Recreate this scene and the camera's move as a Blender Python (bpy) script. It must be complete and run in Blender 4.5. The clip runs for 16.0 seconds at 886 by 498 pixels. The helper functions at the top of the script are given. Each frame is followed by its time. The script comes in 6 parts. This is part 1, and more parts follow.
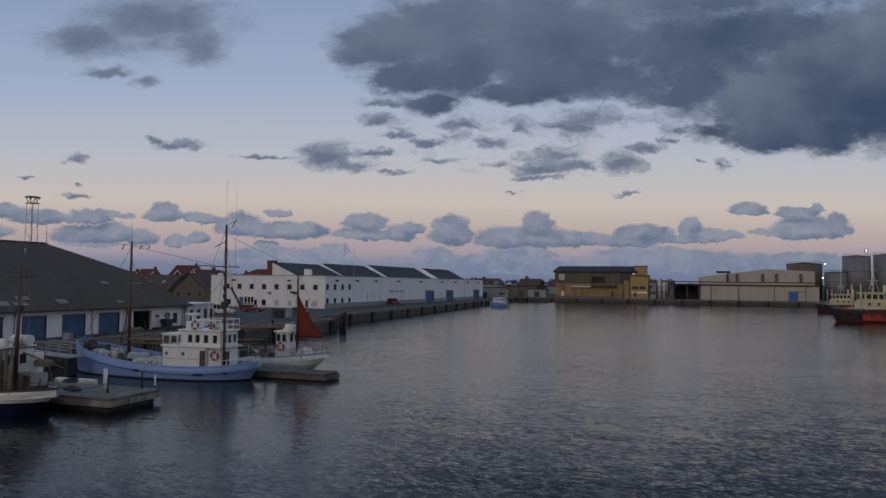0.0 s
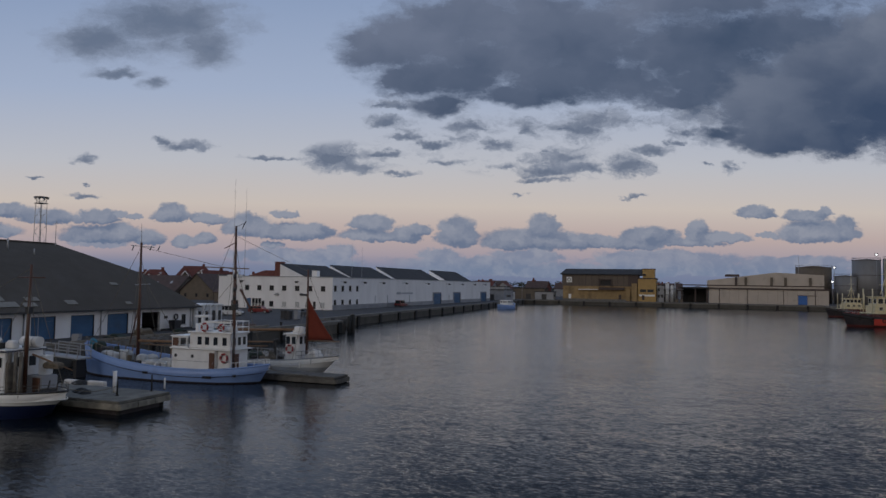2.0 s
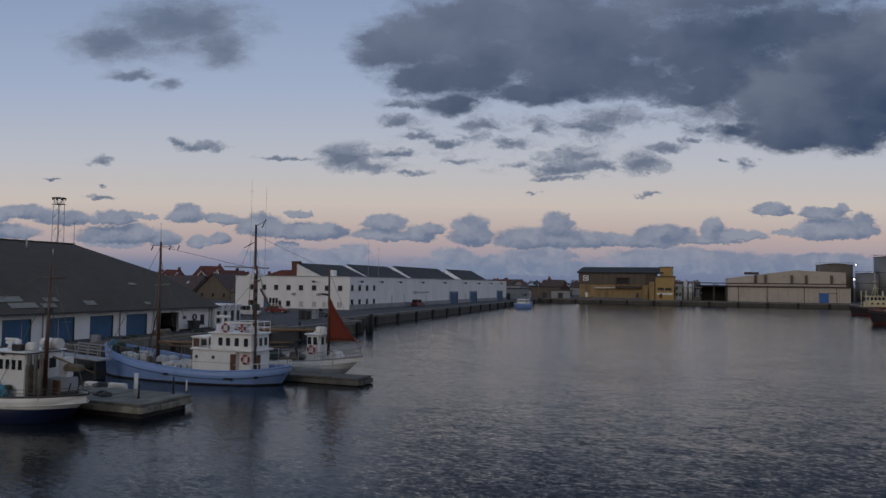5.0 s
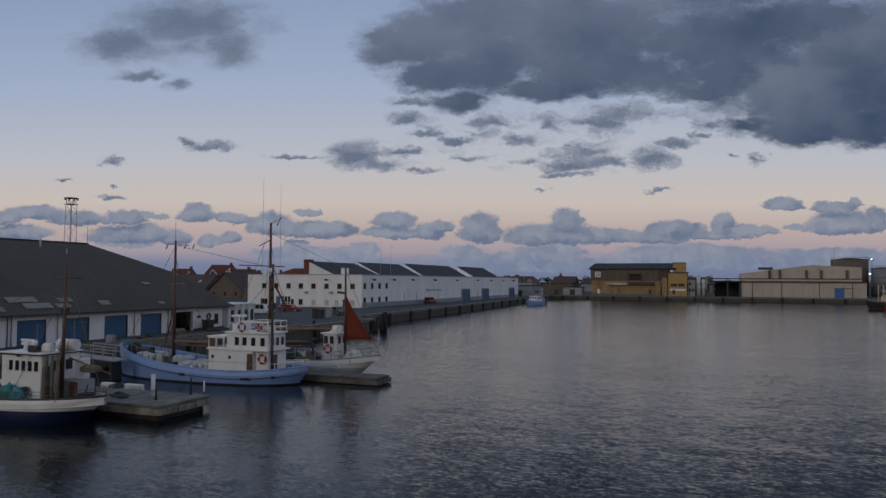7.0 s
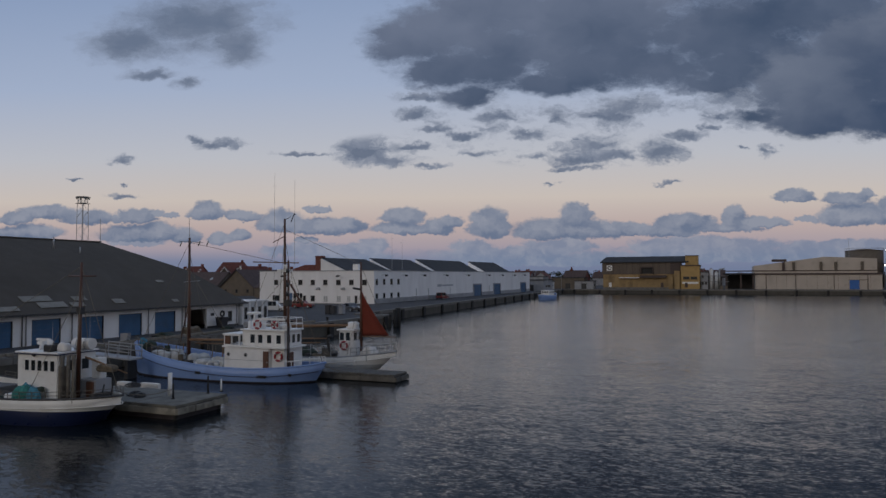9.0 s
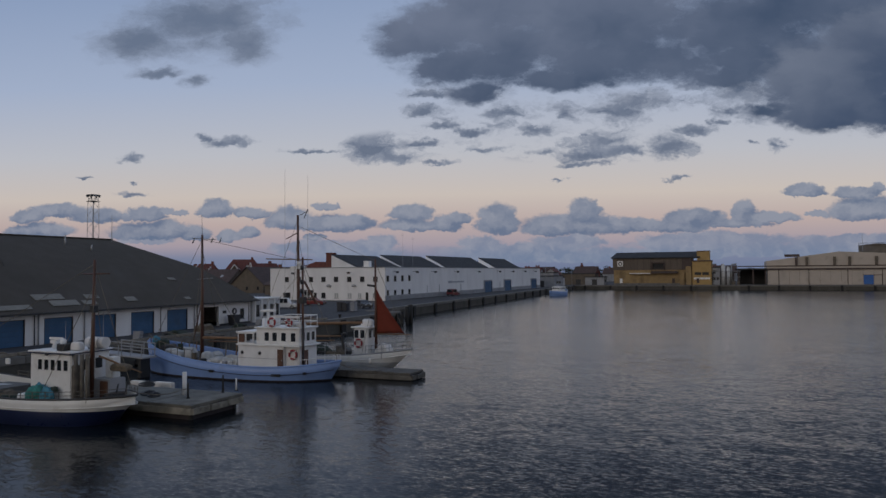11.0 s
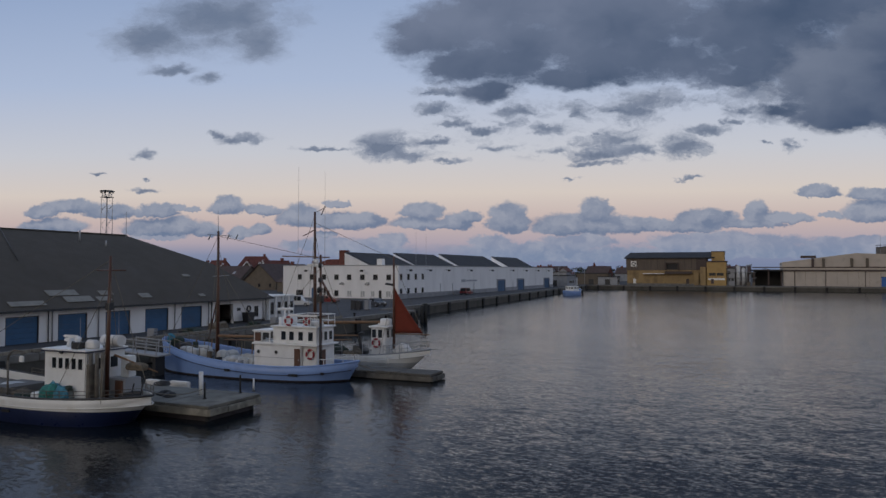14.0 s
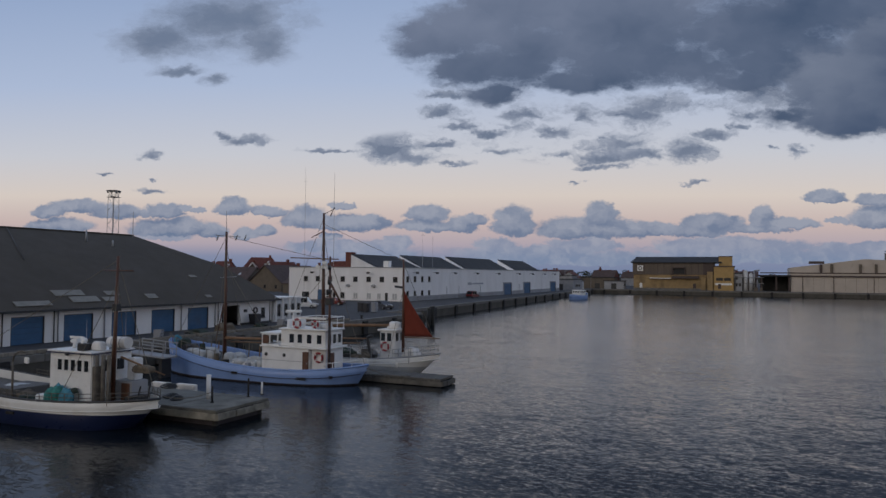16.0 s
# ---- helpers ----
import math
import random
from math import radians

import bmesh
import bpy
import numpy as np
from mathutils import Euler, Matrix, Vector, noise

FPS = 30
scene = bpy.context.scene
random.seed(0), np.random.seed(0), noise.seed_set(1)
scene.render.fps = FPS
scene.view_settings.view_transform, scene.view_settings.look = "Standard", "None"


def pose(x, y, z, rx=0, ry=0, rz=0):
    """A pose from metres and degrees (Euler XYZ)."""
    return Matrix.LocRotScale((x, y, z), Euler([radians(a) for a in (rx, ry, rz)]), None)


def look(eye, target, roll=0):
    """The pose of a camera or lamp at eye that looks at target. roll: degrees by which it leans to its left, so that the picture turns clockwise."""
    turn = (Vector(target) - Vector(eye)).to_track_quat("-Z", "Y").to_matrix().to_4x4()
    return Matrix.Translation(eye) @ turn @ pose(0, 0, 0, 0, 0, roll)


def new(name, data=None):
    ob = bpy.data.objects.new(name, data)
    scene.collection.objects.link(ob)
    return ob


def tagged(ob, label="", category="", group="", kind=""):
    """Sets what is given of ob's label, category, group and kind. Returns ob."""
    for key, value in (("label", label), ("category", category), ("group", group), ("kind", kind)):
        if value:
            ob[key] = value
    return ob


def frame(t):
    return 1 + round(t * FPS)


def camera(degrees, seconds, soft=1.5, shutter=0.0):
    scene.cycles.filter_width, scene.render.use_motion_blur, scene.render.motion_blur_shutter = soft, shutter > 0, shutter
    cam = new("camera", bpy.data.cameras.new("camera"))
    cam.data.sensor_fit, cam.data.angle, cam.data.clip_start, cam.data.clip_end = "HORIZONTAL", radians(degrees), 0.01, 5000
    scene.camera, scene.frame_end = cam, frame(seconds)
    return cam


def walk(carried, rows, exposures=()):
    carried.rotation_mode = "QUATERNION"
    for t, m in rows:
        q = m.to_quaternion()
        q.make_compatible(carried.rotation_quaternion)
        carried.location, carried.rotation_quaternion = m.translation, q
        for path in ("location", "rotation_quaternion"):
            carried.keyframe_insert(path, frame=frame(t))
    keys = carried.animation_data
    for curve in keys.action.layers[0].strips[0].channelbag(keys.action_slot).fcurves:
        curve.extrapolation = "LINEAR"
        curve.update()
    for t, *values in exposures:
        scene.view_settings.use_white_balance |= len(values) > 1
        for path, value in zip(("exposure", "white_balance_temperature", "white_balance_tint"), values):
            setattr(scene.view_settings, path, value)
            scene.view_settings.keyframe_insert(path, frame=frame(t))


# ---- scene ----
# The harbour's long axis is Y, X points out over the water; the water lies at z = 0.
cam = camera(63.8, 16.0)
PATH = [
    (0, (0.770, 1.967, 8.284), (-9.059, 30.276, 9.707), 0.64),
    (0.5, (0.584, 2.039, 8.333), (-9.291, 30.330, 9.781), 0.76),
    (1, (0.423, 2.177, 8.344), (-9.506, 30.448, 9.809), 0.75),
    (1.5, (0.243, 2.312, 8.360), (-9.763, 30.555, 9.844), 0.83),
    (2, (0.139, 2.370, 8.383), (-9.935, 30.588, 9.875), 0.93),
    (2.5, (-0.095, 2.528, 8.389), (-10.252, 30.716, 9.886), 0.97),
    (3, (-0.350, 2.729, 8.360), (-10.590, 30.888, 9.851), 0.89),
    (3.5, (-0.589, 2.916, 8.350), (-10.910, 31.045, 9.838), 0.82),
    (4, (-0.786, 3.052, 8.354), (-11.193, 31.150, 9.829), 0.78),
    (6.5, (-2.029, 3.977, 8.369), (-12.928, 31.893, 9.743), 0.47),
    (7, (-2.288, 4.094, 8.363), (-13.268, 31.981, 9.694), 0.34),
    (7.5, (-2.529, 4.223, 8.335), (-13.607, 32.073, 9.625), 0.26),
    (8, (-2.745, 4.407, 8.337), (-13.921, 32.220, 9.573), 0.10),
    (8.5, (-2.965, 4.542, 8.332), (-14.232, 32.320, 9.524), -0.02),
    (9, (-3.191, 4.671, 8.332), (-14.535, 32.420, 9.466), -0.21),
    (11.5, (-4.388, 5.494, 8.323), (-16.138, 33.081, 9.291), -0.37),
    (12, (-4.624, 5.640, 8.336), (-16.445, 33.197, 9.285), -0.27),
    (12.5, (-4.858, 5.829, 8.334), (-16.751, 33.356, 9.267), -0.17),
    (13, (-5.052, 5.953, 8.335), (-17.015, 33.449, 9.263), -0.14),
    (13.5, (-5.223, 6.073, 8.370), (-17.243, 33.544, 9.291), -0.02),
    (14, (-5.435, 6.249, 8.383), (-17.513, 33.695, 9.304), 0.05),
    (14.5, (-5.684, 6.457, 8.359), (-17.807, 33.882, 9.300), 0.15),
    (15, (-5.909, 6.646, 8.354), (-18.093, 34.043, 9.322), 0.31),
    (15.5, (-6.083, 6.783, 8.349), (-18.318, 34.157, 9.346), 0.38),
    (16, (-6.240, 6.836, 8.410), (-18.502, 34.197, 9.441), 0.53),
]
walk(cam, [(t, look(e, g, r)) for t, e, g, r in PATH], [(0, -0.12), (11.8, -0.1), (13.4, 0.08), (16, 0.1)])

# ---- light ----
VIEW = radians(19)          # the sky's own axes: AHEAD is the middle of the evening sky over the harbour
SIDE = (math.cos(VIEW), math.sin(VIEW), 0)
AHEAD = (-math.sin(VIEW), math.cos(VIEW), 0)

world = bpy.data.worlds.new("evening_sky")
scene.world = world
world.use_nodes = True
wt = world.node_tree
wt.nodes.clear()


def wn(kind, **inputs):
    n = wt.nodes.new(kind)
    for k, v in inputs.items():
        key = int(k[1:]) if k[0] == "i" and k[1:].isdigit() else k
        if hasattr(v, "is_linked"):
            wt.links.new(v, n.inputs[key])
        else:
            n.inputs[key].default_value = v
    return n


def wm(op, a, b=0.0, c=0.0, clamp=False):
    n = wn("ShaderNodeMath", i0=a, i1=b, i2=c)
    n.operation, n.use_clamp = op, clamp
    return n.outputs[0]


def wv(op, a, b=(0, 0, 0)):
    n = wn("ShaderNodeVectorMath", i0=a, i1=b)
    n.operation = op
    return n.outputs["Value"] if op in ("DOT_PRODUCT", "LENGTH", "DISTANCE") else n.outputs[0]


def wramp(value, stops, ease="LINEAR"):
    n = wn("ShaderNodeValToRGB", i0=value)
    n.color_ramp.interpolation = ease
    e = n.color_ramp.elements
    while len(e) < len(stops):
        e.new(0.5)
    for el, (p, c) in zip(e, stops):
        el.position, el.color = p, (*c, 1)
    return n.outputs[0]


def wmix(f, a, b):
    n = wt.nodes.new("ShaderNodeMix")
    n.data_type = "RGBA"
    for s, v in ((n.inputs[0], f), (n.inputs[6], a), (n.inputs[7], b)):
        if hasattr(v, "is_linked"):
            wt.links.new(v, s)
        else:
            s.default_value = v if not isinstance(v, tuple) else (*v, 1)
    return n.outputs[2]


heading = wt.nodes.new("ShaderNodeTexCoord").outputs["Generated"]
side, ahead = wv("DOT_PRODUCT", heading, SIDE), wv("DOT_PRODUCT", heading, AHEAD)
height = wn("ShaderNodeSeparateXYZ", i0=heading).outputs[2]
front = wm("MAXIMUM", ahead, 0.12)
P = wm("DIVIDE", side, front)
Q = wm("DIVIDE", height, front)
flat = wn("ShaderNodeCombineXYZ", X=P, Y=Q, Z=0.0).outputs[0]


def wnoise(vec, scale, detail, rough=0.55):
    return wn("ShaderNodeTexNoise", Vector=vec, Scale=scale, Detail=detail, Roughness=rough)


# ragged edges: the sky's plane is pushed about at three sizes before the clouds are laid into it
def push(vec, scale, detail, amount):
    return wv("MULTIPLY", wv("SUBTRACT", wnoise(vec, scale, detail, 0.62).outputs["Color"], (0.5, 0.5, 0.5)), amount)


stretched = wv("MULTIPLY", flat, (0.7, 1.25, 1.0))
w1, w2, w3 = push(stretched, 11.0, 4.0, (1, 1, 0)), push(stretched, 34.0, 5.0, (1, 1, 0)), push(flat, 95.0, 4.0, (1, 1, 0))
bent = wv("ADD", flat, wv("ADD", wv("MULTIPLY", w1, (0.070, 0.038, 0)), wv("MULTIPLY", w2, (0.060, 0.028, 0))))
bent_mid = wv("ADD", flat, wv("ADD", wv("MULTIPLY", w2, (0.070, 0.026, 0)), wv("MULTIPLY", w3, (0.022, 0.011, 0))))
bent_low = wv("ADD", flat, wv("ADD", wv("MULTIPLY", w2, (0.038, 0.014, 0)), wv("MULTIPLY", w3, (0.018, 0.012, 0))))

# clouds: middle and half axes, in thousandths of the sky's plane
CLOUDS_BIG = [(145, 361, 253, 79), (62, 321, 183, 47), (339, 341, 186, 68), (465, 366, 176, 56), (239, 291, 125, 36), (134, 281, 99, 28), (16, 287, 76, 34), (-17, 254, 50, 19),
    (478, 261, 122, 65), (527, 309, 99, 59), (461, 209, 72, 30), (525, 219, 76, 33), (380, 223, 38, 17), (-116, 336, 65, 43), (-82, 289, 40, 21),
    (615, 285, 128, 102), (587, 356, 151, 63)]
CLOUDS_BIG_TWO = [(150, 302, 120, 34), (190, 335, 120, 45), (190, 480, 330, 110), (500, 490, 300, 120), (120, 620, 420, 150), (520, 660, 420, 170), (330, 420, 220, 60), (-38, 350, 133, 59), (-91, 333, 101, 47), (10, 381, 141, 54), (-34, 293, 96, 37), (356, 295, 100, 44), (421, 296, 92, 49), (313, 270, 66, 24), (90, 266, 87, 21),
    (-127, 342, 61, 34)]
# the first three veil clouds are added above the view to darken water reflections
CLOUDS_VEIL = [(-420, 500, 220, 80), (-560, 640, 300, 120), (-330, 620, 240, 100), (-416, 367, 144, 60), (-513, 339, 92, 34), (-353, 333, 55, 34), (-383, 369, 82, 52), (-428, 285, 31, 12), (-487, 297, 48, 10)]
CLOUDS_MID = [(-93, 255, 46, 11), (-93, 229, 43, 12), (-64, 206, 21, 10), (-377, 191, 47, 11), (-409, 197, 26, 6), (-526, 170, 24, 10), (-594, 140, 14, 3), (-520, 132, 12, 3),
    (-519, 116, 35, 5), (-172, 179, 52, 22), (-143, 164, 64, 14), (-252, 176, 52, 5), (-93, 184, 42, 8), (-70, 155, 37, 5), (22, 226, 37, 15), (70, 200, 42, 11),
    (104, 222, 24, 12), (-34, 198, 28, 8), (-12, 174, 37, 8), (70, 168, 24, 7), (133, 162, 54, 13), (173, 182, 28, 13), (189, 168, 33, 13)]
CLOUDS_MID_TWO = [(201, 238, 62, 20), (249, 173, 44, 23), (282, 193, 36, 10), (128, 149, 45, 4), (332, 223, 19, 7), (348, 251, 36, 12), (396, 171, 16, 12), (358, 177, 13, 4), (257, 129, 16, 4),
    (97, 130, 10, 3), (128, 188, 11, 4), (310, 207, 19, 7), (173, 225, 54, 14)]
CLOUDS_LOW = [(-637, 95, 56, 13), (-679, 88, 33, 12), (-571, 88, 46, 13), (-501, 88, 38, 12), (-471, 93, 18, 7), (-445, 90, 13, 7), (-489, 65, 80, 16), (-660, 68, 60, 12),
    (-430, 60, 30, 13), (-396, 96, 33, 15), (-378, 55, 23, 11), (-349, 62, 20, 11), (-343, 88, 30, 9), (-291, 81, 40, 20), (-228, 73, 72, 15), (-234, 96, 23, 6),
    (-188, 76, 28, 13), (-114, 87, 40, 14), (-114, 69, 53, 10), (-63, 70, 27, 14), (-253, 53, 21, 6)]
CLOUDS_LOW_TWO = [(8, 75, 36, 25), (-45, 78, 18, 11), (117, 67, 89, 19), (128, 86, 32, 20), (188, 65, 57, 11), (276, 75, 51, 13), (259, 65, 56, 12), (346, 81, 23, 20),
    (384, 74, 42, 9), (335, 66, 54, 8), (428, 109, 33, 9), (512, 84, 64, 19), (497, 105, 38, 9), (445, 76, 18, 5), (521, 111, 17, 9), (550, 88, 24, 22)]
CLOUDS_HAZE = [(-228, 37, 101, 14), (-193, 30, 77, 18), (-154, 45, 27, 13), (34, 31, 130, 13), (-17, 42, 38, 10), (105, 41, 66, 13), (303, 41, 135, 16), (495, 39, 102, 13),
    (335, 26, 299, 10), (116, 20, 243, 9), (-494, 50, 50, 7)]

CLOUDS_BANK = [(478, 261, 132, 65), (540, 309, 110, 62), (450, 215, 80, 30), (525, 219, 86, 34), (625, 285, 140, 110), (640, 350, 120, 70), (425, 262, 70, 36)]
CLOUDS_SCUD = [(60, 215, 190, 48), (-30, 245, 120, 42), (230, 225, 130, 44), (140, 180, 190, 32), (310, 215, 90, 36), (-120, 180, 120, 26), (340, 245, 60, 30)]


def mass(vec, rows, flat_base):
    """How deep a place lies inside a group of clouds; flat_base squares off their undersides."""
    field = None
    for x, y, a, b in rows:
        d = wv("MULTIPLY", wv("SUBTRACT", vec, (x / 1000, (y - flat_base * b * 0.4) / 1000, 0)), (1000 / a, 1000 / (b * (1 + flat_base * 0.4)), 0))
        if flat_base:
            d = wv("MAXIMUM", d, wv("MULTIPLY", d, (-1, -1 - 1.4 * flat_base, 1)))
        one = wm("SUBTRACT", 1.0, wv("LENGTH", d))
        field = one if field is None else wm("SMOOTH_MAX", field, one, 0.14 if flat_base else 0.3)
    return field


def soft(field, lo, hi):
    n = wn("ShaderNodeMapRange", Value=field, i1=lo, i2=hi, i3=0.0, i4=1.0)
    n.interpolation_type = "SMOOTHSTEP"
    return n.outputs[0]


torn = wv("MULTIPLY", bent_mid, (0.62, 1.25, 1.0))
fine = wnoise(torn, 38.0, 8.0, 0.66).outputs["Fac"]
lit = wm("SUBTRACT", fine, 0.5)
# light from above: billows against themselves, shifted down a little
relief = wm("SUBTRACT", wnoise(bent_low, 24.0, 4.0, 0.6).outputs["Fac"], wnoise(wv("ADD", bent_low, (-0.006, 0.012, 0)), 24.0, 4.0, 0.6).outputs["Fac"])
broad = wm("SUBTRACT", wnoise(stretched, 5.0, 3.0).outputs["Fac"], 0.5)
rolls = wm("SUBTRACT", wnoise(bent, 9.0, 3.0, 0.5).outputs["Fac"], 0.5)
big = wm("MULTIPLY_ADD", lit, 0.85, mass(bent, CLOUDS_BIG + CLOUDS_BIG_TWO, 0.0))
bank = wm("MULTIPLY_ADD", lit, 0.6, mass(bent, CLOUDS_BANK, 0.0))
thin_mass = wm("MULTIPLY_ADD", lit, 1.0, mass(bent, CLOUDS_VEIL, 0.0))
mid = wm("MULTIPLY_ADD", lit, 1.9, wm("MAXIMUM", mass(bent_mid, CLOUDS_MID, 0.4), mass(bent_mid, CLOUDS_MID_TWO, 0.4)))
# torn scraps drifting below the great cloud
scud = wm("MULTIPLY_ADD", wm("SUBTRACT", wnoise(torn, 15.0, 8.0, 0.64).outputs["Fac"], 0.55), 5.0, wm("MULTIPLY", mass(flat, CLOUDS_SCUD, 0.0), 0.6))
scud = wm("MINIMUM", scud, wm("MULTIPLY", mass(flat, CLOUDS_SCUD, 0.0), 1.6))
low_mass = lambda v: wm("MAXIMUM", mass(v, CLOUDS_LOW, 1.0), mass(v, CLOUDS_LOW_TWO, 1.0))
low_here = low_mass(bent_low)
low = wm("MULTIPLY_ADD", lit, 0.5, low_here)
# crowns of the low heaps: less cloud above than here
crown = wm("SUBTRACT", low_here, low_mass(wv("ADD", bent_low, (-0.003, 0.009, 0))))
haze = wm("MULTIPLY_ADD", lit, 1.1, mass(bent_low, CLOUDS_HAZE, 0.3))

# clear evening sky: dusky blue at the horizon, rose, peach, then pale blue
el = wm("MULTIPLY", Q, 2.0, clamp=True)
clear = wramp(el, ((0.0, (0.150, 0.195, 0.315)), (0.045, (0.200, 0.232, 0.345)), (0.08, (0.375, 0.325, 0.380)), (0.14, (0.505, 0.405, 0.395)), (0.22, (0.605, 0.535, 0.492)),
                   (0.34, (0.515, 0.528, 0.580)), (0.55, (0.375, 0.450, 0.610)), (0.85, (0.262, 0.348, 0.530))))
# behind the camera the sky goes on towards the place where the sun has set
sky = wt.nodes.new("ShaderNodeTexSky")
sky.sky_type = "NISHITA"
sky.sun_disc = False
sky.sun_elevation, sky.sun_rotation = radians(3), radians(200)
glow = wramp(wm("MULTIPLY_ADD", height, 1.6, 0.05, clamp=True), ((0.0, (0.40, 0.32, 0.27)), (0.25, (0.50, 0.45, 0.40)), (0.6, (0.36, 0.365, 0.40)), (1.0, (0.23, 0.275, 0.36))))
clear = wmix(wm("MULTIPLY_ADD", ahead, -1.6, 0.35, clamp=True), clear, glow)
picture = wmix(wm("MULTIPLY", soft(haze, 0.0, 0.32), 0.8), clear, wmix(wm("MULTIPLY_ADD", relief, 4.0, 0.4, clamp=True), (0.165, 0.222, 0.335), (0.260, 0.300, 0.390)))
ahead_only = wm("MULTIPLY_ADD", ahead, 3.0, -0.3, clamp=True)
# how dark each layer is inside: the great cloud and the bank are deepest towards their undersides
deep_big = wm("ADD", wm("MULTIPLY_ADD", Q, -4.2, 1.80), wm("MULTIPLY_ADD", P, 0.9, wm("MULTIPLY_ADD", broad, 1.6, wm("MULTIPLY", rolls, 1.3))), clamp=True)
deep_bank = wm("ADD", wm("MULTIPLY_ADD", Q, -3.6, 0.55), wm("MULTIPLY_ADD", P, 2.0, wm("MULTIPLY_ADD", broad, 1.0, wm("MULTIPLY", rolls, 1.2))), clamp=True)
deep_low = wm("ADD", wm("MULTIPLY_ADD", crown, -0.9, 0.62), wm("MULTIPLY", relief, -2.6), clamp=True)
deep_mid = wm("ADD", wm("MULTIPLY", mid, 1.0), wm("MULTIPLY", relief, -2.0), clamp=True)
LAYERS = ((low, deep_low, (0.262, 0.292, 0.372), (0.125, 0.172, 0.272), 0.0, 0.26, 0.95),
          (thin_mass, wm("ADD", thin_mass, wm("MULTIPLY", rolls, 1.2), clamp=True), (0.215, 0.250, 0.335), (0.110, 0.145, 0.220), -0.1, 0.75, 0.86),
          (scud, wm("ADD", wm("MULTIPLY", scud, 0.7), wm("MULTIPLY", relief, -2.0), clamp=True), (0.262, 0.296, 0.378), (0.135, 0.168, 0.245), -0.05, 0.75, 0.9),
          (mid, deep_mid, (0.262, 0.296, 0.378), (0.122, 0.156, 0.232), -0.05, 0.68, 0.93),
          (big, deep_big, (0.142, 0.172, 0.250), (0.050, 0.077, 0.138), -0.04, 0.60, 0.97),
          (bank, deep_bank, (0.165, 0.195, 0.268), (0.042, 0.068, 0.132), -0.02, 0.48, 0.97))
for dens, depth, thin, thick, lo, hi, full in LAYERS:
    cover = wm("MULTIPLY", wm("MULTIPLY", soft(dens, lo, hi), full), ahead_only)
    picture = wmix(cover, picture, wmix(depth, thin, thick))
nish = wn("ShaderNodeVectorMath", i0=sky.outputs[0], i1=(0.003, 0.003, 0.003))
nish.operation = "MULTIPLY"
picture = wv("ADD", picture, nish.outputs[0])
wback = wn("ShaderNodeBackground", Color=picture, Strength=1.0)
wout = wn("ShaderNodeOutputWorld", Surface=wback.outputs[0])

# the last light, wide and weak, from where the sun went down behind the camera
sun = new("sun", bpy.data.lights.new("sun", "SUN"))
sun.data.energy, sun.data.angle, sun.data.color = 0.36, radians(25), (1.0, 0.87, 0.74)
sun.matrix_world = look((-40, -100, 38), (0, 0, 0))

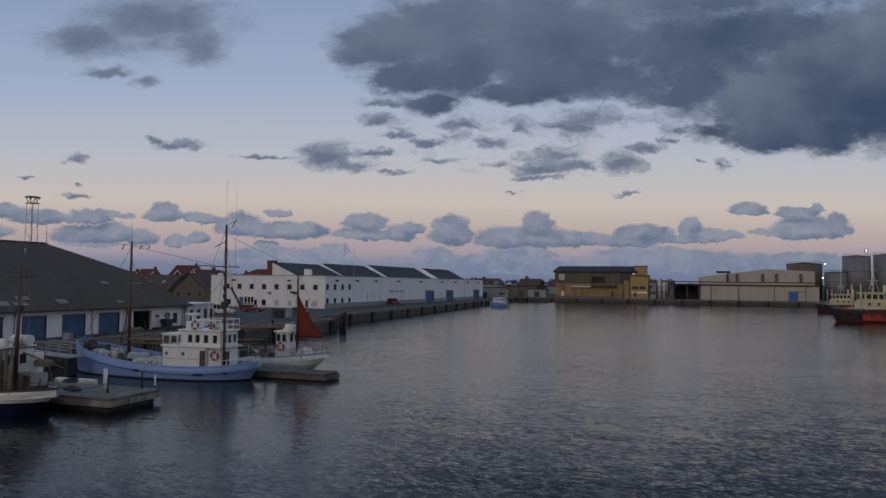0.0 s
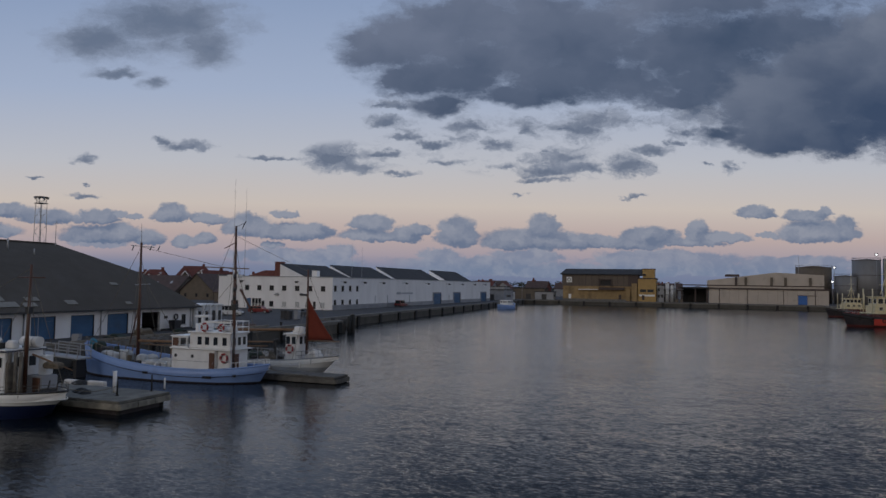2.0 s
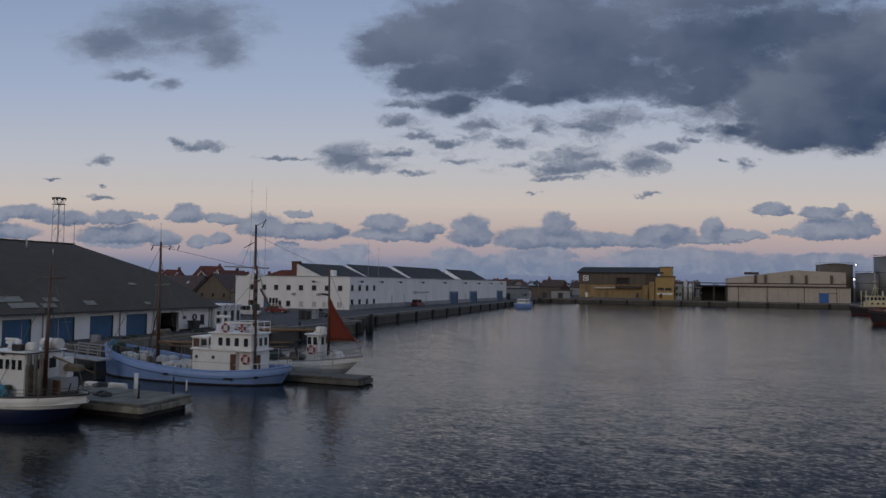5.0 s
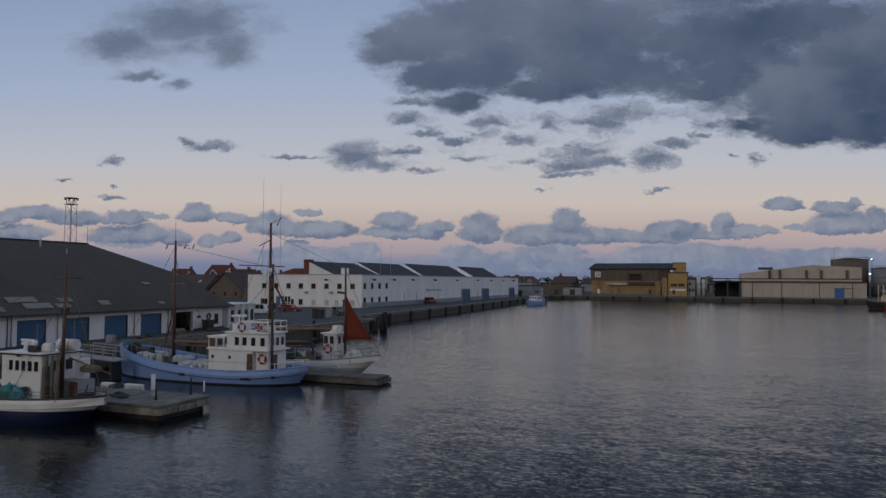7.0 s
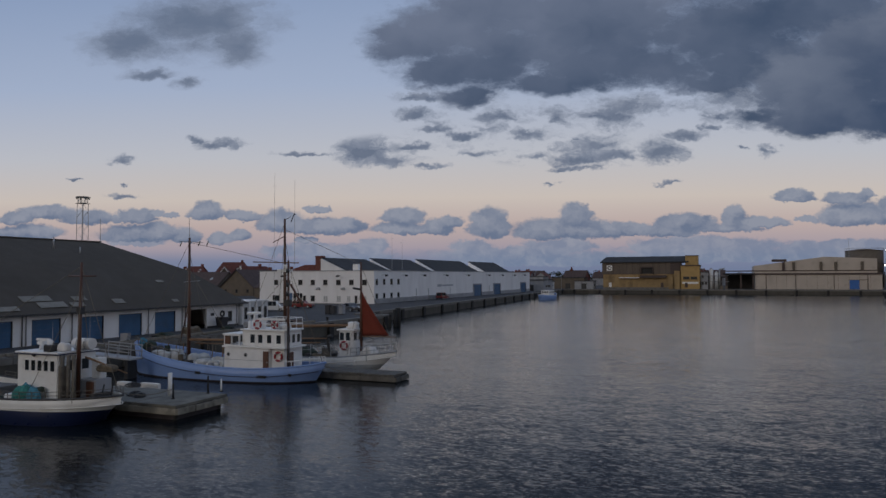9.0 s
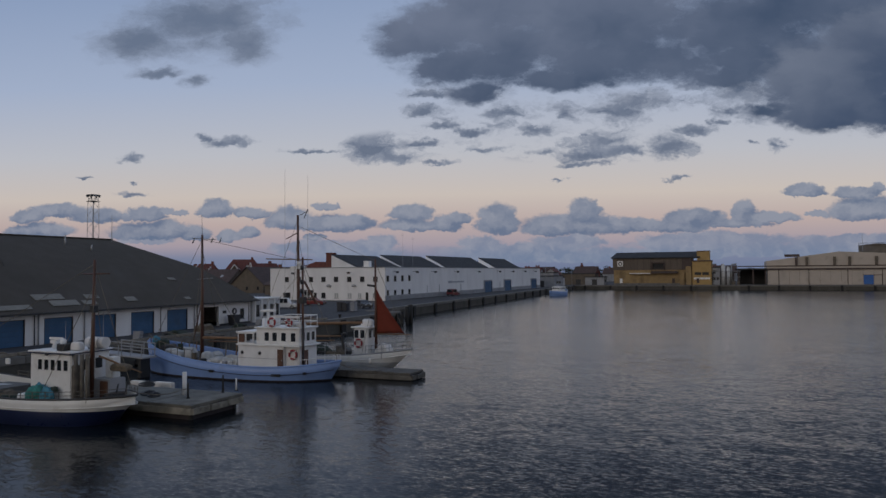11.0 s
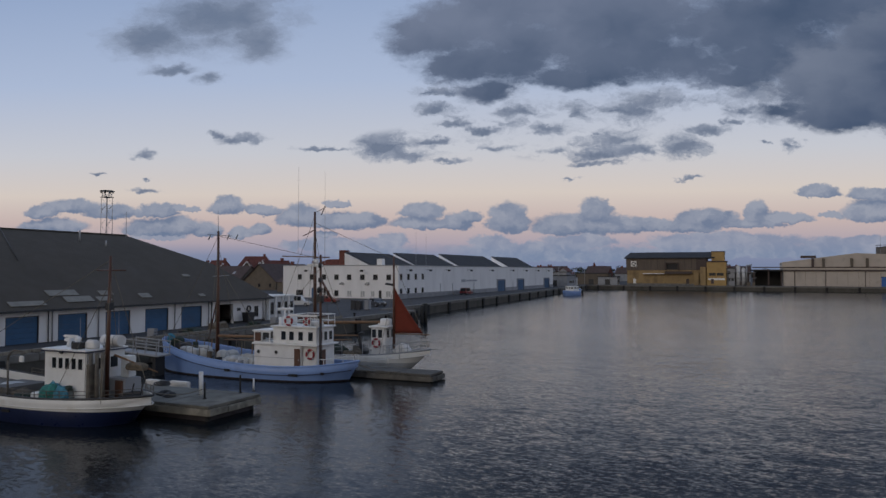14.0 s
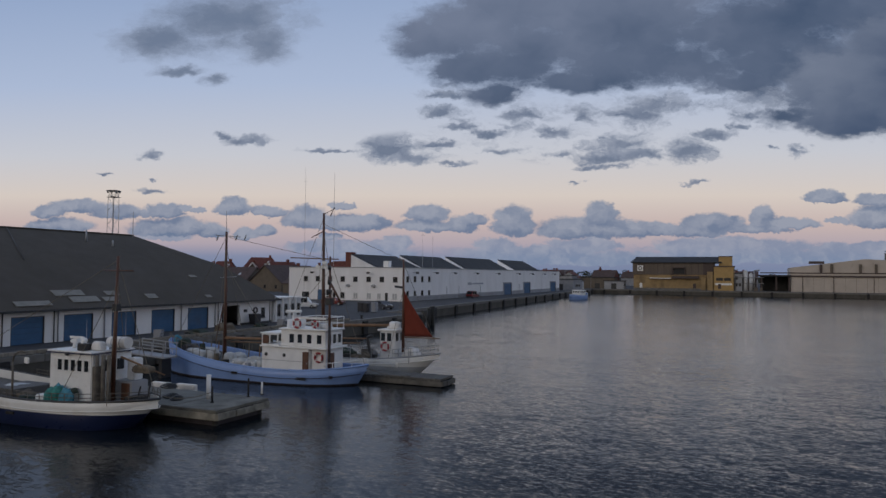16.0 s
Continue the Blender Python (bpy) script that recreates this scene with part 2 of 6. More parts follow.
# ---- materials ----
def material(name, colour, rough=0.6, metal=0.0, vary=0.15, scale=2.0, bump=0.0, bump_scale=40.0, dirt=None, dirt_amount=0.0, dirt_scale=0.6, pieces=0.0, stretch=(1, 1, 1), coat=0.0):
    """A surface with broad and fine variation, stains of its own and some relief."""
    m = bpy.data.materials.new(name)
    m.use_nodes = True
    nt = m.node_tree
    b = nt.nodes["Principled BSDF"]
    b.inputs["Roughness"].default_value, b.inputs["Metallic"].default_value = rough, metal
    b.inputs["Coat Weight"].default_value = coat
    co = nt.nodes.new("ShaderNodeTexCoord")
    mp = nt.nodes.new("ShaderNodeMapping")
    mp.inputs["Scale"].default_value = stretch
    nt.links.new(co.outputs["Object"], mp.inputs[0])

    def tex(s, d):
        n = nt.nodes.new("ShaderNodeTexNoise")
        n.inputs["Scale"].default_value, n.inputs["Detail"].default_value = s, d
        nt.links.new(mp.outputs[0], n.inputs["Vector"])
        return n.outputs["Fac"]

    def mix(f, a, c, mode="MIX"):
        n = nt.nodes.new("ShaderNodeMix")
        n.data_type, n.blend_type = "RGBA", mode
        for s, v in ((n.inputs[0], f), (n.inputs[6], a), (n.inputs[7], c)):
            if isinstance(v, (float, int)):
                s.default_value = v
            elif isinstance(v, tuple):
                s.default_value = (*v, 1)
            else:
                nt.links.new(v, s)
        return n.outputs[2]

    def rng(v, lo, hi, a, c):
        n = nt.nodes.new("ShaderNodeMapRange")
        for i, x in enumerate((lo, hi, a, c)):
            n.inputs[i + 1].default_value = x
        nt.links.new(v, n.inputs[0])
        return n.outputs[0]

    dark = tuple(c * (1 - vary) for c in colour)
    light = tuple(min(1, c * (1 + vary)) for c in colour)
    out = mix(rng(tex(scale, 3), 0.3, 0.7, 0, 1), dark, light)
    out = mix(rng(tex(scale * 14, 4), 0.25, 0.75, 0, vary), out, tuple(c * 0.6 for c in colour))
    if pieces:
        oi = nt.nodes.new("ShaderNodeObjectInfo")
        out = mix(rng(oi.outputs["Random"], 0, 1, 0, pieces), out, tuple(c * 0.45 for c in colour))
    if dirt:
        out = mix(rng(tex(dirt_scale, 6), 0.62 - 0.25 * dirt_amount, 0.78, 0, min(0.9, 0.35 + dirt_amount)), out, dirt)
    nt.links.new(out, b.inputs["Base Color"])
    nt.links.new(rng(tex(scale * 5, 3), 0.2, 0.8, max(0.02, rough - 0.12), min(1, rough + 0.12)), b.inputs["Roughness"])
    if bump:
        bp = nt.nodes.new("ShaderNodeBump")
        bp.inputs["Strength"].default_value, bp.inputs["Distance"].default_value = bump, 0.02
        nt.links.new(tex(bump_scale, 4), bp.inputs["Height"])
        nt.links.new(bp.outputs[0], b.inputs["Normal"])
    return m


GRIME = (0.10, 0.09, 0.075)
M = dict(
    white_wall=material("white_wall", (0.78, 0.78, 0.79), 0.8, vary=0.06, scale=0.4, bump=0.2, dirt=(0.42, 0.42, 0.42), dirt_amount=0.15, dirt_scale=0.25, stretch=(1, 1, 0.25)),
    grey_wall=material("grey_wall", (0.55, 0.56, 0.57), 0.8, vary=0.1, scale=0.5, bump=0.2, dirt=(0.25, 0.25, 0.25), dirt_amount=0.2),
    felt=material("roof_felt", (0.030, 0.031, 0.034), 0.85, vary=0.2, scale=0.3, bump=0.3),
    slate=material("roof_sheet", (0.068, 0.058, 0.047), 0.95, vary=0.10, scale=0.18, bump=0.4, bump_scale=8, dirt=(0.085, 0.08, 0.075), dirt_amount=0.1, dirt_scale=0.12),
    red_tile=material("red_tile", (0.115, 0.034, 0.026), 0.8, vary=0.25, scale=1.2, bump=0.4, bump_scale=6),
    dark_tile=material("dark_tile", (0.075, 0.05, 0.045), 0.85, vary=0.25, scale=0.8, bump=0.4, bump_scale=6),
    brick=material("brick_wall", (0.15, 0.052, 0.040), 0.85, vary=0.2, scale=3, bump=0.3),
    tan_wall=material("tan_wall", (0.13, 0.108, 0.085), 0.85, vary=0.15, scale=0.6, bump=0.2),
    blue_door=material("blue_door", (0.035, 0.105, 0.22), 0.5, vary=0.12, scale=0.7, dirt=(0.05, 0.08, 0.13), dirt_amount=0.2),
    dark=material("dark_recess", (0.02, 0.02, 0.022), 0.7, vary=0.2),
    frame_black=material("dark_frame", (0.03, 0.03, 0.032), 0.5, vary=0.1),
    asphalt=material("asphalt", (0.043, 0.043, 0.047), 0.9, vary=0.2, scale=0.25, bump=0.5, bump_scale=18, dirt=(0.075, 0.072, 0.068), dirt_amount=0.25, dirt_scale=0.12),
    concrete=material("concrete", (0.17, 0.163, 0.15), 0.9, vary=0.2, scale=0.8, bump=0.5, bump_scale=12, dirt=GRIME, dirt_amount=0.35, dirt_scale=0.7),
    wet_concrete=material("weathered_concrete", (0.16, 0.152, 0.13), 0.85, vary=0.3, scale=1.1, bump=0.6, bump_scale=9, dirt=(0.055, 0.055, 0.045), dirt_amount=0.5, dirt_scale=0.9),
    quay_face=material("quay_face", (0.085, 0.078, 0.066), 0.8, vary=0.35, scale=0.7, bump=0.6, bump_scale=6, dirt=(0.028, 0.030, 0.022), dirt_amount=0.6, dirt_scale=0.35, stretch=(1, 1, 0.4)),
    bright_blue=material("bright_blue_door", (0.035, 0.13, 0.40), 0.5, vary=0.1),
    pale_edge=material("stained_edge", (0.25, 0.235, 0.195), 0.9, vary=0.35, scale=1.4, bump=0.8, bump_scale=7, dirt=(0.06, 0.056, 0.045), dirt_amount=0.6, dirt_scale=1.3),
    pale_timber=material("bleached_timber", (0.25, 0.225, 0.185), 0.9, vary=0.3, scale=1.5, bump=0.5, bump_scale=18, stretch=(1, 5, 1), pieces=0.45, dirt=(0.09, 0.08, 0.065), dirt_amount=0.4),
    rubber=material("rubber", (0.018, 0.018, 0.018), 0.8, vary=0.2),
    timber=material("weathered_timber", (0.125, 0.118, 0.105), 0.85, vary=0.3, scale=1.5, bump=0.5, bump_scale=20, stretch=(1, 6, 1), pieces=0.4),
    yellow_wall=material("yellow_wall", (0.32, 0.222, 0.105), 0.8, vary=0.12, scale=0.35, dirt=(0.13, 0.09, 0.05), dirt_amount=0.7, dirt_scale=0.3),
    brown_clad=material("brown_cladding", (0.125, 0.10, 0.08), 0.8, vary=0.15, scale=0.4, stretch=(4, 4, 0.5)),
    beige_clad=material("beige_cladding", (0.46, 0.405, 0.35), 0.75, vary=0.07, scale=0.25, dirt=(0.27, 0.24, 0.21), dirt_amount=0.15, dirt_scale=0.3),
    brown_trim=material("brown_trim", (0.07, 0.05, 0.045), 0.7, vary=0.1),
    pipe_grey=material("grey_pipe", (0.22, 0.22, 0.22), 0.6, vary=0.2),
    tank=material("tank_steel", (0.20, 0.20, 0.205), 0.6, metal=0.2, vary=0.12, scale=0.15, dirt=(0.15, 0.14, 0.13), dirt_amount=0.3, stretch=(1, 1, 0.3)),
    galv=material("galvanised_steel", (0.35, 0.36, 0.37), 0.5, metal=0.6, vary=0.12),
    pane=material("window_glass", (0.018, 0.021, 0.026), 0.08, vary=0.2),
    pale_pane=material("blind_window", (0.42, 0.44, 0.46), 0.25, vary=0.1),
)


def water_material():
    m = bpy.data.materials.new("harbour_water")
    m.use_nodes = True
    nt = m.node_tree
    b = nt.nodes["Principled BSDF"]
    b.inputs["Base Color"].default_value = (0.006, 0.009, 0.012, 1)
    b.inputs["Roughness"].default_value, b.inputs["IOR"].default_value, b.inputs["Specular IOR Level"].default_value = 0.15, 1.33, 0.32
    co = nt.nodes.new("ShaderNodeTexCoord")

    def field(scale, stretch, detail, turn):
        mp = nt.nodes.new("ShaderNodeMapping")
        mp.inputs["Scale"].default_value = stretch
        mp.inputs["Rotation"].default_value = (0, 0, radians(turn))
        n = nt.nodes.new("ShaderNodeTexNoise")
        n.inputs["Scale"].default_value, n.inputs["Detail"].default_value, n.inputs["Distortion"].default_value = scale, detail, 0.4
        nt.links.new(co.outputs["Object"], mp.inputs[0])
        nt.links.new(mp.outputs[0], n.inputs["Vector"])
        return n

    def vec(op, a, c):
        n = nt.nodes.new("ShaderNodeVectorMath")
        n.operation = op
        for s, v in zip(n.inputs, (a, c)):
            if isinstance(v, tuple):
                s.default_value = v
            elif v is not None:
                nt.links.new(v, s)
        return n.outputs[0]

    # slopes of the waves at three sizes, stronger where a breeze ruffles the surface
    slope = None
    for scale, stretch, detail, turn, amount in ((0.2, (1, 2.2, 1), 2, 22, 0.05), (0.8, (1, 2.4, 1), 3, 12, 0.08), (2.2, (1, 2.2, 1), 3, 16, 0.18), (5.5, (1, 1.9, 1), 3, 8, 0.20), (13.0, (1, 1.6, 1), 2, 24, 0.10)):
        v = vec("MULTIPLY", vec("SUBTRACT", field(scale, stretch, detail, turn).outputs["Color"], (0.5, 0.5, 0.5)), (amount, amount * 1.3, 0))
        slope = v if slope is None else vec("ADD", slope, v)
    breeze = nt.nodes.new("ShaderNodeMapRange")
    for k, x in enumerate((0.35, 0.65, 0.8, 1.12)):
        breeze.inputs[k + 1].default_value = x
    nt.links.new(field(0.035, (1, 2.6, 1), 3, 15).outputs["Fac"], breeze.inputs[0])
    sc = nt.nodes.new("ShaderNodeVectorMath")
    sc.operation = "SCALE"
    nt.links.new(slope, sc.inputs[0])
    nt.links.new(breeze.outputs[0], sc.inputs["Scale"])
    nt.links.new(vec("NORMALIZE", vec("ADD", sc.outputs[0], (0, 0, 1)), None), b.inputs["Normal"])
    return m


M["water"] = water_material()


# ---- building helpers ----
def box(bm, x0, x1, y0, y1, z0, z1, m=None):
    vs = [bm.verts.new((x, y, z)) for z in (z0, z1) for x, y in ((x0, y0), (x1, y0), (x1, y1), (x0, y1))]
    if m is not None:
        for v in vs:
            v.co = m @ v.co
    for f in ((0, 3, 2, 1), (4, 5, 6, 7), (0, 1, 5, 4), (1, 2, 6, 5), (2, 3, 7, 6), (3, 0, 4, 7)):
        bm.faces.new([vs[i] for i in f])
    return vs


def prism(bm, ring, z0, z1):
    """A block over a plan outline, given counter-clockwise."""
    lo = [bm.verts.new((x, y, z0)) for x, y in ring]
    hi = [bm.verts.new((x, y, z1)) for x, y in ring]
    n = len(ring)
    bm.faces.new(hi)
    bm.faces.new(lo[::-1])
    for i in range(n):
        j = (i + 1) % n
        bm.faces.new((lo[i], lo[j], hi[j], hi[i]))


def rod(bm, a, b, r, r2=None, n=8):
    """A round bar from a to b, tapering from r to r2."""
    a, b = Vector(a), Vector(b)
    q = (b - a).to_track_quat("Z", "Y")
    r2 = r if r2 is None else r2
    A = [bm.verts.new(a + q @ Vector((r * math.cos(k * math.tau / n), r * math.sin(k * math.tau / n), 0))) for k in range(n)]
    B = [bm.verts.new(b + q @ Vector((r2 * math.cos(k * math.tau / n), r2 * math.sin(k * math.tau / n), 0))) for k in range(n)]
    for k in range(n):
        j = (k + 1) % n
        f = bm.faces.new((A[k], A[j], B[j], B[k]))
        f.smooth = n > 6
    bm.faces.new(A[::-1])
    bm.faces.new(B)


def torus(bm, centre, axis, R, r, n=20, k=8):
    q = Vector(axis).to_track_quat("Z", "Y")
    rings = []
    for i in range(n):
        a = i * math.tau / n
        rings.append([bm.verts.new(Vector(centre) + q @ Vector(((R + r * math.cos(b)) * math.cos(a), (R + r * math.cos(b)) * math.sin(a), r * math.sin(b)))) for b in (j * math.tau / k for j in range(k))])
    for i in range(n):
        for j in range(k):
            f = bm.faces.new((rings[i][j], rings[(i + 1) % n][j], rings[(i + 1) % n][(j + 1) % k], rings[i][(j + 1) % k]))
            f.smooth = True


def link(name, bm, mat, bevel=0.0, smooth=False):
    if bevel:
        bmesh.ops.bevel(bm, geom=bm.edges[:], offset=bevel, segments=2, affect="EDGES", clamp_overlap=True)
    bmesh.ops.recalc_face_normals(bm, faces=bm.faces[:])
    me = bpy.data.meshes.new(name)
    bm.to_mesh(me)
    bm.free()
    if smooth:
        me.shade_smooth()
    me.materials.append(M[mat] if isinstance(mat, str) else mat)
    return new(name, me)


def part(name, bm, mat, parent, label="", bevel=0.0, smooth=False):
    ob = link(name, bm, mat, bevel, smooth)
    ob.parent = parent
    return tagged(ob, label)


def pbox(name, mat, parent, x0, x1, y0, y1, z0, z1, label="", bevel=0.0, m=None):
    bm = bmesh.new()
    box(bm, x0, x1, y0, y1, z0, z1, m)
    return part(name, bm, mat, parent, label, bevel)


def prod(name, mat, parent, a, b, r, r2=None, n=8, label=""):
    bm = bmesh.new()
    rod(bm, a, b, r, r2, n)
    return part(name, bm, mat, parent, label)


def share(ob, parent, dx=0, dy=0, dz=0):
    """Another object on the same mesh, shifted."""
    o = new(ob.name.split(".")[0], ob.data)
    o.parent = parent
    o.location = ob.location + Vector((dx, dy, dz))
    return o


def thing(name, x, y, z, label, category, group="", turn=0, kind=""):
    e = new(name)
    e.empty_display_size = 0.3
    e.matrix_basis = pose(x, y, z, 0, 0, turn)
    return tagged(e, label, category, group, kind)


QUAY = 1.9

M.update(
    yellow_tower=material("yellow_tower", (0.42, 0.28, 0.11), 0.8, vary=0.12, scale=0.4, dirt=(0.24, 0.15, 0.06), dirt_amount=0.35, dirt_scale=0.4),
    plinth=material("grey_plinth", (0.30, 0.31, 0.33), 0.8, vary=0.15, scale=0.6),
    white_paint=material("white_paint", (0.76, 0.76, 0.75), 0.4, vary=0.06, scale=1.5, dirt=(0.45, 0.40, 0.34), dirt_amount=0.15, dirt_scale=1.2),
    cream_paint=material("cream_paint", (0.62, 0.55, 0.36), 0.5, vary=0.08, scale=1.0),
    red_paint=material("red_paint", (0.42, 0.035, 0.022), 0.45, vary=0.15, scale=1.0),
    sign_black=material("sign_black", (0.03, 0.03, 0.03), 0.6, vary=0.1),
    sign_grey=material("sign_grey", (0.36, 0.38, 0.42), 0.6, vary=0.1),
    foliage=material("far_foliage", (0.035, 0.045, 0.028), 0.9, vary=0.35, scale=0.6),
    car_red=material("car_red", (0.17, 0.014, 0.014), 0.3, vary=0.05, coat=0.5),
    car_white=material("car_white", (0.62, 0.63, 0.64), 0.3, vary=0.05, coat=0.5),
    car_dark=material("car_dark", (0.035, 0.036, 0.04), 0.3, vary=0.1, coat=0.5),
    bin_dark=material("bin_plastic", (0.035, 0.035, 0.04), 0.55, vary=0.15),
    pale_sheet=material("pale_sheet", (0.22, 0.21, 0.185), 0.8, vary=0.15, scale=1.5),
)


def lamp_material(name, colour, power):
    m = bpy.data.materials.new(name)
    m.use_nodes = True
    b = m.node_tree.nodes["Principled BSDF"]
    b.inputs["Emission Color"].default_value = (*colour, 1)
    b.inputs["Emission Strength"].default_value = power
    return m


M["lamp_on"] = lamp_material("lit_lamp", (0.95, 0.97, 1.0), 3.5)
M["lamp_warm"] = lamp_material("lit_warm_lamp", (1.0, 0.72, 0.4), 12)

# ---- water and ground ----
EDGE, INNER, INNER_FAR, FAR, CORNER = -56.0, -62.5, -76.5, 332.0, 111.0
bm = bmesh.new()
bm.faces.new([bm.verts.new(v) for v in ((EDGE, -2500, 0), (2500, -2500, 0), (2500, CORNER, 0), (EDGE, CORNER, 0))])
bm.faces.new([bm.verts.new(v) for v in ((INNER, CORNER, 0), (2500, CORNER, 0), (2500, FAR, 0), (INNER_FAR, FAR, 0))])
tagged(link("water", bm, "water"), "dark rippled harbour water reflecting the evening sky", "water", kind="structure")

bm = bmesh.new()
prism(bm, [(-2500, -2500), (EDGE, -2500), (EDGE, CORNER), (INNER, CORNER), (INNER_FAR, FAR), (2500, FAR), (2500, 4200), (-2500, 4200)], -4, QUAY)
ground = tagged(link("ground", bm, "asphalt"), "dark worn asphalt quay and land around the basin", "ground", kind="structure")


# ---- quay walls, copings and fenders ----
def quay(name, x0, y0, x1, y1, out, step, first, fender_size=(0.55, 0.45, 1.7)):
    """A concrete quay face with a coping in lengths and rubber fenders; out is the way it faces."""
    q = tagged(new(name), "stained concrete quay wall with coping and black fenders", "quay wall", kind="structure")
    a, b, o = Vector((x0, y0, 0)), Vector((x1, y1, 0)), Vector((*out, 0))
    n = (b - a).normalized()
    total = (b - a).length
    m = Matrix(((n.x, o.x, 0, 0), (n.y, o.y, 0, 0), (0, 0, 1, 0), (0, 0, 0, 1)))
    bm = bmesh.new()
    box(bm, 0, total, -0.6, 0.06, -2, QUAY - 0.4)
    o_ = part("face", bm, "quay_face", q)
    o_.matrix_basis = Matrix.Translation(a) @ m
    piece = bmesh.new()
    box(piece, 0, 5.96, -0.7, 0.16, QUAY - 0.42, QUAY + 0.14)
    c0 = part("coping", piece, "concrete", q, bevel=0.03)
    c0.matrix_basis = Matrix.Translation(a) @ m
    for k in range(1, int(total // 6)):
        c = new("coping", c0.data)
        c.parent = q
        c.matrix_basis = Matrix.Translation(a + n * 6 * k) @ m
    w, d, h = fender_size
    piece = bmesh.new()
    box(piece, -w, w, 0.02, d, 0.05, QUAY - 0.1)
    rod(piece, (-w, d * 0.6, QUAY - 0.35), (w, d * 0.6, QUAY - 0.35), d * 0.42)
    f0 = part("fender", piece, "rubber", q)
    f0.matrix_basis = Matrix.Translation(a + n * first) @ m
    k = first + step
    while k < total - 1:
        f = new("fender", f0.data)
        f.parent = q
        f.matrix_basis = Matrix.Translation(a + n * k) @ m
        k += step
    return q


WEST = Vector((INNER_FAR - INNER, FAR - CORNER)).normalized()
quay("quay_west", INNER, CORNER, INNER_FAR, FAR, (WEST.y, -WEST.x), 12.2, 8)
quay("quay_far", INNER_FAR, FAR, 250, FAR, (0, -1), 11.5, 5, (0.45, 0.6, 1.7))
quay("quay_near", EDGE, -40, EDGE, CORNER, (1, 0), 8.5, 4)
quay("quay_end", INNER, CORNER, EDGE, CORNER, (0, 1), 8.5, 3)

# mooring piles at the quay's corner
for x, y, h in ((-55.3, 111.8, 3.0), (-55.1, 110.6, 2.8), (-54.7, 111.3, 3.1)):
    p = thing("mooring_pile", x, y, 0, "dark tarred timber mooring pile at the quay corner", "pile", "piles at the quay corner")
    prod("shaft", "rubber", p, (0, 0, -2), (0, 0, h), 0.3, 0.27, 12)
    prod("cap", "wet_concrete", p, (0, 0, h), (0, 0, h + 0.06), 0.28, 0.24, 12)


def window(parent, x, y, z, w, h, face, pane="pane", bars=1, sill=True):
    """A window set into a wall: face 'y' looks along -Y, 'x' along +X; x, y, z is the middle of the opening on the wall."""
    W = new("window")
    W.parent = parent
    W.matrix_basis = pose(x, y, z, 0, 0, 0 if face == "y" else 90)
    t = 0.07
    bm = bmesh.new()
    for a in (((-w / 2, w / 2, -0.05, 0.02, h / 2 - t, h / 2)), (-w / 2, w / 2, -0.05, 0.02, -h / 2, -h / 2 + t), (-w / 2, -w / 2 + t, -0.05, 0.02, -h / 2 + t, h / 2 - t), (w / 2 - t, w / 2, -0.05, 0.02, -h / 2 + t, h / 2 - t)):
        box(bm, *a)
    for k in range(bars):
        c = -w / 2 + w * (k + 1) / (bars + 1)
        box(bm, c - t / 2, c + t / 2, -0.04, 0.015, -h / 2 + t, h / 2 - t)
    part("frame", bm, "frame_black" if pane == "pane" else "white_paint", W)
    pbox("pane", pane, W, -w / 2 + t, w / 2 - t, -0.012, 0.01, -h / 2 + t, h / 2 - t)
    if sill:
        pbox("sill", "plinth", W, -w / 2 - 0.08, w / 2 + 0.08, -0.14, 0.02, -h / 2 - 0.08, -h / 2)
    return W


# ---- white warehouse ----
wh = thing("warehouse", -96.5, 219, QUAY, "long white two-storey warehouse with black sawtooth roof slopes", "warehouse")
X0, X1, Y0, Y1, HT = -16, 16, -67.5, 68, 7.7
pbox("wall", "white_wall", wh, X0, X1, Y0, Y1, -0.3, HT, "white rendered wall")
bm = bmesh.new()
for a in ((X0 - 0.12, X1 + 0.12, Y0 - 0.12, Y0 + 0.3), (X0 - 0.12, X1 + 0.12, Y1 - 0.3, Y1 + 0.12), (X0 - 0.12, X0 + 0.3, Y0 + 0.3, Y1 - 0.3), (X1 - 0.3, X1 + 0.12, Y0 + 0.3, Y1 - 0.3)):
    box(bm, *a, HT - 0.02, HT + 0.14)
part("parapet_cap", bm, "plinth", wh)
pbox("plinth", "plinth", wh, X1 - 0.05, X1 + 0.06, Y0 + 0.02, Y1 - 0.02, -0.1, 1.15, "grey plinth strip")
for a, b, top in ((-67.3, -44.5, 3.0), (-42.5, -16, 3.4), (-12.5, 27, 3.75), (35, 66, 3.85)):
    bm = bmesh.new()
    v = [bm.verts.new(p) for y in (a, b) for p in ((1.5, y, HT), (8.3, y, HT), (1.5, y, HT + top))]
    for f in ((0, 1, 2), (3, 5, 4), (0, 3, 4, 1), (1, 4, 5, 2), (2, 5, 3, 0)):
        bm.faces.new([v[i] for i in f])
    part("gable", bm, "white_wall", wh, "white triangular gable end")
    bm = bmesh.new()
    n = Vector((top, 0, 6.8)).normalized() * 0.16
    for s in (0, 1):
        for y in (a + 0.35, b + 0.1):
            bm.verts.new(Vector((1.2, y, HT + top + 0.13)) + n * s)
            bm.verts.new(Vector((8.6, y, HT - 0.13 + 0.1)) + n * s)
    v = bm.verts[:]
    for f in ((0, 1, 3, 2), (4, 6, 7, 5), (0, 4, 5, 1), (2, 3, 7, 6), (0, 2, 6, 4), (1, 5, 7, 3)):
        bm.faces.new([v[i] for i in f])
    part("roof_slope", bm, "felt", wh, "black roofing felt")
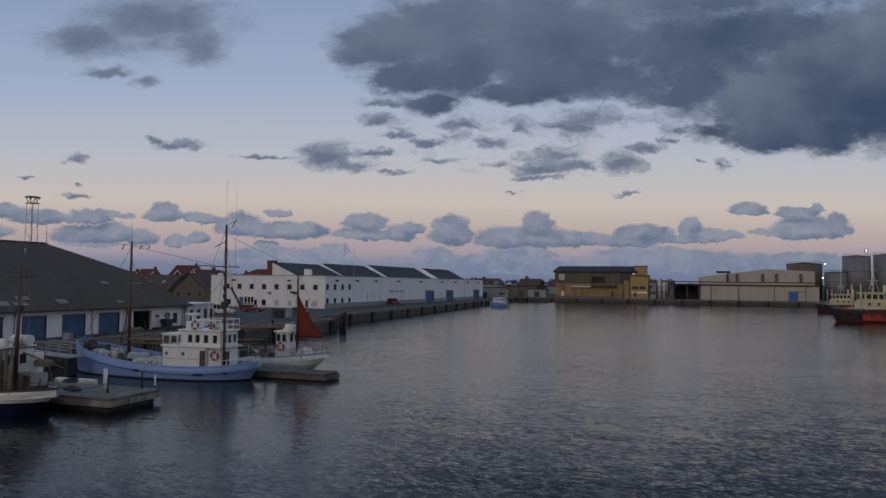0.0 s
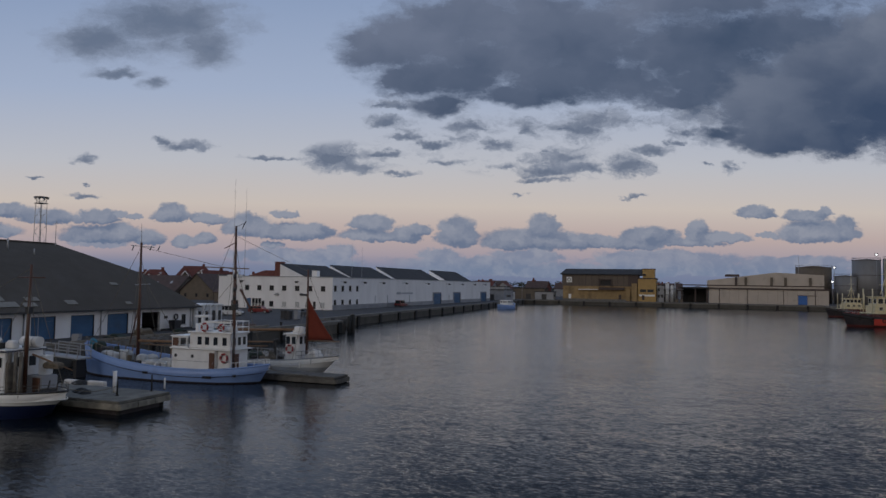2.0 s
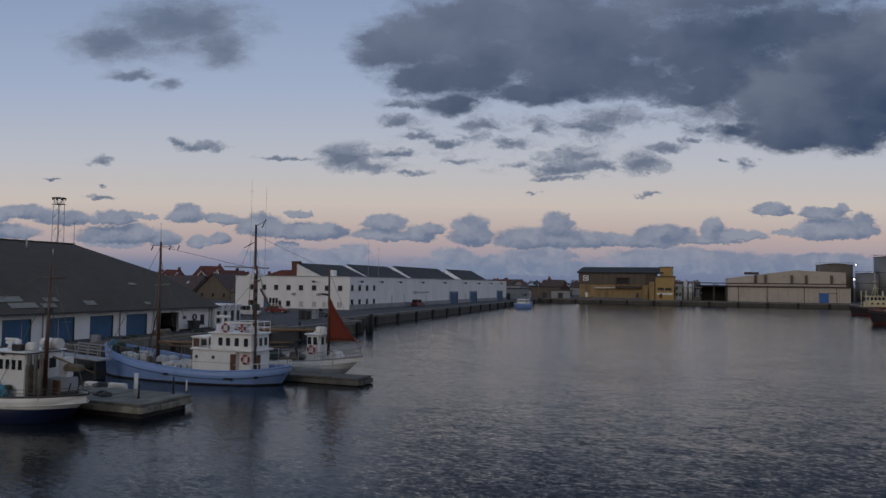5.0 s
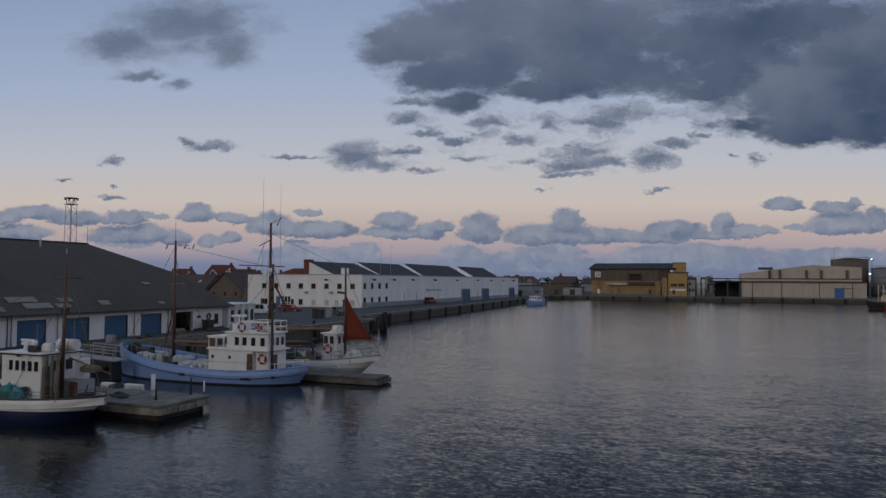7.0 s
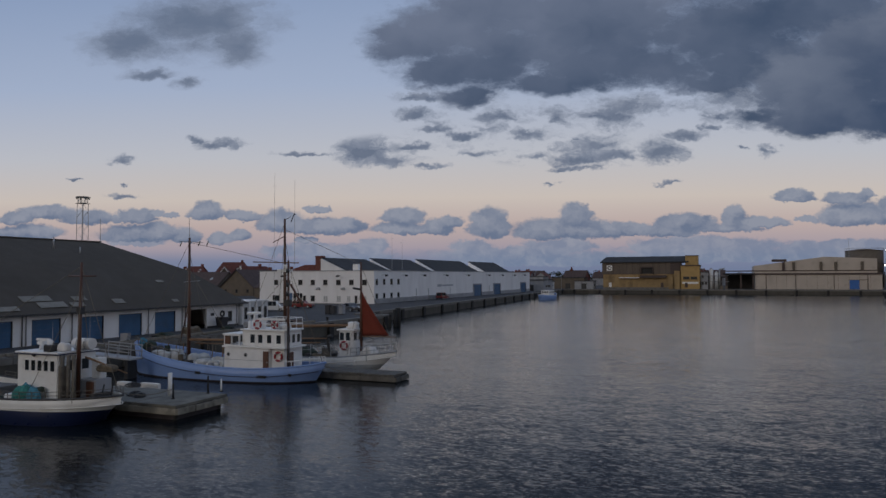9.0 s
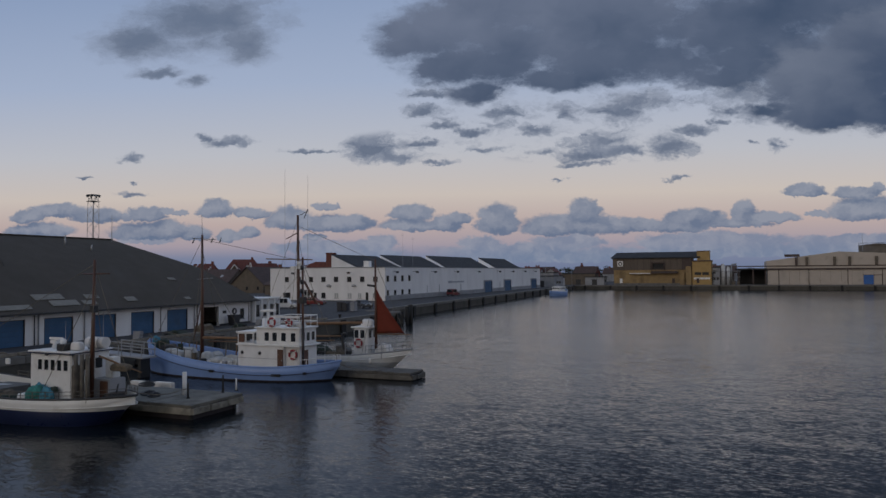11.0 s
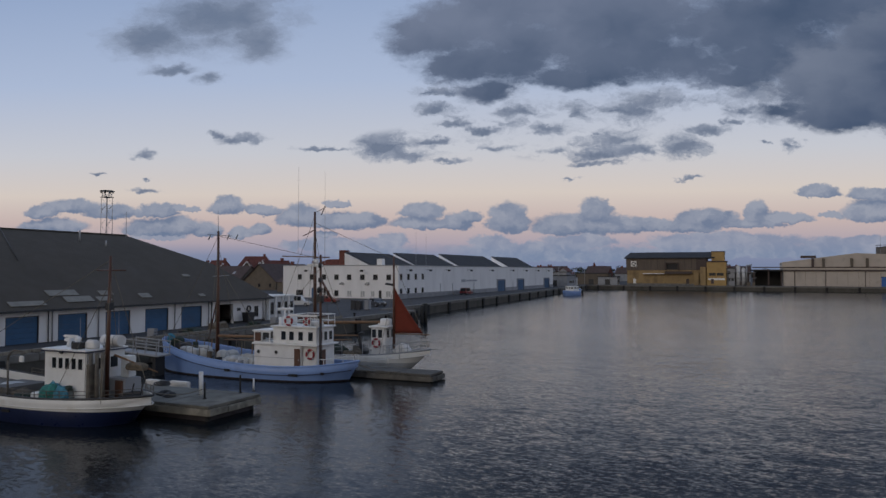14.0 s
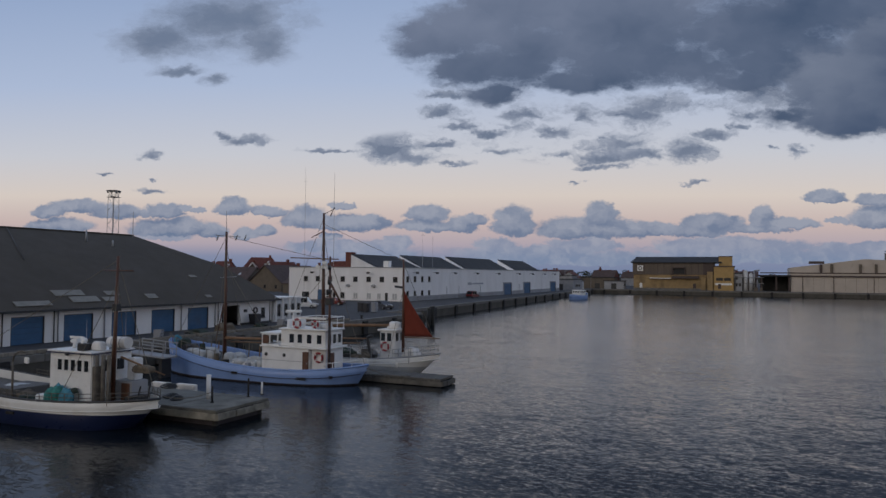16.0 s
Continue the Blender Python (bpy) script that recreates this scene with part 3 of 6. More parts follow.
bm = bmesh.new()
box(bm, -0.5, 1.35, -66.5, -65.0, HT, HT + 3.7)
box(bm, -0.6, 1.45, -66.6, -64.9, HT + 3.4, HT + 3.55)
part("chimney", bm, "brick", wh, "red brick chimney block")
pbox("roof_hatch", "white_paint", wh, 9.5, 10.9, -66, -64.6, HT, HT + 1.6, bevel=0.04)
bm = bmesh.new()
v = [bm.verts.new(p) for y in (-58, -30) for p in ((-15, y, HT), (-0.6, y, HT), (-9, y, HT + 1.7), (-6, y, HT + 1.7))]
for f in ((0, 1, 3, 2), (4, 6, 7, 5), (0, 4, 5, 1), (1, 5, 7, 3), (3, 7, 6, 2), (2, 6, 4, 0)):
    bm.faces.new([v[i] for i in f])
part("back_roof", bm, "red_tile", wh, "low red-tiled roof")
yf = Y0
for k, x in enumerate((-11.1, -7.6, -4.1, -0.6, 2.9, 6.5, 10, 13.5)):
    window(wh, x, yf, 5.0, 1.15, 1.2, "y")
for x, w, p in ((-11.1, 2.0, "pane"), (-0.6, 1.1, "pane"), (3.0, 1.2, "pale_pane"), (6.6, 1.2, "pale_pane"), (9.3, 1.0, "pale_pane"), (13.4, 1.3, "pale_pane"), (-3.1, 1.1, "pane")):
    window(wh, x, yf, 0.95 + 0.2, w, 1.3, "y", p)
pbox("side_door", "dark", wh, 10.9, 11.6, yf - 0.04, yf + 0.1, 0.1, 1.9)
pbox("entrance_door", "blue_door", wh, -7.6, -6.4, yf - 0.05, yf + 0.1, 0, 2.4, "blue entrance door")
ent = new("entrance_window")
ent.parent = wh
bm = bmesh.new()
for k in range(4):
    box(bm, -6.2 + k * 0.9, -6.05 + k * 0.9, yf - 0.09, yf, 0.1, 2.5)
for z in (0.1, 0.9, 2.4):
    box(bm, -6.2, -3.35, yf - 0.08, yf, z, z + 0.12)
part("frame", bm, "white_paint", ent)
pbox("pane", "pane", ent, -6.2, -3.4, yf - 0.03, yf + 0.02, 0.1, 2.4)
for x in (1.1, 8.0):
    v = new("ventilator")
    v.parent = wh
    prod("duct", "galv", v, (x, yf, 3.5), (x, yf - 0.5, 3.5), 0.32, 0.32, 14)
    prod("cowl", "galv", v, (x - 0.5, yf - 0.35, 3.45), (x + 0.15, yf - 0.35, 3.45), 0.26, 0.2, 12)
for k, y in enumerate((-66.2, -62.4, -58.5, -54.6)):
    window(wh, X1, y, 5.1, 1.15, 1.35, "x")
    window(wh, X1, y, 1.8, 1.1, 1.2, "x")


def wall_lamp(x, y, z, dx, dy):
    l = thing("wall_lamp", x, y, z, "dark flood lamp on an arm from the white wall", "lamp", "lamps along the warehouse")
    prod("arm", "frame_black", l, (0, 0, 0), (dx * 1.1, dy * 1.1, 0.1), 0.05)
    pbox("head", "frame_black", l, dx * 1.25 - 0.3, dx * 1.25 + 0.3, dy * 1.25 - 0.3, dy * 1.25 + 0.3, -0.35, 0.12, bevel=0.05)


for y in (155.4, 166.5, 178, 194, 212, 232, 247, 262, 276):
    wall_lamp(-80.5, y, QUAY + 6.7, 1, 0)
for x in (-105, -89.5):
    wall_lamp(x, 151.5, QUAY + 6.6, 0, -1)
for y in (223, 243.5, 277):
    d = new("loading_door")
    d.parent = wh
    a = y - 219
    pbox("surround", "plinth", d, X1, X1 + 0.1, a - 4.1, a + 4.1, -0.05, 3.9)
    for k in range(6):
        pbox("panel", "blue_door", d, X1 + 0.1, X1 + 0.2, a - 3.0, a + 3.0, 0.02 + k * 0.58, 0.57 + k * 0.58)
    pbox("dark_leaf", "dark", d, X1 + 0.1, X1 + 0.16, a + 3.05, a + 4.0, 0, 3.5)
pbox("lettering_bar", "sign_grey", wh, X1, X1 + 0.05, -29.5, -26.5, 3.4, 4.1)
pbox("lettering_bar", "sign_grey", wh, X1, X1 + 0.05, -26, -17.5, 3.5, 3.95)
for y in (-44, -36, -20, 16):
    prod("drainpipe", "plinth", wh, (X1 + 0.1, y, 0), (X1 + 0.1, y, 3.2), 0.07)

# quay rail in front of the warehouse
rail = thing("rail_fence", -79.0, 156, QUAY, "pale low steel rail fence along the quay road", "fence")
for k in range(17):
    pbox("post", "galv", rail, -0.04, 0.04, k * 3.0 - 0.04, k * 3.0 + 0.04, 0, 1.05)
for z in (0.5, 1.0):
    pbox("rail", "galv", rail, -0.06, -0.042, -0.2, 48.2, z - 0.06, z + 0.06)

# ---- near hall ----
hall = thing("hall", -64.5, 50, QUAY, "low white storage hall, blue roller doors, grey hipped roof", "warehouse")
DOORS = [(-2.8 - 5.05 * k, 0.35 - 5.05 * k) for k in range(7, 0, -1)] + [(-2.8, 0.35), (2.25, 5.4), (7.5, 10.55), (12.5, 15.75), (17.65, 20.9)]
OPEN = (23.1, 26.3)
HE = 2.95
bm = bmesh.new()
edges = [-75] + [v for d in DOORS for v in d] + [*OPEN, 32.4]
for a, b in zip(edges[::2], edges[1::2]):
    box(bm, -0.35, 0, a, b, -0.3, HE)
for a, b in DOORS + [OPEN]:
    box(bm, -0.35, 0, a, b, 2.42, HE)
box(bm, -28, -0.35, 32.05, 32.4, -0.3, HE)
box(bm, -28, -0.35, -75, -74.65, -0.3, HE)
box(bm, -28, -27.65, -74.65, 32.05, -0.3, HE)
part("wall", bm, "white_wall", hall, "white rendered wall")
pbox("plinth", "frame_black", hall, 0, 0.03, 26.4, 32.4, -0.1, 0.22)
for a, b in DOORS:
    d = new("roller_door")
    d.parent = hall
    for k in range(5):
        pbox("panel", "blue_door", d, -0.2, -0.13, a + 0.1, b - 0.1, 0.02 + k * 0.468, 0.475 + k * 0.468)
    bm = bmesh.new()
    for q in ((a, a + 0.1, 0, 2.42), (b - 0.1, b, 0, 2.42), (a + 0.1, b - 0.1, 2.36, 2.42)):
        box(bm, -0.22, -0.06, q[0], q[1], q[2], q[3])
    part("frame", bm, "frame_black", d)
# near-black sheet behind the open doorway, its colour standing in for interior shade
pbox("back_partition", "dark", hall, -8, -7.8, OPEN[0] - 4, OPEN[1] + 4, -0.1, HE)
for a in (1.6, 6.6, 16.6, 21.9, 32.0):
    prod("drainpipe", "plinth", hall, (0.09, a, 0), (0.09, a, HE - 0.1), 0.06)
for y in (-3.6, 1.2, 22.4):
    prod("drainpipe", "frame_black", hall, (0.09, y, 0), (0.09, y, HE - 0.1), 0.05)
RIDGE = 11.0
bm = bmesh.new()
# the roof breaks to a flatter pitch a third of the way up
B1, RB = 0.42, 7.35
low_ring = ((-31, -78, HE), (0.75, -78, HE), (0.75, 33.4, HE), (-31, 33.4, HE))
mid_ring = ((-31 + 15.9 * B1, -78 + 9.9 * B1, RB), (0.75 - 15.85 * B1, -78 + 9.9 * B1, RB), (0.75 - 15.85 * B1, 33.4 - 9.9 * B1, RB), (-31 + 15.9 * B1, 33.4 - 9.9 * B1, RB))
v = [bm.verts.new(p) for p in low_ring + mid_ring + ((-15.1, -68, RIDGE), (-15.1, 23.5, RIDGE))]
for f in ((0, 1, 5, 4), (1, 2, 6, 5), (2, 3, 7, 6), (3, 0, 4, 7), (4, 5, 8), (5, 6, 9, 8), (6, 7, 9), (7, 4, 8, 9), (0, 3, 2, 1)):
    bm.faces.new([v[i] for i in f])
for f in bm.faces:
    f.smooth = len(f.verts) < 5
bm.verts.index_update()
for e in bm.edges:
    e.smooth = all(4 <= k.index <= 7 for k in e.verts)
part("roof", bm, "slate", hall, "grey weathered sheet roof")
pbox("gutter", "frame_black", hall, 0.72, 0.9, -78, 33.4, HE - 0.12, HE + 0.06)
pbox("ridge_cap", "slate", hall, -15.35, -14.85, -62, 23.5, RIDGE - 0.05, RIDGE + 0.1)
# skylight sheets laid on the roof's lower slope
slope = math.atan2(RB - HE, 15.85 * B1)
for y, s, w, h in ((-2.5, 0.6, 3.4, 0.7), (3.2, 0.9, 3.0, 0.9), (2.0, 2.0, 3.2, 0.9), (6.7, 0.9, 1.6, 0.7), (7.6, 1.9, 1.6, 0.7), (12.2, 1.1, 1.4, 0.8), (20.6, 0.9, 0.9, 0.5), (21.5, 5.0, 1.1, 0.5)):
    m = pose(0.75 - s * math.cos(slope), y, HE + s * math.sin(slope) + 0.05, 0, math.degrees(slope), 0)
    pbox("skylight_sheet", "pale_sheet", hall, -h, 0, 0, w, 0, 0.05, m=m)
for y, s, h in ((14.2, 12.8, 1.3), (16.8, 11.6, 0.7)):
    x, z = 0.75 - s, RB + (s - 15.85 * B1) * (RIDGE - RB) / (15.85 * (1 - B1))
    prod("vent_pipe", "galv", hall, (x, y, z - 0.2), (x, y, z + h), 0.09)
prod("roof_cable", "frame_black", hall, (-6.0, 2.5, RB + 0.1), (-14.6, 6.5, RIDGE), 0.04)
window(hall, 0, 30.7, 1.3, 0.75, 1.3, "x")
pbox("notice_board", "frame_black", hall, 0, 0.06, 27.0, 27.6, 1.5, 1.85)
for x, y, z, h in ((-79, 73, 12.7, 3.2), (-100, 140, QUAY, 30)):
    a = thing("antenna_pole", x, y, z, "thin grey antenna pole against the sky", "antenna", "antenna poles")
    prod("mast", "galv", a, (0, 0, -0.3), (0, 0, h), 0.045, 0.025, 6)
    prod("crossbar", "galv", a, (-0.5, 0, h * 0.9), (0.5, 0, h * 0.9), 0.02, n=5)

ring = thing("wall_lifebuoy", -64.38, 79.1, QUAY + 1.68, "dark lifebuoy hung on the white hall wall", "lifebuoy")
bm = bmesh.new()
torus(bm, (0, 0, 0), (1, 0, 0), 0.33, 0.09)
part("buoy", bm, "bin_dark", ring)

# annex with tall narrow windows
an = thing("annex", -65.4, 85.5, QUAY, "small pale grey annex with tall narrow windows", "building")
pbox("wall", "grey_wall", an, -6, 1.2, -3.0, 3.0, -0.2, 3.0)
pbox("roof_edge", "white_paint", an, -6.2, 1.35, -3.1, 3.15, 3.0, 3.18)
for y in (-1.9, -0.4, 1.1, 2.4):
    window(an, 1.2, y, 1.5, 0.6, 1.6, "x", "pane", 0, False)
for y in (-2.6, -1.15, 0.35, 1.75):
    pbox("pilaster", "white_paint", an, 1.2, 1.32, y - 0.14, y + 0.14, 0, 3.0)

# ---- yellow shed on the far quay ----
yb = thing("quay_shed", -39.6, 351, QUAY, "yellow and brown shed with black roof by the water", "shed")
pbox("wall", "yellow_wall", yb, -22.0, 13.6, 0, 16, -0.1, 6.9, "faded yellow wall")
pbox("upper_wall", "brown_clad", yb, -22.4, 13.2, -0.25, 16, 6.9, 12.6, "brown upper cladding")
bm = bmesh.new()
v = [bm.verts.new(p) for x in (-23.2, 17.0) for p in ((x, -0.9, 12.3), (x, -0.9, 12.75), (x + (1.4 if x < 0 else -1.4), 8, 15.4), (x, 17, 12.75), (x, 17, 12.3))]
for f in ((0, 1, 2, 3, 4), (5, 9, 8, 7, 6), (0, 5, 6, 1), (1, 6, 7, 2), (2, 7, 8, 3), (3, 8, 9, 4), (4, 9, 5, 0)):
    bm.faces.new([v[i] for i in f])
part("roof", bm, "felt", yb, "black felt roof")
for x in range(-20, 13, 3):
    pbox("cladding_strip", "brown_trim", yb, x - 0.06, x + 0.06, -0.31, -0.25, 6.95, 12.3)
pbox("awning", "white_paint", yb, -14.5, -5.0, -1.6, 0, 5.1, 5.45, "white awning", m=None)
pbox("awning", "brown_trim", yb, -4.6, 7.2, -1.7, 0, 5.2, 6.4, "dark awning")
pbox("plinth_beam", "concrete", yb, -22.0, 22, -0.6, 0, -0.1, 0.75)
pbox("hoist_frame", "brown_trim", yb, -4.5, -4.1, -1.2, -0.3, 6.9, 10)
pbox("hoist_frame", "brown_trim", yb, 1.0, 1.4, -1.2, -0.3, 6.9, 10)
pbox("hoist_frame", "brown_trim", yb, -4.5, 1.4, -1.2, -0.3, 10, 10.4)
pbox("hatch", "dark", yb, -3.9, 0.9, -0.32, -0.2, 7.3, 9.8)
# dark panel proud of the cladding; its colour imitates the shade of a recess
pbox("recess_wall", "brown_trim", yb, 9.0, 13.7, -0.35, 0.5, 7.2, 12.2)
pbox("stair_wall", "yellow_wall", yb, 8.2, 10.2, -1.5, -0.26, 0, 5.6)
pbox("stair_wall", "yellow_wall", yb, 10.8, 13.2, -2.4, -0.26, 0, 8.4)
pbox("tower_wall", "yellow_tower", yb, 13.6, 21.8, -1.6, 12, -0.1, 10.6, "yellow tower wall")
pbox("tower_cap", "brown_trim", yb, 13.3, 22.1, -1.9, 12.3, 10.6, 11.1)
pbox("tower_head", "yellow_tower", yb, 15.6, 21.0, 0, 9, 11.1, 15.2, "yellow tower head")
pbox("tower_head_cap", "brown_trim", yb, 15.4, 21.2, -0.2, 9.2, 15.2, 15.5)
for k in range(2):
    pbox("lettering_bar", "sign_black", yb, 14.6 + k * 3.3, 17.4 + k * 3.3, -1.68, -1.6, 4.4, 5.7)
pbox("lettering_board", "white_paint", yb, 14.2, 21.2, -1.66, -1.6, 2.4, 3.3)
pbox("sign_board", "white_paint", yb, -20.2, -17.6, -0.42, -0.26, 8.6, 11.2, "white sign board", 0.04)
bm = bmesh.new()
torus(bm, (-18.9, -0.46, 9.9), (0, 1, 0), 0.75, 0.18, 18, 6)
part("sign_mark", bm, "sign_black", yb)
for x in (-18.6, 5.2, 12.0, 16.0):
    pbox("door_leaf", "white_paint" if x < 0 else "brown_trim", yb, x - 0.6, x + 0.6, -0.1 if x < 10 else -1.7, 0 if x < 10 else -1.55, 0.75, 2.9)

# ---- beige cold store ----
rb = thing("cold_store", 30, 351, QUAY, "long beige clad cold store with dark brown trim", "warehouse")
pbox("wall", "beige_clad", rb, -24.6, 24.3, 0, 22, -0.1, 6.4, "beige metal cladding")
pbox("trim", "brown_trim", rb, -24.8, 24.5, -0.35, 0.2, 6.4, 7.1, "dark brown fascia")
pbox("ledge", "beige_clad", rb, -24.6, 22.6, 0.2, 3, 6.4, 7.9)
pbox("trim", "brown_trim", rb, -37, 22.6, 0.05, 0.4, 7.9, 8.35)
bm = bmesh.new()
v = [bm.verts.new(p) for y in (3, 40) for p in ((-25, y, 6), (23, y, 6), (23, y, 13.2), (3.5, y, 14.2), (-25, y, 10.4))]
for f in ((0, 1, 2, 3, 4), (5, 9, 8, 7, 6), (0, 5, 6, 1), (1, 6, 7, 2), (2, 7, 8, 3), (3, 8, 9, 4), (4, 9, 5, 0)):
    bm.faces.new([v[i] for i in f])
part("upper_hall", bm, "beige_clad", rb, "beige upper hall")
for x in (-13.0, -8.9, 1.8, 7.5, 17.4):
    pbox("duct", "brown_trim" if x < -10 else "tan_wall", rb, x - 0.5, x + 0.5, 2.0, 3.0, 8.3, 12.0)
pbox("roof_vent", "brown_trim", rb, -17.5, -11.5, 5, 7, 12.2, 13.3)
for x in (-20.2, -8.4, 6.4, 19.0):
    prod("drainpipe", "brown_trim", rb, (x, -0.1, 0), (x, -0.1, 6.4), 0.12)
for x in range(-24, 24, 4):
    pbox("panel_seam", "tan_wall", rb, x - 0.03, x + 0.03, -0.015, 0, 0, 6.4)
pbox("sliding_door", "bright_blue", rb, 12.2, 15.8, -0.25, 0, 0.1, 4.0, "bright blue sliding door", 0.03)
pbox("door_track", "brown_trim", rb, 12.0, 19.5, -0.3, -0.05, 4.0, 4.2)
pbox("canopy_roof", "felt", rb, -38, -24.8, -0.4, 14, 6.5, 7.2)
for x in (-36.5, -30.5, -25.4):
    pbox("canopy_post", "brown_trim", rb, x - 0.3, x + 0.3, 0.2, 0.9, 0, 6.5)
# near-black sheet added to paint the shade deep in the open bay
pbox("canopy_back", "dark", rb, -37, -24.8, 11, 11.4, 0, 6.5)
pbox("lean_to", "brown_trim", rb, -50, -38.4, 1, 9, 0, 5.2)
pbox("lean_to_roof", "felt", rb, -50.4, -38.2, 0.6, 9.4, 5.2, 5.7)
pl = thing("process_plant", -11, 352, QUAY, "grey ducts, tanks and cabins beside the yellow shed", "machinery")
pbox("cabin", "plinth", pl, -6.4, -3.2, -1.5, 3, 0, 7.6, "grey sheet cabin", 0.05)
pbox("cabin_roof", "felt", pl, -6.7, -2.9, -1.8, 3.3, 7.6, 7.9)
for x, z in ((-5.6, 2.0), (-4.2, 2.0), (-5.6, 5.0)):
    pbox("louvre", "frame_black", pl, x - 0.5, x + 0.5, -1.56, -1.5, z, z + 1.4)
for x, r, h in ((-1.9, 0.9, 8.6), (0.3, 0.8, 7.4)):
    bm = bmesh.new()
    rod(bm, (x, 0, 0), (x, 0, h), r, r, 20)
    rod(bm, (x, 0, h), (x, 0, h + 0.7), r, 0.2, 20)
    part("silo", bm, "grey_wall", pl, "pale grey silo")
for x, y in ((-7.2, -1.2), (1.6, -0.6)):
    prod("duct", "galv", pl, (x, y, 0), (x, y, 9.0), 0.3, n=12)
    prod("duct_bend", "galv", pl, (x, y, 9.0), (x + 2.2, y, 9.3), 0.3, n=12)
for z in (3.4, 6.0):
    prod("pipe", "pipe_grey", pl, (-7.2, -1.9, z), (5.5, -1.9, z), 0.12)
for k in range(5):
    pbox("trestle", "frame_black", pl, -6 + k * 2.7, -5.8 + k * 2.7, -2.0, -1.8, 0, 6.0)
for x, w in ((2.4, 1.6), (4.4, 1.2)):
    pbox("crate", "tan_wall", pl, x - w / 2, x + w / 2, -2.6, -1.4, 0, 1.5, bevel=0.03)
ap = thing("antenna_pole", 46, 380, QUAY, "thin grey antenna pole behind the cold store", "antenna", "antenna poles")
prod("mast", "galv", ap, (0, 0, 0), (0, 0, 23), 0.09, 0.05, 6)


# ---- storage tanks ----
def tank(x, y, r, h, label, mat="tank"):
    t = thing("storage_tank", x, y, QUAY, label, "tank", "tanks behind the quay")
    bm = bmesh.new()
    rod(bm, (0, 0, 0), (0, 0, h), r, r, 40)
    part("shell", bm, mat, t)
    bm = bmesh.new()
    rod(bm, (0, 0, h), (0, 0, h + r * 0.12), r, r * 0.1, 40)
    part("roof", bm, mat, t)
    for z in (h * 0.33, h * 0.66, h):
        bm = bmesh.new()
        torus(bm, (0, 0, z), (0, 0, 1), r, 0.12, 40, 5)
        part("hoop", bm, "brown_trim", t)
    for k in range(12):
        a = math.pi + k * math.pi / 11
        prod("rail_post", "brown_trim", t, (r * math.cos(a), r * math.sin(a), h), (r * math.cos(a), r * math.sin(a), h + 1.1), 0.05, n=5)
    bm = bmesh.new()
    torus(bm, (0, 0, h + 1.1), (0, 0, 1), r, 0.05, 40, 4)
    part("rail", bm, "brown_trim", t)
    return t


tank(78.3, 400, 6.2, 21.6, "tall pale steel storage tank behind the tugs")
tank(92.5, 402, 6.6, 22.4, "tall grey steel storage tank behind the tugs")
tank(68.6, 397, 5.0, 13.6, "short pale grey storage tank between taller ones")
tank(55.8, 405, 8.2, 18.0, "wide dark brown storage tank behind the cold store", "tan_wall")
for x, y, z, m in ((81.3, 393.2, 24.2, "lamp_on"), (63.3, 393.0, 17.8, "lamp_on"), (59.0, 372, 10.6, "lamp_on")):
    l = thing("flood_lamp", x, y, QUAY, "lit white flood lamp on a post by the tanks", "lamp", "lit lamps by the tanks")
    prod("post", "galv", l, (0, 0, 0), (0, 0, z), 0.1, 0.07)
    bm = bmesh.new()
    box(bm, -0.3, 0.3, -0.25, 0.0, z - 0.28, z + 0.25)
    part("lens", bm, m, l, "glowing white lens")
    pbox("hood", "frame_black", l, -0.7, 0.7, 0, 0.4, z - 0.6, z + 0.55)


# ---- floodlight tower ----
ft = thing("floodlight_tower", -229, 200, QUAY, "tall lattice floodlight tower with a ring of lamps", "light tower")
TH = 34.0
for sx in (-1, 1):
    for sy in (-1, 1):
        prod("leg", "galv", ft, (sx * 1.6, sy * 1.6, 0), (sx * 1.3, sy * 1.3, TH), 0.13, 0.1, 6)
bm = bmesh.new()
for k in range(13):
    z, s = k * TH / 13, 1 if k % 2 else -1
    for y in (-1.45, 1.45):
        rod(bm, (-1.45 * s, y, z), (1.45 * s, y, z + TH / 13), 0.05, n=4)
    for x in (-1.45, 1.45):
        rod(bm, (x, -1.45 * s, z), (x, 1.45 * s, z + TH / 13), 0.05, n=4)
part("bracing", bm, "galv", ft)
pbox("platform", "frame_black", ft, -1.75, 1.75, -1.75, 1.75, TH, TH + 0.16)
bm = bmesh.new()
rod(bm, (0, 0, TH + 2.35), (0, 0, TH + 2.6), 2.7, 2.2, 16)
part("crown", bm, "frame_black", ft)
for k in range(8):
    a = (k + 0.5) * math.tau / 8
    x, y = 1.7 * math.cos(a), 1.7 * math.sin(a)
    l = new("lamp_head")
    l.parent = ft
    l.matrix_basis = pose(x * 1.35, y * 1.35, TH + 2.0, 0, 0, math.degrees(a))
    pbox("housing", "frame_black", l, -0.2, 0.1, -0.3, 0.3, -0.3, 0.3, bevel=0.05)
    pbox("lens", "pale_pane", l, 0.1, 0.14, -0.25, 0.25, -0.25, 0.25)
    prod("stay", "galv", ft, (x, y, TH + 0.16), (x, y, TH + 2.4), 0.06, n=5)
for z in (0.6, 1.1):
    bm = bmesh.new()
    torus(bm, (0, 0, TH + z), (0, 0, 1), 1.8, 0.04, 16, 5)
    part("guard_rail", bm, "galv", ft)


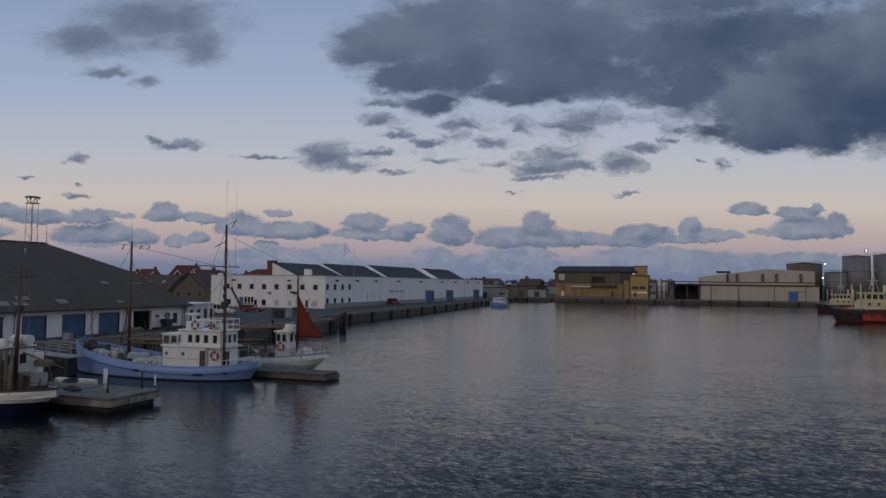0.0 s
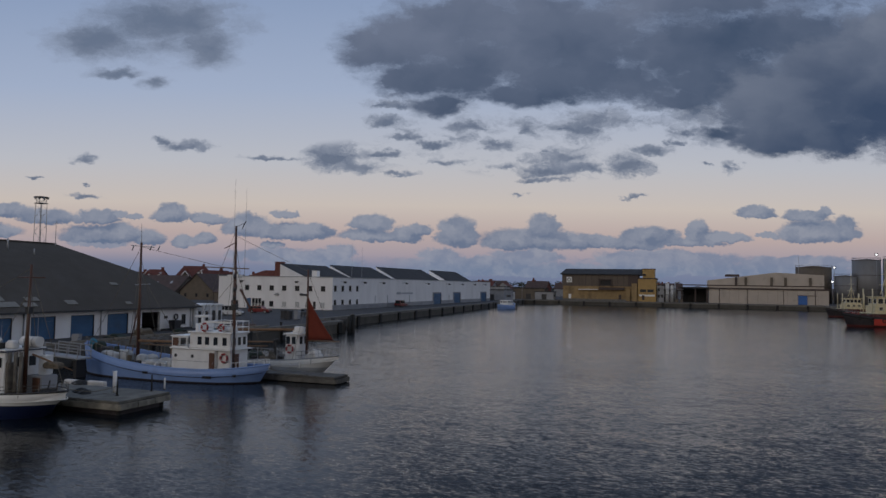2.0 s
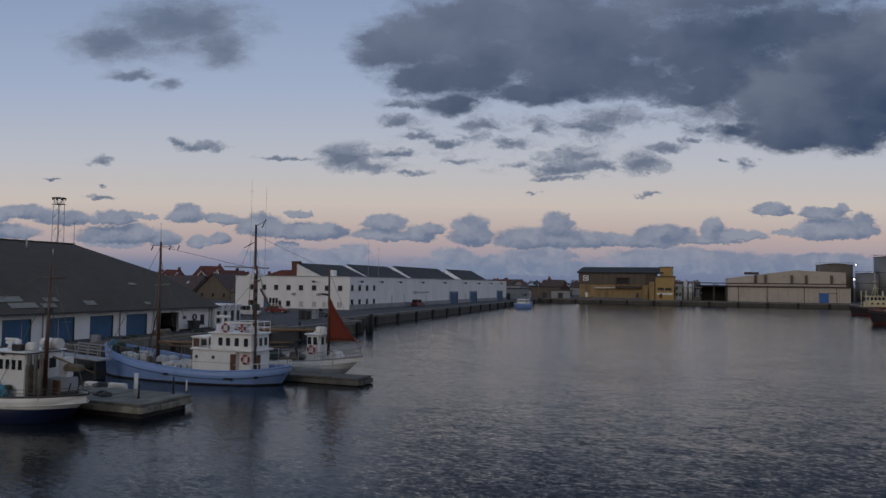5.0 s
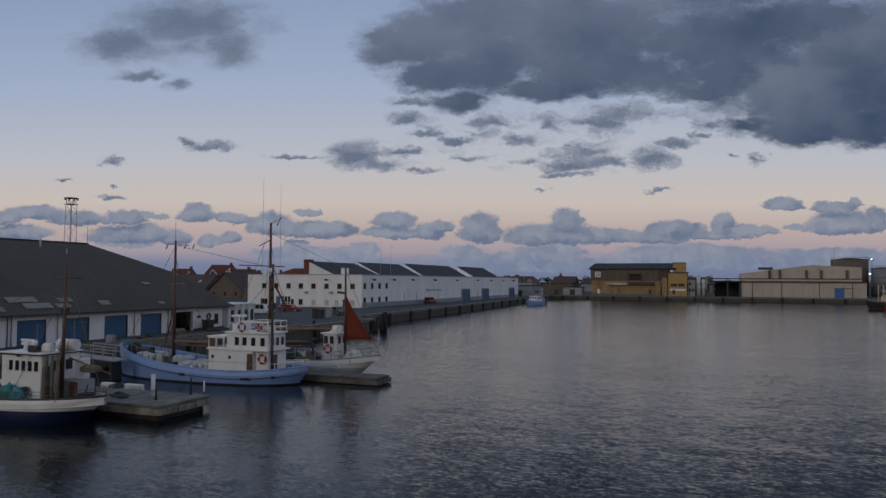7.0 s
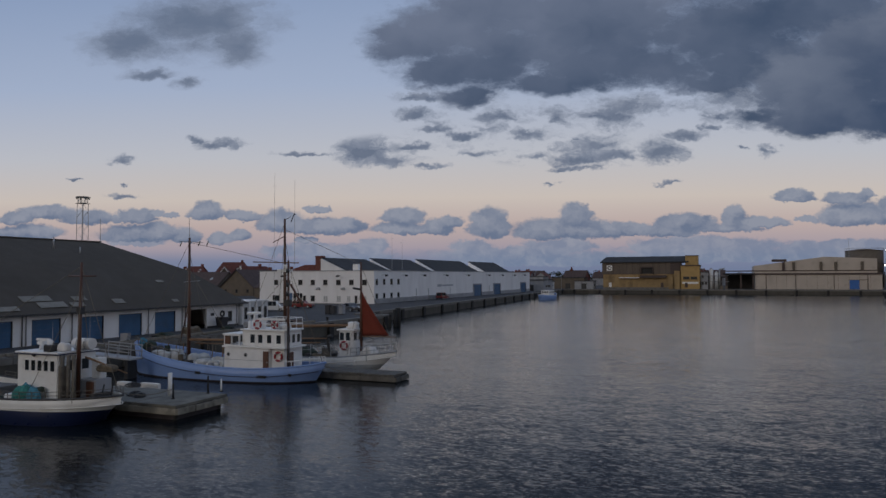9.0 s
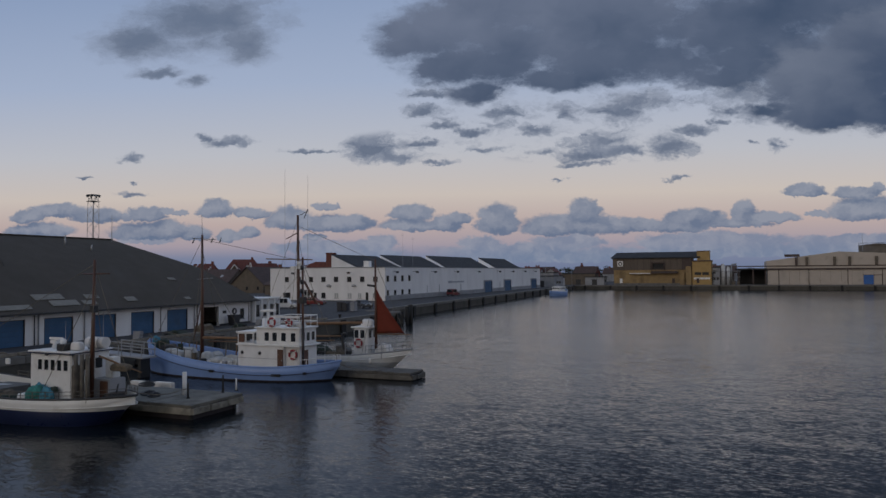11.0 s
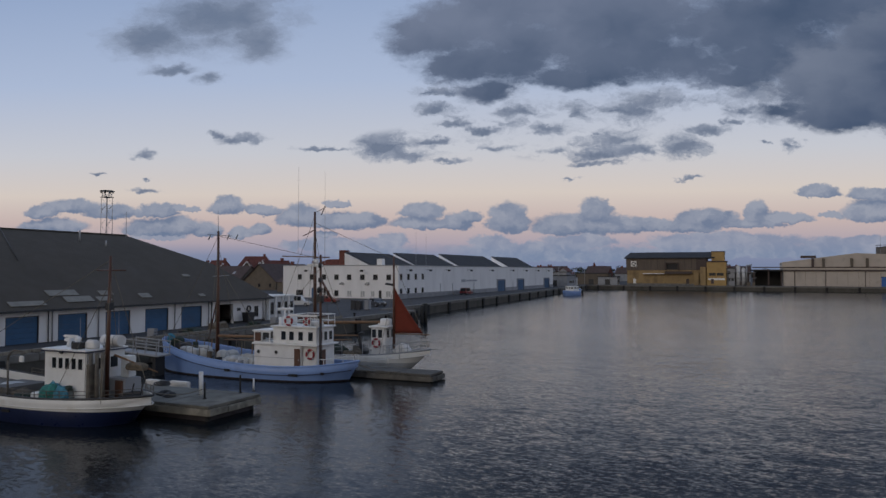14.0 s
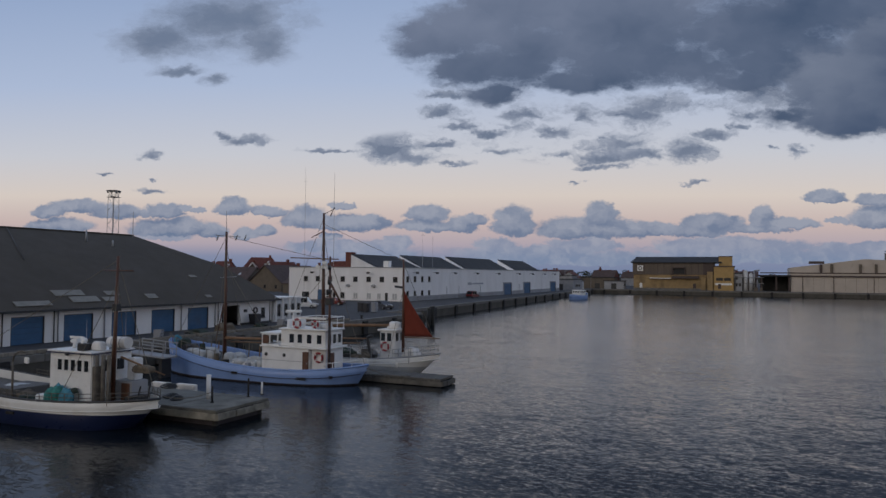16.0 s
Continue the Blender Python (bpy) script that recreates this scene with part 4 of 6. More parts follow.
# ---- town ----
def house(x, y, w, d, wall_h, roof_h, turn, wall, roof, label, z=QUAY, chim=True, wins=3, lights=(), hip=0.0):
    h = thing("house", x, y, z, label, "house", "houses of the town", turn)
    bm = bmesh.new()
    v = [bm.verts.new(p) for q in (-d / 2, d / 2) for p in ((-w / 2, q, -0.3), (w / 2, q, -0.3), (w / 2, q, wall_h), (0, q - math.copysign(hip, q), wall_h + roof_h), (-w / 2, q, wall_h))]
    for f in ((0, 1, 2, 3, 4), (5, 9, 8, 7, 6), (0, 5, 6, 1), (1, 6, 7, 2), (2, 7, 8, 3), (3, 8, 9, 4), (4, 9, 5, 0)):
        bm.faces.new([v[i] for i in f])
    part("wall", bm, wall, h)
    for s in (-1, 1):
        bm = bmesh.new()
        o = 0.35
        k = roof_h / (w / 2)
        ring = [(s * (w / 2 + o), wall_h - o * k), (0, wall_h + roof_h), (0, wall_h + roof_h + 0.25), (s * (w / 2 + o), wall_h - o * k + 0.22)]
        v = [bm.verts.new((a, q - math.copysign(hip, q) * (a == 0), c + 0.03)) for q in (-d / 2 - o, d / 2 + o) for a, c in ring]
        for f in ((0, 1, 2, 3), (4, 7, 6, 5), (0, 4, 5, 1), (1, 5, 6, 2), (2, 6, 7, 3), (3, 7, 4, 0)):
            bm.faces.new([v[i] for i in f])
        part("roof", bm, roof, h)
    if chim:
        pbox("chimney", "brick", h, -0.5, 0.5, d * 0.2, d * 0.2 + 0.9, wall_h + roof_h - 0.5, wall_h + roof_h + 1.2)
    pitch = math.degrees(math.atan2(roof_h, w / 2))
    for s, f, q in lights:
        m = pose(s * w / 2 * (1 - f), q * d, wall_h + roof_h * f + 0.3, 0, s * pitch, 0)
        pbox("skylight", "pale_pane", h, -0.6, 0.6, -0.45, 0.45, 0, 0.1, m=m)
    if lights and not hip:
        for s in (-1, 1):
            bm = bmesh.new()
            for a, b in (((s * (w / 2 + 0.4), -d / 2 - 0.4, wall_h - 0.15), (0, -d / 2 - 0.4, wall_h + roof_h + 0.2)),):
                rod(bm, a, b, 0.14, n=4)
            part("barge_board", bm, "white_paint" if roof == "red_tile" else "brown_trim", h)
    for k in range(wins):
        q = -w / 2 + w * (k + 0.5) / wins
        window(h, q, -d / 2, wall_h * 0.55, 0.9, 1.2, "y", "pane", 1, False)
    return h


house(-158, 213, 13.5, 26, 2.9, 5.7, 0, "tan_wall", "dark_tile", "brown gabled house with a dark tiled roof", lights=((-1, 0.5, -0.2), (-1, 0.5, 0.05)))
house(-183, 208, 13, 30, 2.9, 5.0, 90, "tan_wall", "dark_tile", "long low house under a dark tiled roof", lights=((-1, 0.5, -0.35), (-1, 0.45, -0.15), (-1, 0.6, 0.1), (-1, 0.5, 0.3)))
def dormers(h, w, d, wall_h, roof_h, spots, roof, side=1):
    """Small gabled dormers with white fronts on one slope of a roof."""
    for q, f in spots:
        x0 = side * w / 2 * (1 - f)
        z0 = wall_h + roof_h * f
        D = new("dormer")
        D.parent = h
        D.matrix_basis = pose(x0, q * d, z0, 0, 0, 0 if side > 0 else 180)
        bm = bmesh.new()
        v = [bm.verts.new(p) for x in (0.25, -1.9) for p in ((x, -0.75, -0.4), (x, 0.75, -0.4), (x, 0.75, 0.7), (x, 0, 1.5), (x, -0.75, 0.7))]
        for fc in ((0, 1, 2, 3, 4), (5, 9, 8, 7, 6), (0, 5, 6, 1), (1, 6, 7, 2), (2, 7, 8, 3), (3, 8, 9, 4), (4, 9, 5, 0)):
            bm.faces.new([v[i] for i in fc])
        part("front", bm, "white_wall", D)
        for s in (-1, 1):
            bm = bmesh.new()
            v = [bm.verts.new((x, y, z + dz)) for x in (0.5, -2.0) for y, z in ((s * 1.0, 0.5), (0, 1.56)) for dz in (0, 0.14)]
            for fc in ((0, 2, 3, 1), (4, 5, 7, 6), (0, 4, 6, 2), (1, 3, 7, 5), (0, 1, 5, 4), (2, 6, 7, 3)):
                bm.faces.new([v[i] for i in fc])
            part("roof", bm, roof, D)
        pbox("pane", "pane", D, 0.25, 0.28, -0.42, 0.42, -0.2, 0.65)


# streets of red roofs behind the hall, ridges across and along the view
for x, y, w, d, eaves, rise, turn, wall, hip, dorm, lab in (
        (-196, 246, 10.0, 15.0, 7.2, 5.0, -56, "brick", 3.6, ((-0.2, 0.3), (0.12, 0.3)), "red-roofed brick house with white dormers"),
        (-176, 233, 8.5, 11.0, 5.2, 5.0, -22, "white_wall", 0.0, ((0.1, 0.3),), "white gabled house with a steep red roof"),
        (-205, 234, 8.5, 10.0, 6.2, 4.2, -66, "brick", 2.4, ((-0.2, 0.3), (0.2, 0.3)), "brick house with red hipped roof and dormers"),
        (-192, 236, 6.5, 10.0, 5.4, 4.6, 34, "tan_wall", 0.0, (), "narrow tan gable under a red roof"),
        (-214, 238, 7.0, 10.0, 5.2, 4.4, 44, "tan_wall", 0.0, (), "tan gabled house under red tiles"),
        (-167, 245, 7.0, 12.0, 5.0, 4.2, 30, "white_wall", 0.0, (), "small white gable with red roof and board edges"),
        (-228, 248, 9.0, 14.0, 5.4, 4.2, -60, "brick", 2.6, ((0.0, 0.3),), "long brick house with a red hipped roof")):
    hs = house(x, y, w, d, eaves, rise, turn, wall, "red_tile", lab, lights=((-1, 0.5, -0.2), (1, 0.6, 0.2)), hip=hip)
    dormers(hs, w, d, eaves, rise, dorm, "red_tile")
house(-143, 205, 8, 12, 2.6, 2.6, 10, "grey_wall", "dark_tile", "small grey house behind the quay road")
house(-134, 190, 9, 12, 3.0, 2.2, 80, "tan_wall", "dark_tile", "low tan outbuilding by the quay road")
rng = random.Random(5)
for k in range(30):
    x = -195 + k * 6.3 + rng.uniform(-2, 2)
    y = 430 + rng.uniform(-30, 60)
    house(x, y, rng.uniform(7, 9.5), rng.uniform(9, 14), rng.uniform(4.5, 6.0), rng.uniform(2.8, 4.4), rng.choice((0, 90, 80, 10)), rng.choice(("tan_wall", "plinth", "brick")), rng.choice(("red_tile", "red_tile", "dark_tile")),
          "far house with a tiled roof beyond the basin", wins=2)
for k in range(10):
    x = -60 + k * 34 + rng.uniform(-8, 8)
    house(x, 520 + rng.uniform(-30, 60), rng.uniform(9, 14), rng.uniform(10, 20), rng.uniform(3.5, 5), rng.uniform(2.5, 4), rng.choice((0, 90)), rng.choice(("tan_wall", "grey_wall")), "dark_tile", "far low building beyond the quay", wins=2)

# low sheds between the warehouse and the yellow shed
for x, y, w, d, h, mat in ((-83, 306, 11, 16, 4.4, "plinth"), (-90, 322, 20, 12, 3.6, "grey_wall"), (-78, 352, 16, 9, 5.2, "tan_wall"), (-70, 336 + 14, 9, 7, 3.6, "plinth"), (-100, 352, 20, 10, 5.8, "plinth")):
    s = thing("quay_hut", x, y, QUAY, "low grey hut on the quay beside the basin", "shed", "huts on the quay")
    pbox("wall", mat, s, -w / 2, w / 2, -d / 2, d / 2, -0.1, h)
    pbox("roof", "felt", s, -w / 2 - 0.3, w / 2 + 0.3, -d / 2 - 0.3, d / 2 + 0.3, h, h + 0.35)
    pbox("door_leaf", "frame_black", s, -1.2, 1.2, -d / 2 - 0.06, -d / 2, 0, 2.6)
    pbox("window_strip", "pane", s, w / 2, w / 2 + 0.04, -d / 4, d / 4, 1.4, 2.4)

# far trees along the horizon
def tree_mass(name, x0, x1, y, h0, h1, n, seed, label):
    r = random.Random(seed)
    verts, faces = [], []
    for k in range(n):
        cx, cy = r.uniform(x0, x1), y + r.uniform(-20, 20)
        top = r.uniform(h0, h1)
        for j in range(70):
            a, u = r.uniform(0, math.tau), r.random()
            rad = (top * 0.45) * math.sqrt(1 - (2 * u - 1) ** 2) * r.uniform(0.6, 1.05)
            c = Vector((cx + rad * math.cos(a), cy + rad * math.sin(a), QUAY + top * (0.15 + 0.85 * u)))
            s = r.uniform(0.5, 1.1)
            n0 = len(verts)
            for _ in range(4):
                verts.append(c + Vector((r.uniform(-s, s), r.uniform(-s, s), r.uniform(-s, s) * 0.8)))
            faces += [(n0, n0 + 1, n0 + 2), (n0, n0 + 2, n0 + 3), (n0, n0 + 3, n0 + 1), (n0 + 1, n0 + 3, n0 + 2)]
    me = bpy.data.meshes.new(name)
    me.from_pydata(verts, [], faces)
    me.materials.append(M["foliage"])
    return tagged(new(name, me), label, "trees", kind="stuff")


tree_mass("far_trees", -420, -60, 500, 6, 10, 90, 3, "dark far trees between the roofs of the town")
tree_mass("far_trees", -60, 420, 640, 5, 9, 110, 4, "dark low line of far trees beyond the quay")

# ---- boats ----
M.update(
    boat_blue=material("boat_blue", (0.205, 0.32, 0.60), 0.4, vary=0.08, scale=0.8, dirt=(0.16, 0.23, 0.42), dirt_amount=0.2, dirt_scale=0.9),
    boat_grey=material("boat_grey", (0.42, 0.44, 0.46), 0.45, vary=0.1, scale=0.8, dirt=(0.30, 0.29, 0.27), dirt_amount=0.25),
    boat_white=material("boat_white", (0.70, 0.70, 0.68), 0.4, vary=0.07, scale=0.8, dirt=(0.40, 0.33, 0.24), dirt_amount=0.2, dirt_scale=0.9),
    navy=material("navy_hull", (0.012, 0.02, 0.065), 0.35, vary=0.2, scale=0.8),
    antifoul=material("antifouling", (0.03, 0.025, 0.03), 0.7, vary=0.3),
    deck=material("ship_deck", (0.10, 0.095, 0.09), 0.8, vary=0.25, scale=1.5),
    mast_wood=material("mast_wood", (0.092, 0.040, 0.024), 0.5, vary=0.25, scale=2.5, stretch=(1, 1, 0.2)),
    boom_wood=material("boom_wood", (0.20, 0.115, 0.06), 0.6, vary=0.25, scale=2.5),
    teak=material("brown_door", (0.11, 0.05, 0.03), 0.5, vary=0.2, scale=3),
    sail=material("red_sail", (0.165, 0.028, 0.014), 0.9, vary=0.12, scale=1.5, bump=0.3, bump_scale=3),
    ring_red=material("ring_red", (0.30, 0.035, 0.045), 0.5, vary=0.1),
    ring_white=material("ring_white", (0.7, 0.68, 0.65), 0.5, vary=0.08),
    tarp=material("pale_tarpaulin", (0.44, 0.45, 0.45), 0.7, vary=0.25, scale=2.0, bump=0.8, bump_scale=6),
    net_green=material("green_net", (0.035, 0.21, 0.19), 0.8, vary=0.5, scale=6, bump=1.0, bump_scale=25),
    net_blue=material("blue_net", (0.06, 0.23, 0.32), 0.8, vary=0.5, scale=6, bump=1.0, bump_scale=25),
    net_dark=material("dark_net", (0.03, 0.045, 0.035), 0.85, vary=0.5, scale=6, bump=1.0, bump_scale=25),
    net_brown=material("brown_net", (0.14, 0.115, 0.085), 0.85, vary=0.4, scale=6, bump=1.0, bump_scale=25),
    rope=material("rope", (0.16, 0.14, 0.11), 0.9, vary=0.2),
    pipe_rust=material("rusty_pipe", (0.14, 0.125, 0.105), 0.7, metal=0.2, vary=0.35, scale=3),
    dark_red=material("dark_red_hull", (0.09, 0.018, 0.015), 0.5, vary=0.2),
    orange=material("orange_paint", (0.55, 0.10, 0.02), 0.5, vary=0.1),
)


def tube(bm, pts, r, n=6):
    """One round bar swept along a line of points."""
    rings = []
    for i, p in enumerate(pts):
        t = (Vector(pts[min(i + 1, len(pts) - 1)]) - Vector(pts[max(i - 1, 0)])).normalized()
        q = t.to_track_quat("Z", "Y")
        rings.append([bm.verts.new(Vector(p) + q @ Vector((r * math.cos(k * math.tau / n), r * math.sin(k * math.tau / n), 0))) for k in range(n)])
    for a, b in zip(rings, rings[1:]):
        off = min(range(n), key=lambda o: sum((a[k].co - b[(k + o) % n].co).length for k in range(n)))
        for k in range(n):
            f = bm.faces.new((a[k], a[(k + 1) % n], b[(k + 1 + off) % n], b[(k + off) % n]))
            f.smooth = True
    bm.faces.new(rings[0][::-1])
    bm.faces.new(rings[-1])


class Hull:
    """A double-ended wooden hull along X: length, beam, and heights of the sheer at the two ends and amidships."""

    def __init__(self, parent, length, beam, low_end, mid, high_end, dip, split, mats, full=2.6, name="hull", cap="white_paint", bulwark=0.55, rake=(0.95, 0.87), tuck=0.0):
        self.L, self.B, self.dip, self.mid, self.ends, self.full = length, beam, dip, mid, (low_end, high_end), full
        top, below = mats
        N = 40
        S = [-1 + 2 * i / N for i in range(N + 1)]
        bm = bmesh.new()
        rows = []
        for s in S:
            sh = self.sheer(s)
            b = self.half(s)
            w = beam / 2 * 0.94 * max(0.0, 1 - abs(s / 0.96) ** 2.9) ** 0.74 if abs(s) < 0.95 else 0.0
            w = max(w, tuck * b * (1 - max(0.0, s) ** 6 * 0.5))
            r = []
            for z, k in ((-0.9, 0.45), (-0.35, 0.8), (0.0, 0.93), (split, 0.0), (split + (sh - split) * 0.5, 0.0), (sh, 1.0)):
                f = max(0.0, min(1.0, z / sh))
                f = f ** 0.8
                y = (w * (1 - f) + b * f) if z > 0 else w * (k / 0.93)
                k0 = 1 - (1 - rake[0 if s < 0 else 1]) * abs(s) ** 3
                x = s * length / 2 * (k0 + (1 - k0) * max(0.0, min(1.0, (z + 0.3) / (sh + 0.3))) ** 0.8)
                r.append((x, max(0.03, y), z))
            rows.append(r)
        left = [[bm.verts.new((x, -y, z)) for x, y, z in r] for r in rows]
        right = [[bm.verts.new((x, y, z)) for x, y, z in r] for r in rows]
        inner = [[bm.verts.new((r[5][0] * 0.985, sy * max(0.02, r[5][1] - 0.14), r[5][2] - h)) for h in (0, bulwark)] for sy in (-1, 1) for r in rows]
        iL, iR = inner[: N + 1], inner[N + 1:]
        for i in range(N):
            for a in (left, right):
                for j in range(5):
                    f = bm.faces.new((a[i][j], a[i + 1][j], a[i + 1][j + 1], a[i][j + 1]))
                    f.smooth = True
                    f.material_index = 1 if j < 3 else 0
            for a, q in ((left, iL), (right, iR)):
                bm.faces.new((a[i][5], a[i + 1][5], q[i + 1][0], q[i][0]))
                bm.faces.new((q[i][0], q[i + 1][0], q[i + 1][1], q[i][1]))
            f = bm.faces.new((left[i][0], right[i][0], right[i + 1][0], left[i + 1][0]))
            f.material_index = 1
            f = bm.faces.new((iL[i][1], iL[i + 1][1], iR[i + 1][1], iR[i][1]))
            f.material_index = 2
        for i in (0, N):
            for j in range(5):
                bm.faces.new((left[i][j], right[i][j], right[i][j + 1], left[i][j + 1])).material_index = 1 if j < 3 else 0
            bm.faces.new((left[i][5], right[i][5], iR[i][0], iL[i][0]))
            bm.faces.new((iL[i][0], iR[i][0], iR[i][1], iL[i][1]))
        self.ob = part(name, bm, top, parent)
        self.ob.data.materials.append(M[below])
        self.ob.data.materials.append(M["deck"])
        self.parent, self.bul = parent, bulwark
        self.strake("cap_rail", cap, 0.0, 0.07)

    def sheer(self, s):
        a, b = self.ends
        d = s - self.dip
        k = d / (1 - self.dip) if d > 0 else d / (1 + self.dip)
        return self.mid + ((b if d > 0 else a) - self.mid) * abs(k) ** 2.0

    def half(self, s):
        return self.B / 2 * max(0.0, 1 - abs(s) ** self.full) ** 0.72

    def at(self, s, side=-1, drop=0.0, out=0.0):
        return Vector((s * self.L / 2 * (1 - 0.02 * drop), side * (max(0.03, self.half(s)) + out - 0.05 * drop), self.sheer(s) - drop))

    def strake(self, name, mat, drop, r, a=-1.0, b=1.0):
        for side in (-1, 1):
            pts = [self.at(a + (b - a) * i / 36, side, drop, 0.02 if drop else -0.05) for i in range(37)]
            bm = bmesh.new()
            tube(bm, pts, r)
            part(name, bm, mat, self.parent)

    def rails(self, a, b, n, h, mat="white_paint", levels=(0.5, 1.0), sides=(-1, 1), r=0.028):
        for side in sides:
            tops = []
            for i in range(n + 1):
                p = self.at(a + (b - a) * i / n, side, 0, -0.1)
                prod("stanchion", mat, self.parent, p, p + Vector((0, 0, h)), r, n=6)
                tops.append(p)
            for lv in levels:
                bm = bmesh.new()
                tube(bm, [p + Vector((0, 0, h * lv)) for p in tops], r * 0.9)
                part("rail", bm, mat, self.parent)


def lifebuoy(parent, c, axis=(0, 1, 0), R=0.34):
    o = new("lifebuoy")
    o.parent = parent
    o.location = c
    bm = bmesh.new()
    torus(bm, (0, 0, 0), axis, R, 0.085, 24, 8)
    part("ring", bm, "ring_red", o, "red ring")
    q = Vector(axis).to_track_quat("Z", "Y")
    for k in range(4):
        a = math.pi / 4 + k * math.pi / 2
        d = q @ Vector((math.cos(a), math.sin(a), 0))
        t = q @ Vector((-math.sin(a), math.cos(a), 0))
        bm = bmesh.new()
        rod(bm, d * R - t * 0.05, d * R + t * 0.05, 0.1, n=10)
        part("band", bm, "ring_white", o, "white band")


def lump(name, parent, c, size, mat, seed, label="", rough=0.22):
    """A soft uneven heap: sacks, folded tarpaulin, nets."""
    bm = bmesh.new()
    bmesh.ops.create_icosphere(bm, subdivisions=3, radius=1)
    for v in bm.verts:
        d = noise.noise(v.co * 1.7 + Vector((seed * 7.1, seed, 0))) * rough * 2 + noise.noise(v.co * 5 + Vector((0, seed * 3.3, 0))) * rough * 0.6
        p = v.co * (1 + d)
        p = Vector([math.copysign(abs(a) ** 0.75, a) for a in p])
        if p.z < -0.55:
            p.z = -0.55
        v.co = Vector((p.x * size[0], p.y * size[1], (p.z + 0.55) * size[2])) + Vector(c)
    return part(name, bm, mat, parent, label, smooth=True)


def stays(parent, lines, r=0.018, mat="rope"):
    for a, b in lines:
        prod("stay", mat, parent, a, b, r, n=5)


def panes(parent, spots, w, h, axis, mat="pane"):
    """Dark wheelhouse windows with a raised frame, each one its own."""
    for x, y, z in spots:
        W = new("window")
        W.parent = parent
        W.matrix_basis = pose(x, y, z, 0, 0, 0 if axis == "y" else 90)
        pbox("pane", mat, W, -w / 2, w / 2, -0.015, 0.01, -h / 2, h / 2)
        bm = bmesh.new()
        for a in ((-w / 2 - 0.04, w / 2 + 0.04, h / 2, h / 2 + 0.04), (-w / 2 - 0.04, w / 2 + 0.04, -h / 2 - 0.04, -h / 2), (-w / 2 - 0.04, -w / 2, -h / 2, h / 2), (w / 2, w / 2 + 0.04, -h / 2, h / 2)):
            box(bm, a[0], a[1], -0.03, 0.02, a[2], a[3])
        part("frame", bm, "white_paint", W)


# -- blue cutter --
BX, BY = -42.85, 53.3
bb = thing("fishing_boat", BX, BY, 0, "blue wooden fishing cutter with white wheelhouse, moored at a pier", "boat")
H = Hull(bb, 19.6, 5.9, 2.65, 1.12, 1.55, 0.42, 0.12, ("boat_blue", "antifoul"), bulwark=0.45, cap="boat_blue", tuck=0.95)
H.strake("rubbing_strake", "navy", 0.62, 0.03, -0.97, 0.97)
hx = lambda x: x - BX
for x, w in ((-43.2, 0.5), (-37.4, 0.9), (-35.2, 0.25)):
    s = hx(x) / 9.8
    p = H.at(s, -1, 0.62, 0.02)
    pbox("scupper", "rubber", bb, p.x - w / 2, p.x + w / 2, p.y - 0.03, p.y + 0.1, p.z - 0.09, p.z + 0.09)
# deckhouse
z0 = 0.65
pbox("deckhouse", "white_paint", bb, hx(-41.8), hx(-37.4), -1.45, 1.45, z0, 2.62, "white deckhouse", 0.05)
pbox("deckhouse_aft", "white_paint", bb, hx(-37.4), hx(-36.1), -1.15, 1.3, z0, 2.62, bevel=0.05)
pbox("boat_deck", "white_paint", bb, hx(-41.95), hx(-35.85), -1.55, 1.55, 2.62, 2.74, bevel=0.03)
pbox("wheelhouse", "white_paint", bb, hx(-40.2), hx(-36.1), -1.2, 1.2, 2.74, 3.98, bevel=0.05)
pbox("wheelhouse_roof", "white_paint", bb, hx(-40.35), hx(-35.95), -1.32, 1.32, 3.98, 4.1, bevel=0.03)
panes(bb, [(hx(x), -1.2, 3.35) for x in (-39.15, -38.4, -37.55, -36.65)], 0.42, 0.66, "y")
panes(bb, [(hx(-36.1), y, 3.35) for y in (-0.7, 0, 0.7)], 0.45, 0.66, "x")
for x in (-41.35, -39.65):
    prod("porthole", "rubber", bb, (hx(x), -1.47, 2.05), (hx(x), -1.44, 2.05), 0.13, n=16)
    bm = bmesh.new()
    torus(bm, (hx(x), -1.46, 2.05), (0, 1, 0), 0.14, 0.03, 16, 6)
    part("porthole_rim", bm, "galv", bb)
pbox("seam_strip", "plinth", bb, hx(-41.79), hx(-37.42), -1.462, -1.45, 1.62, 1.65)
dr = new("cabin_door")
dr.parent = bb
pbox("leaf", "teak", dr, hx(-37.95), hx(-37.42), -1.51, -1.44, 0.75, 2.4, "brown wooden leaf", 0.02)
pbox("handle", "galv", dr, hx(-37.55), hx(-37.48), -1.56, -1.51, 1.5, 1.6)
pbox("aft_door", "teak", bb, hx(-36.12), hx(-36.05), -0.6, 0.0, 0.75, 2.3, "brown wooden door", 0.02)
# screen of the open bridge
scr = new("bridge_screen")
scr.parent = bb
bm = bmesh.new()
for x in (-41.8, -41.1, -40.35):
    for y in (-1.45, 1.4):
        box(bm, hx(x), hx(x) + 0.07, y, y + 0.07, 2.74, 3.62)
for y in (-0.5, 0.5):
    box(bm, hx(-41.8), hx(-41.73), y, y + 0.07, 2.74, 3.62)
for z in (2.74, 3.55):
    box(bm, hx(-41.82), hx(-40.2), -1.47, -1.4, z, z + 0.09)
    box(bm, hx(-41.82), hx(-40.2), 1.4, 1.47, z, z + 0.09)
    box(bm, hx(-41.82), hx(-41.72), -1.4, 1.4, z, z + 0.09)
part("frame", bm, "white_paint", scr)
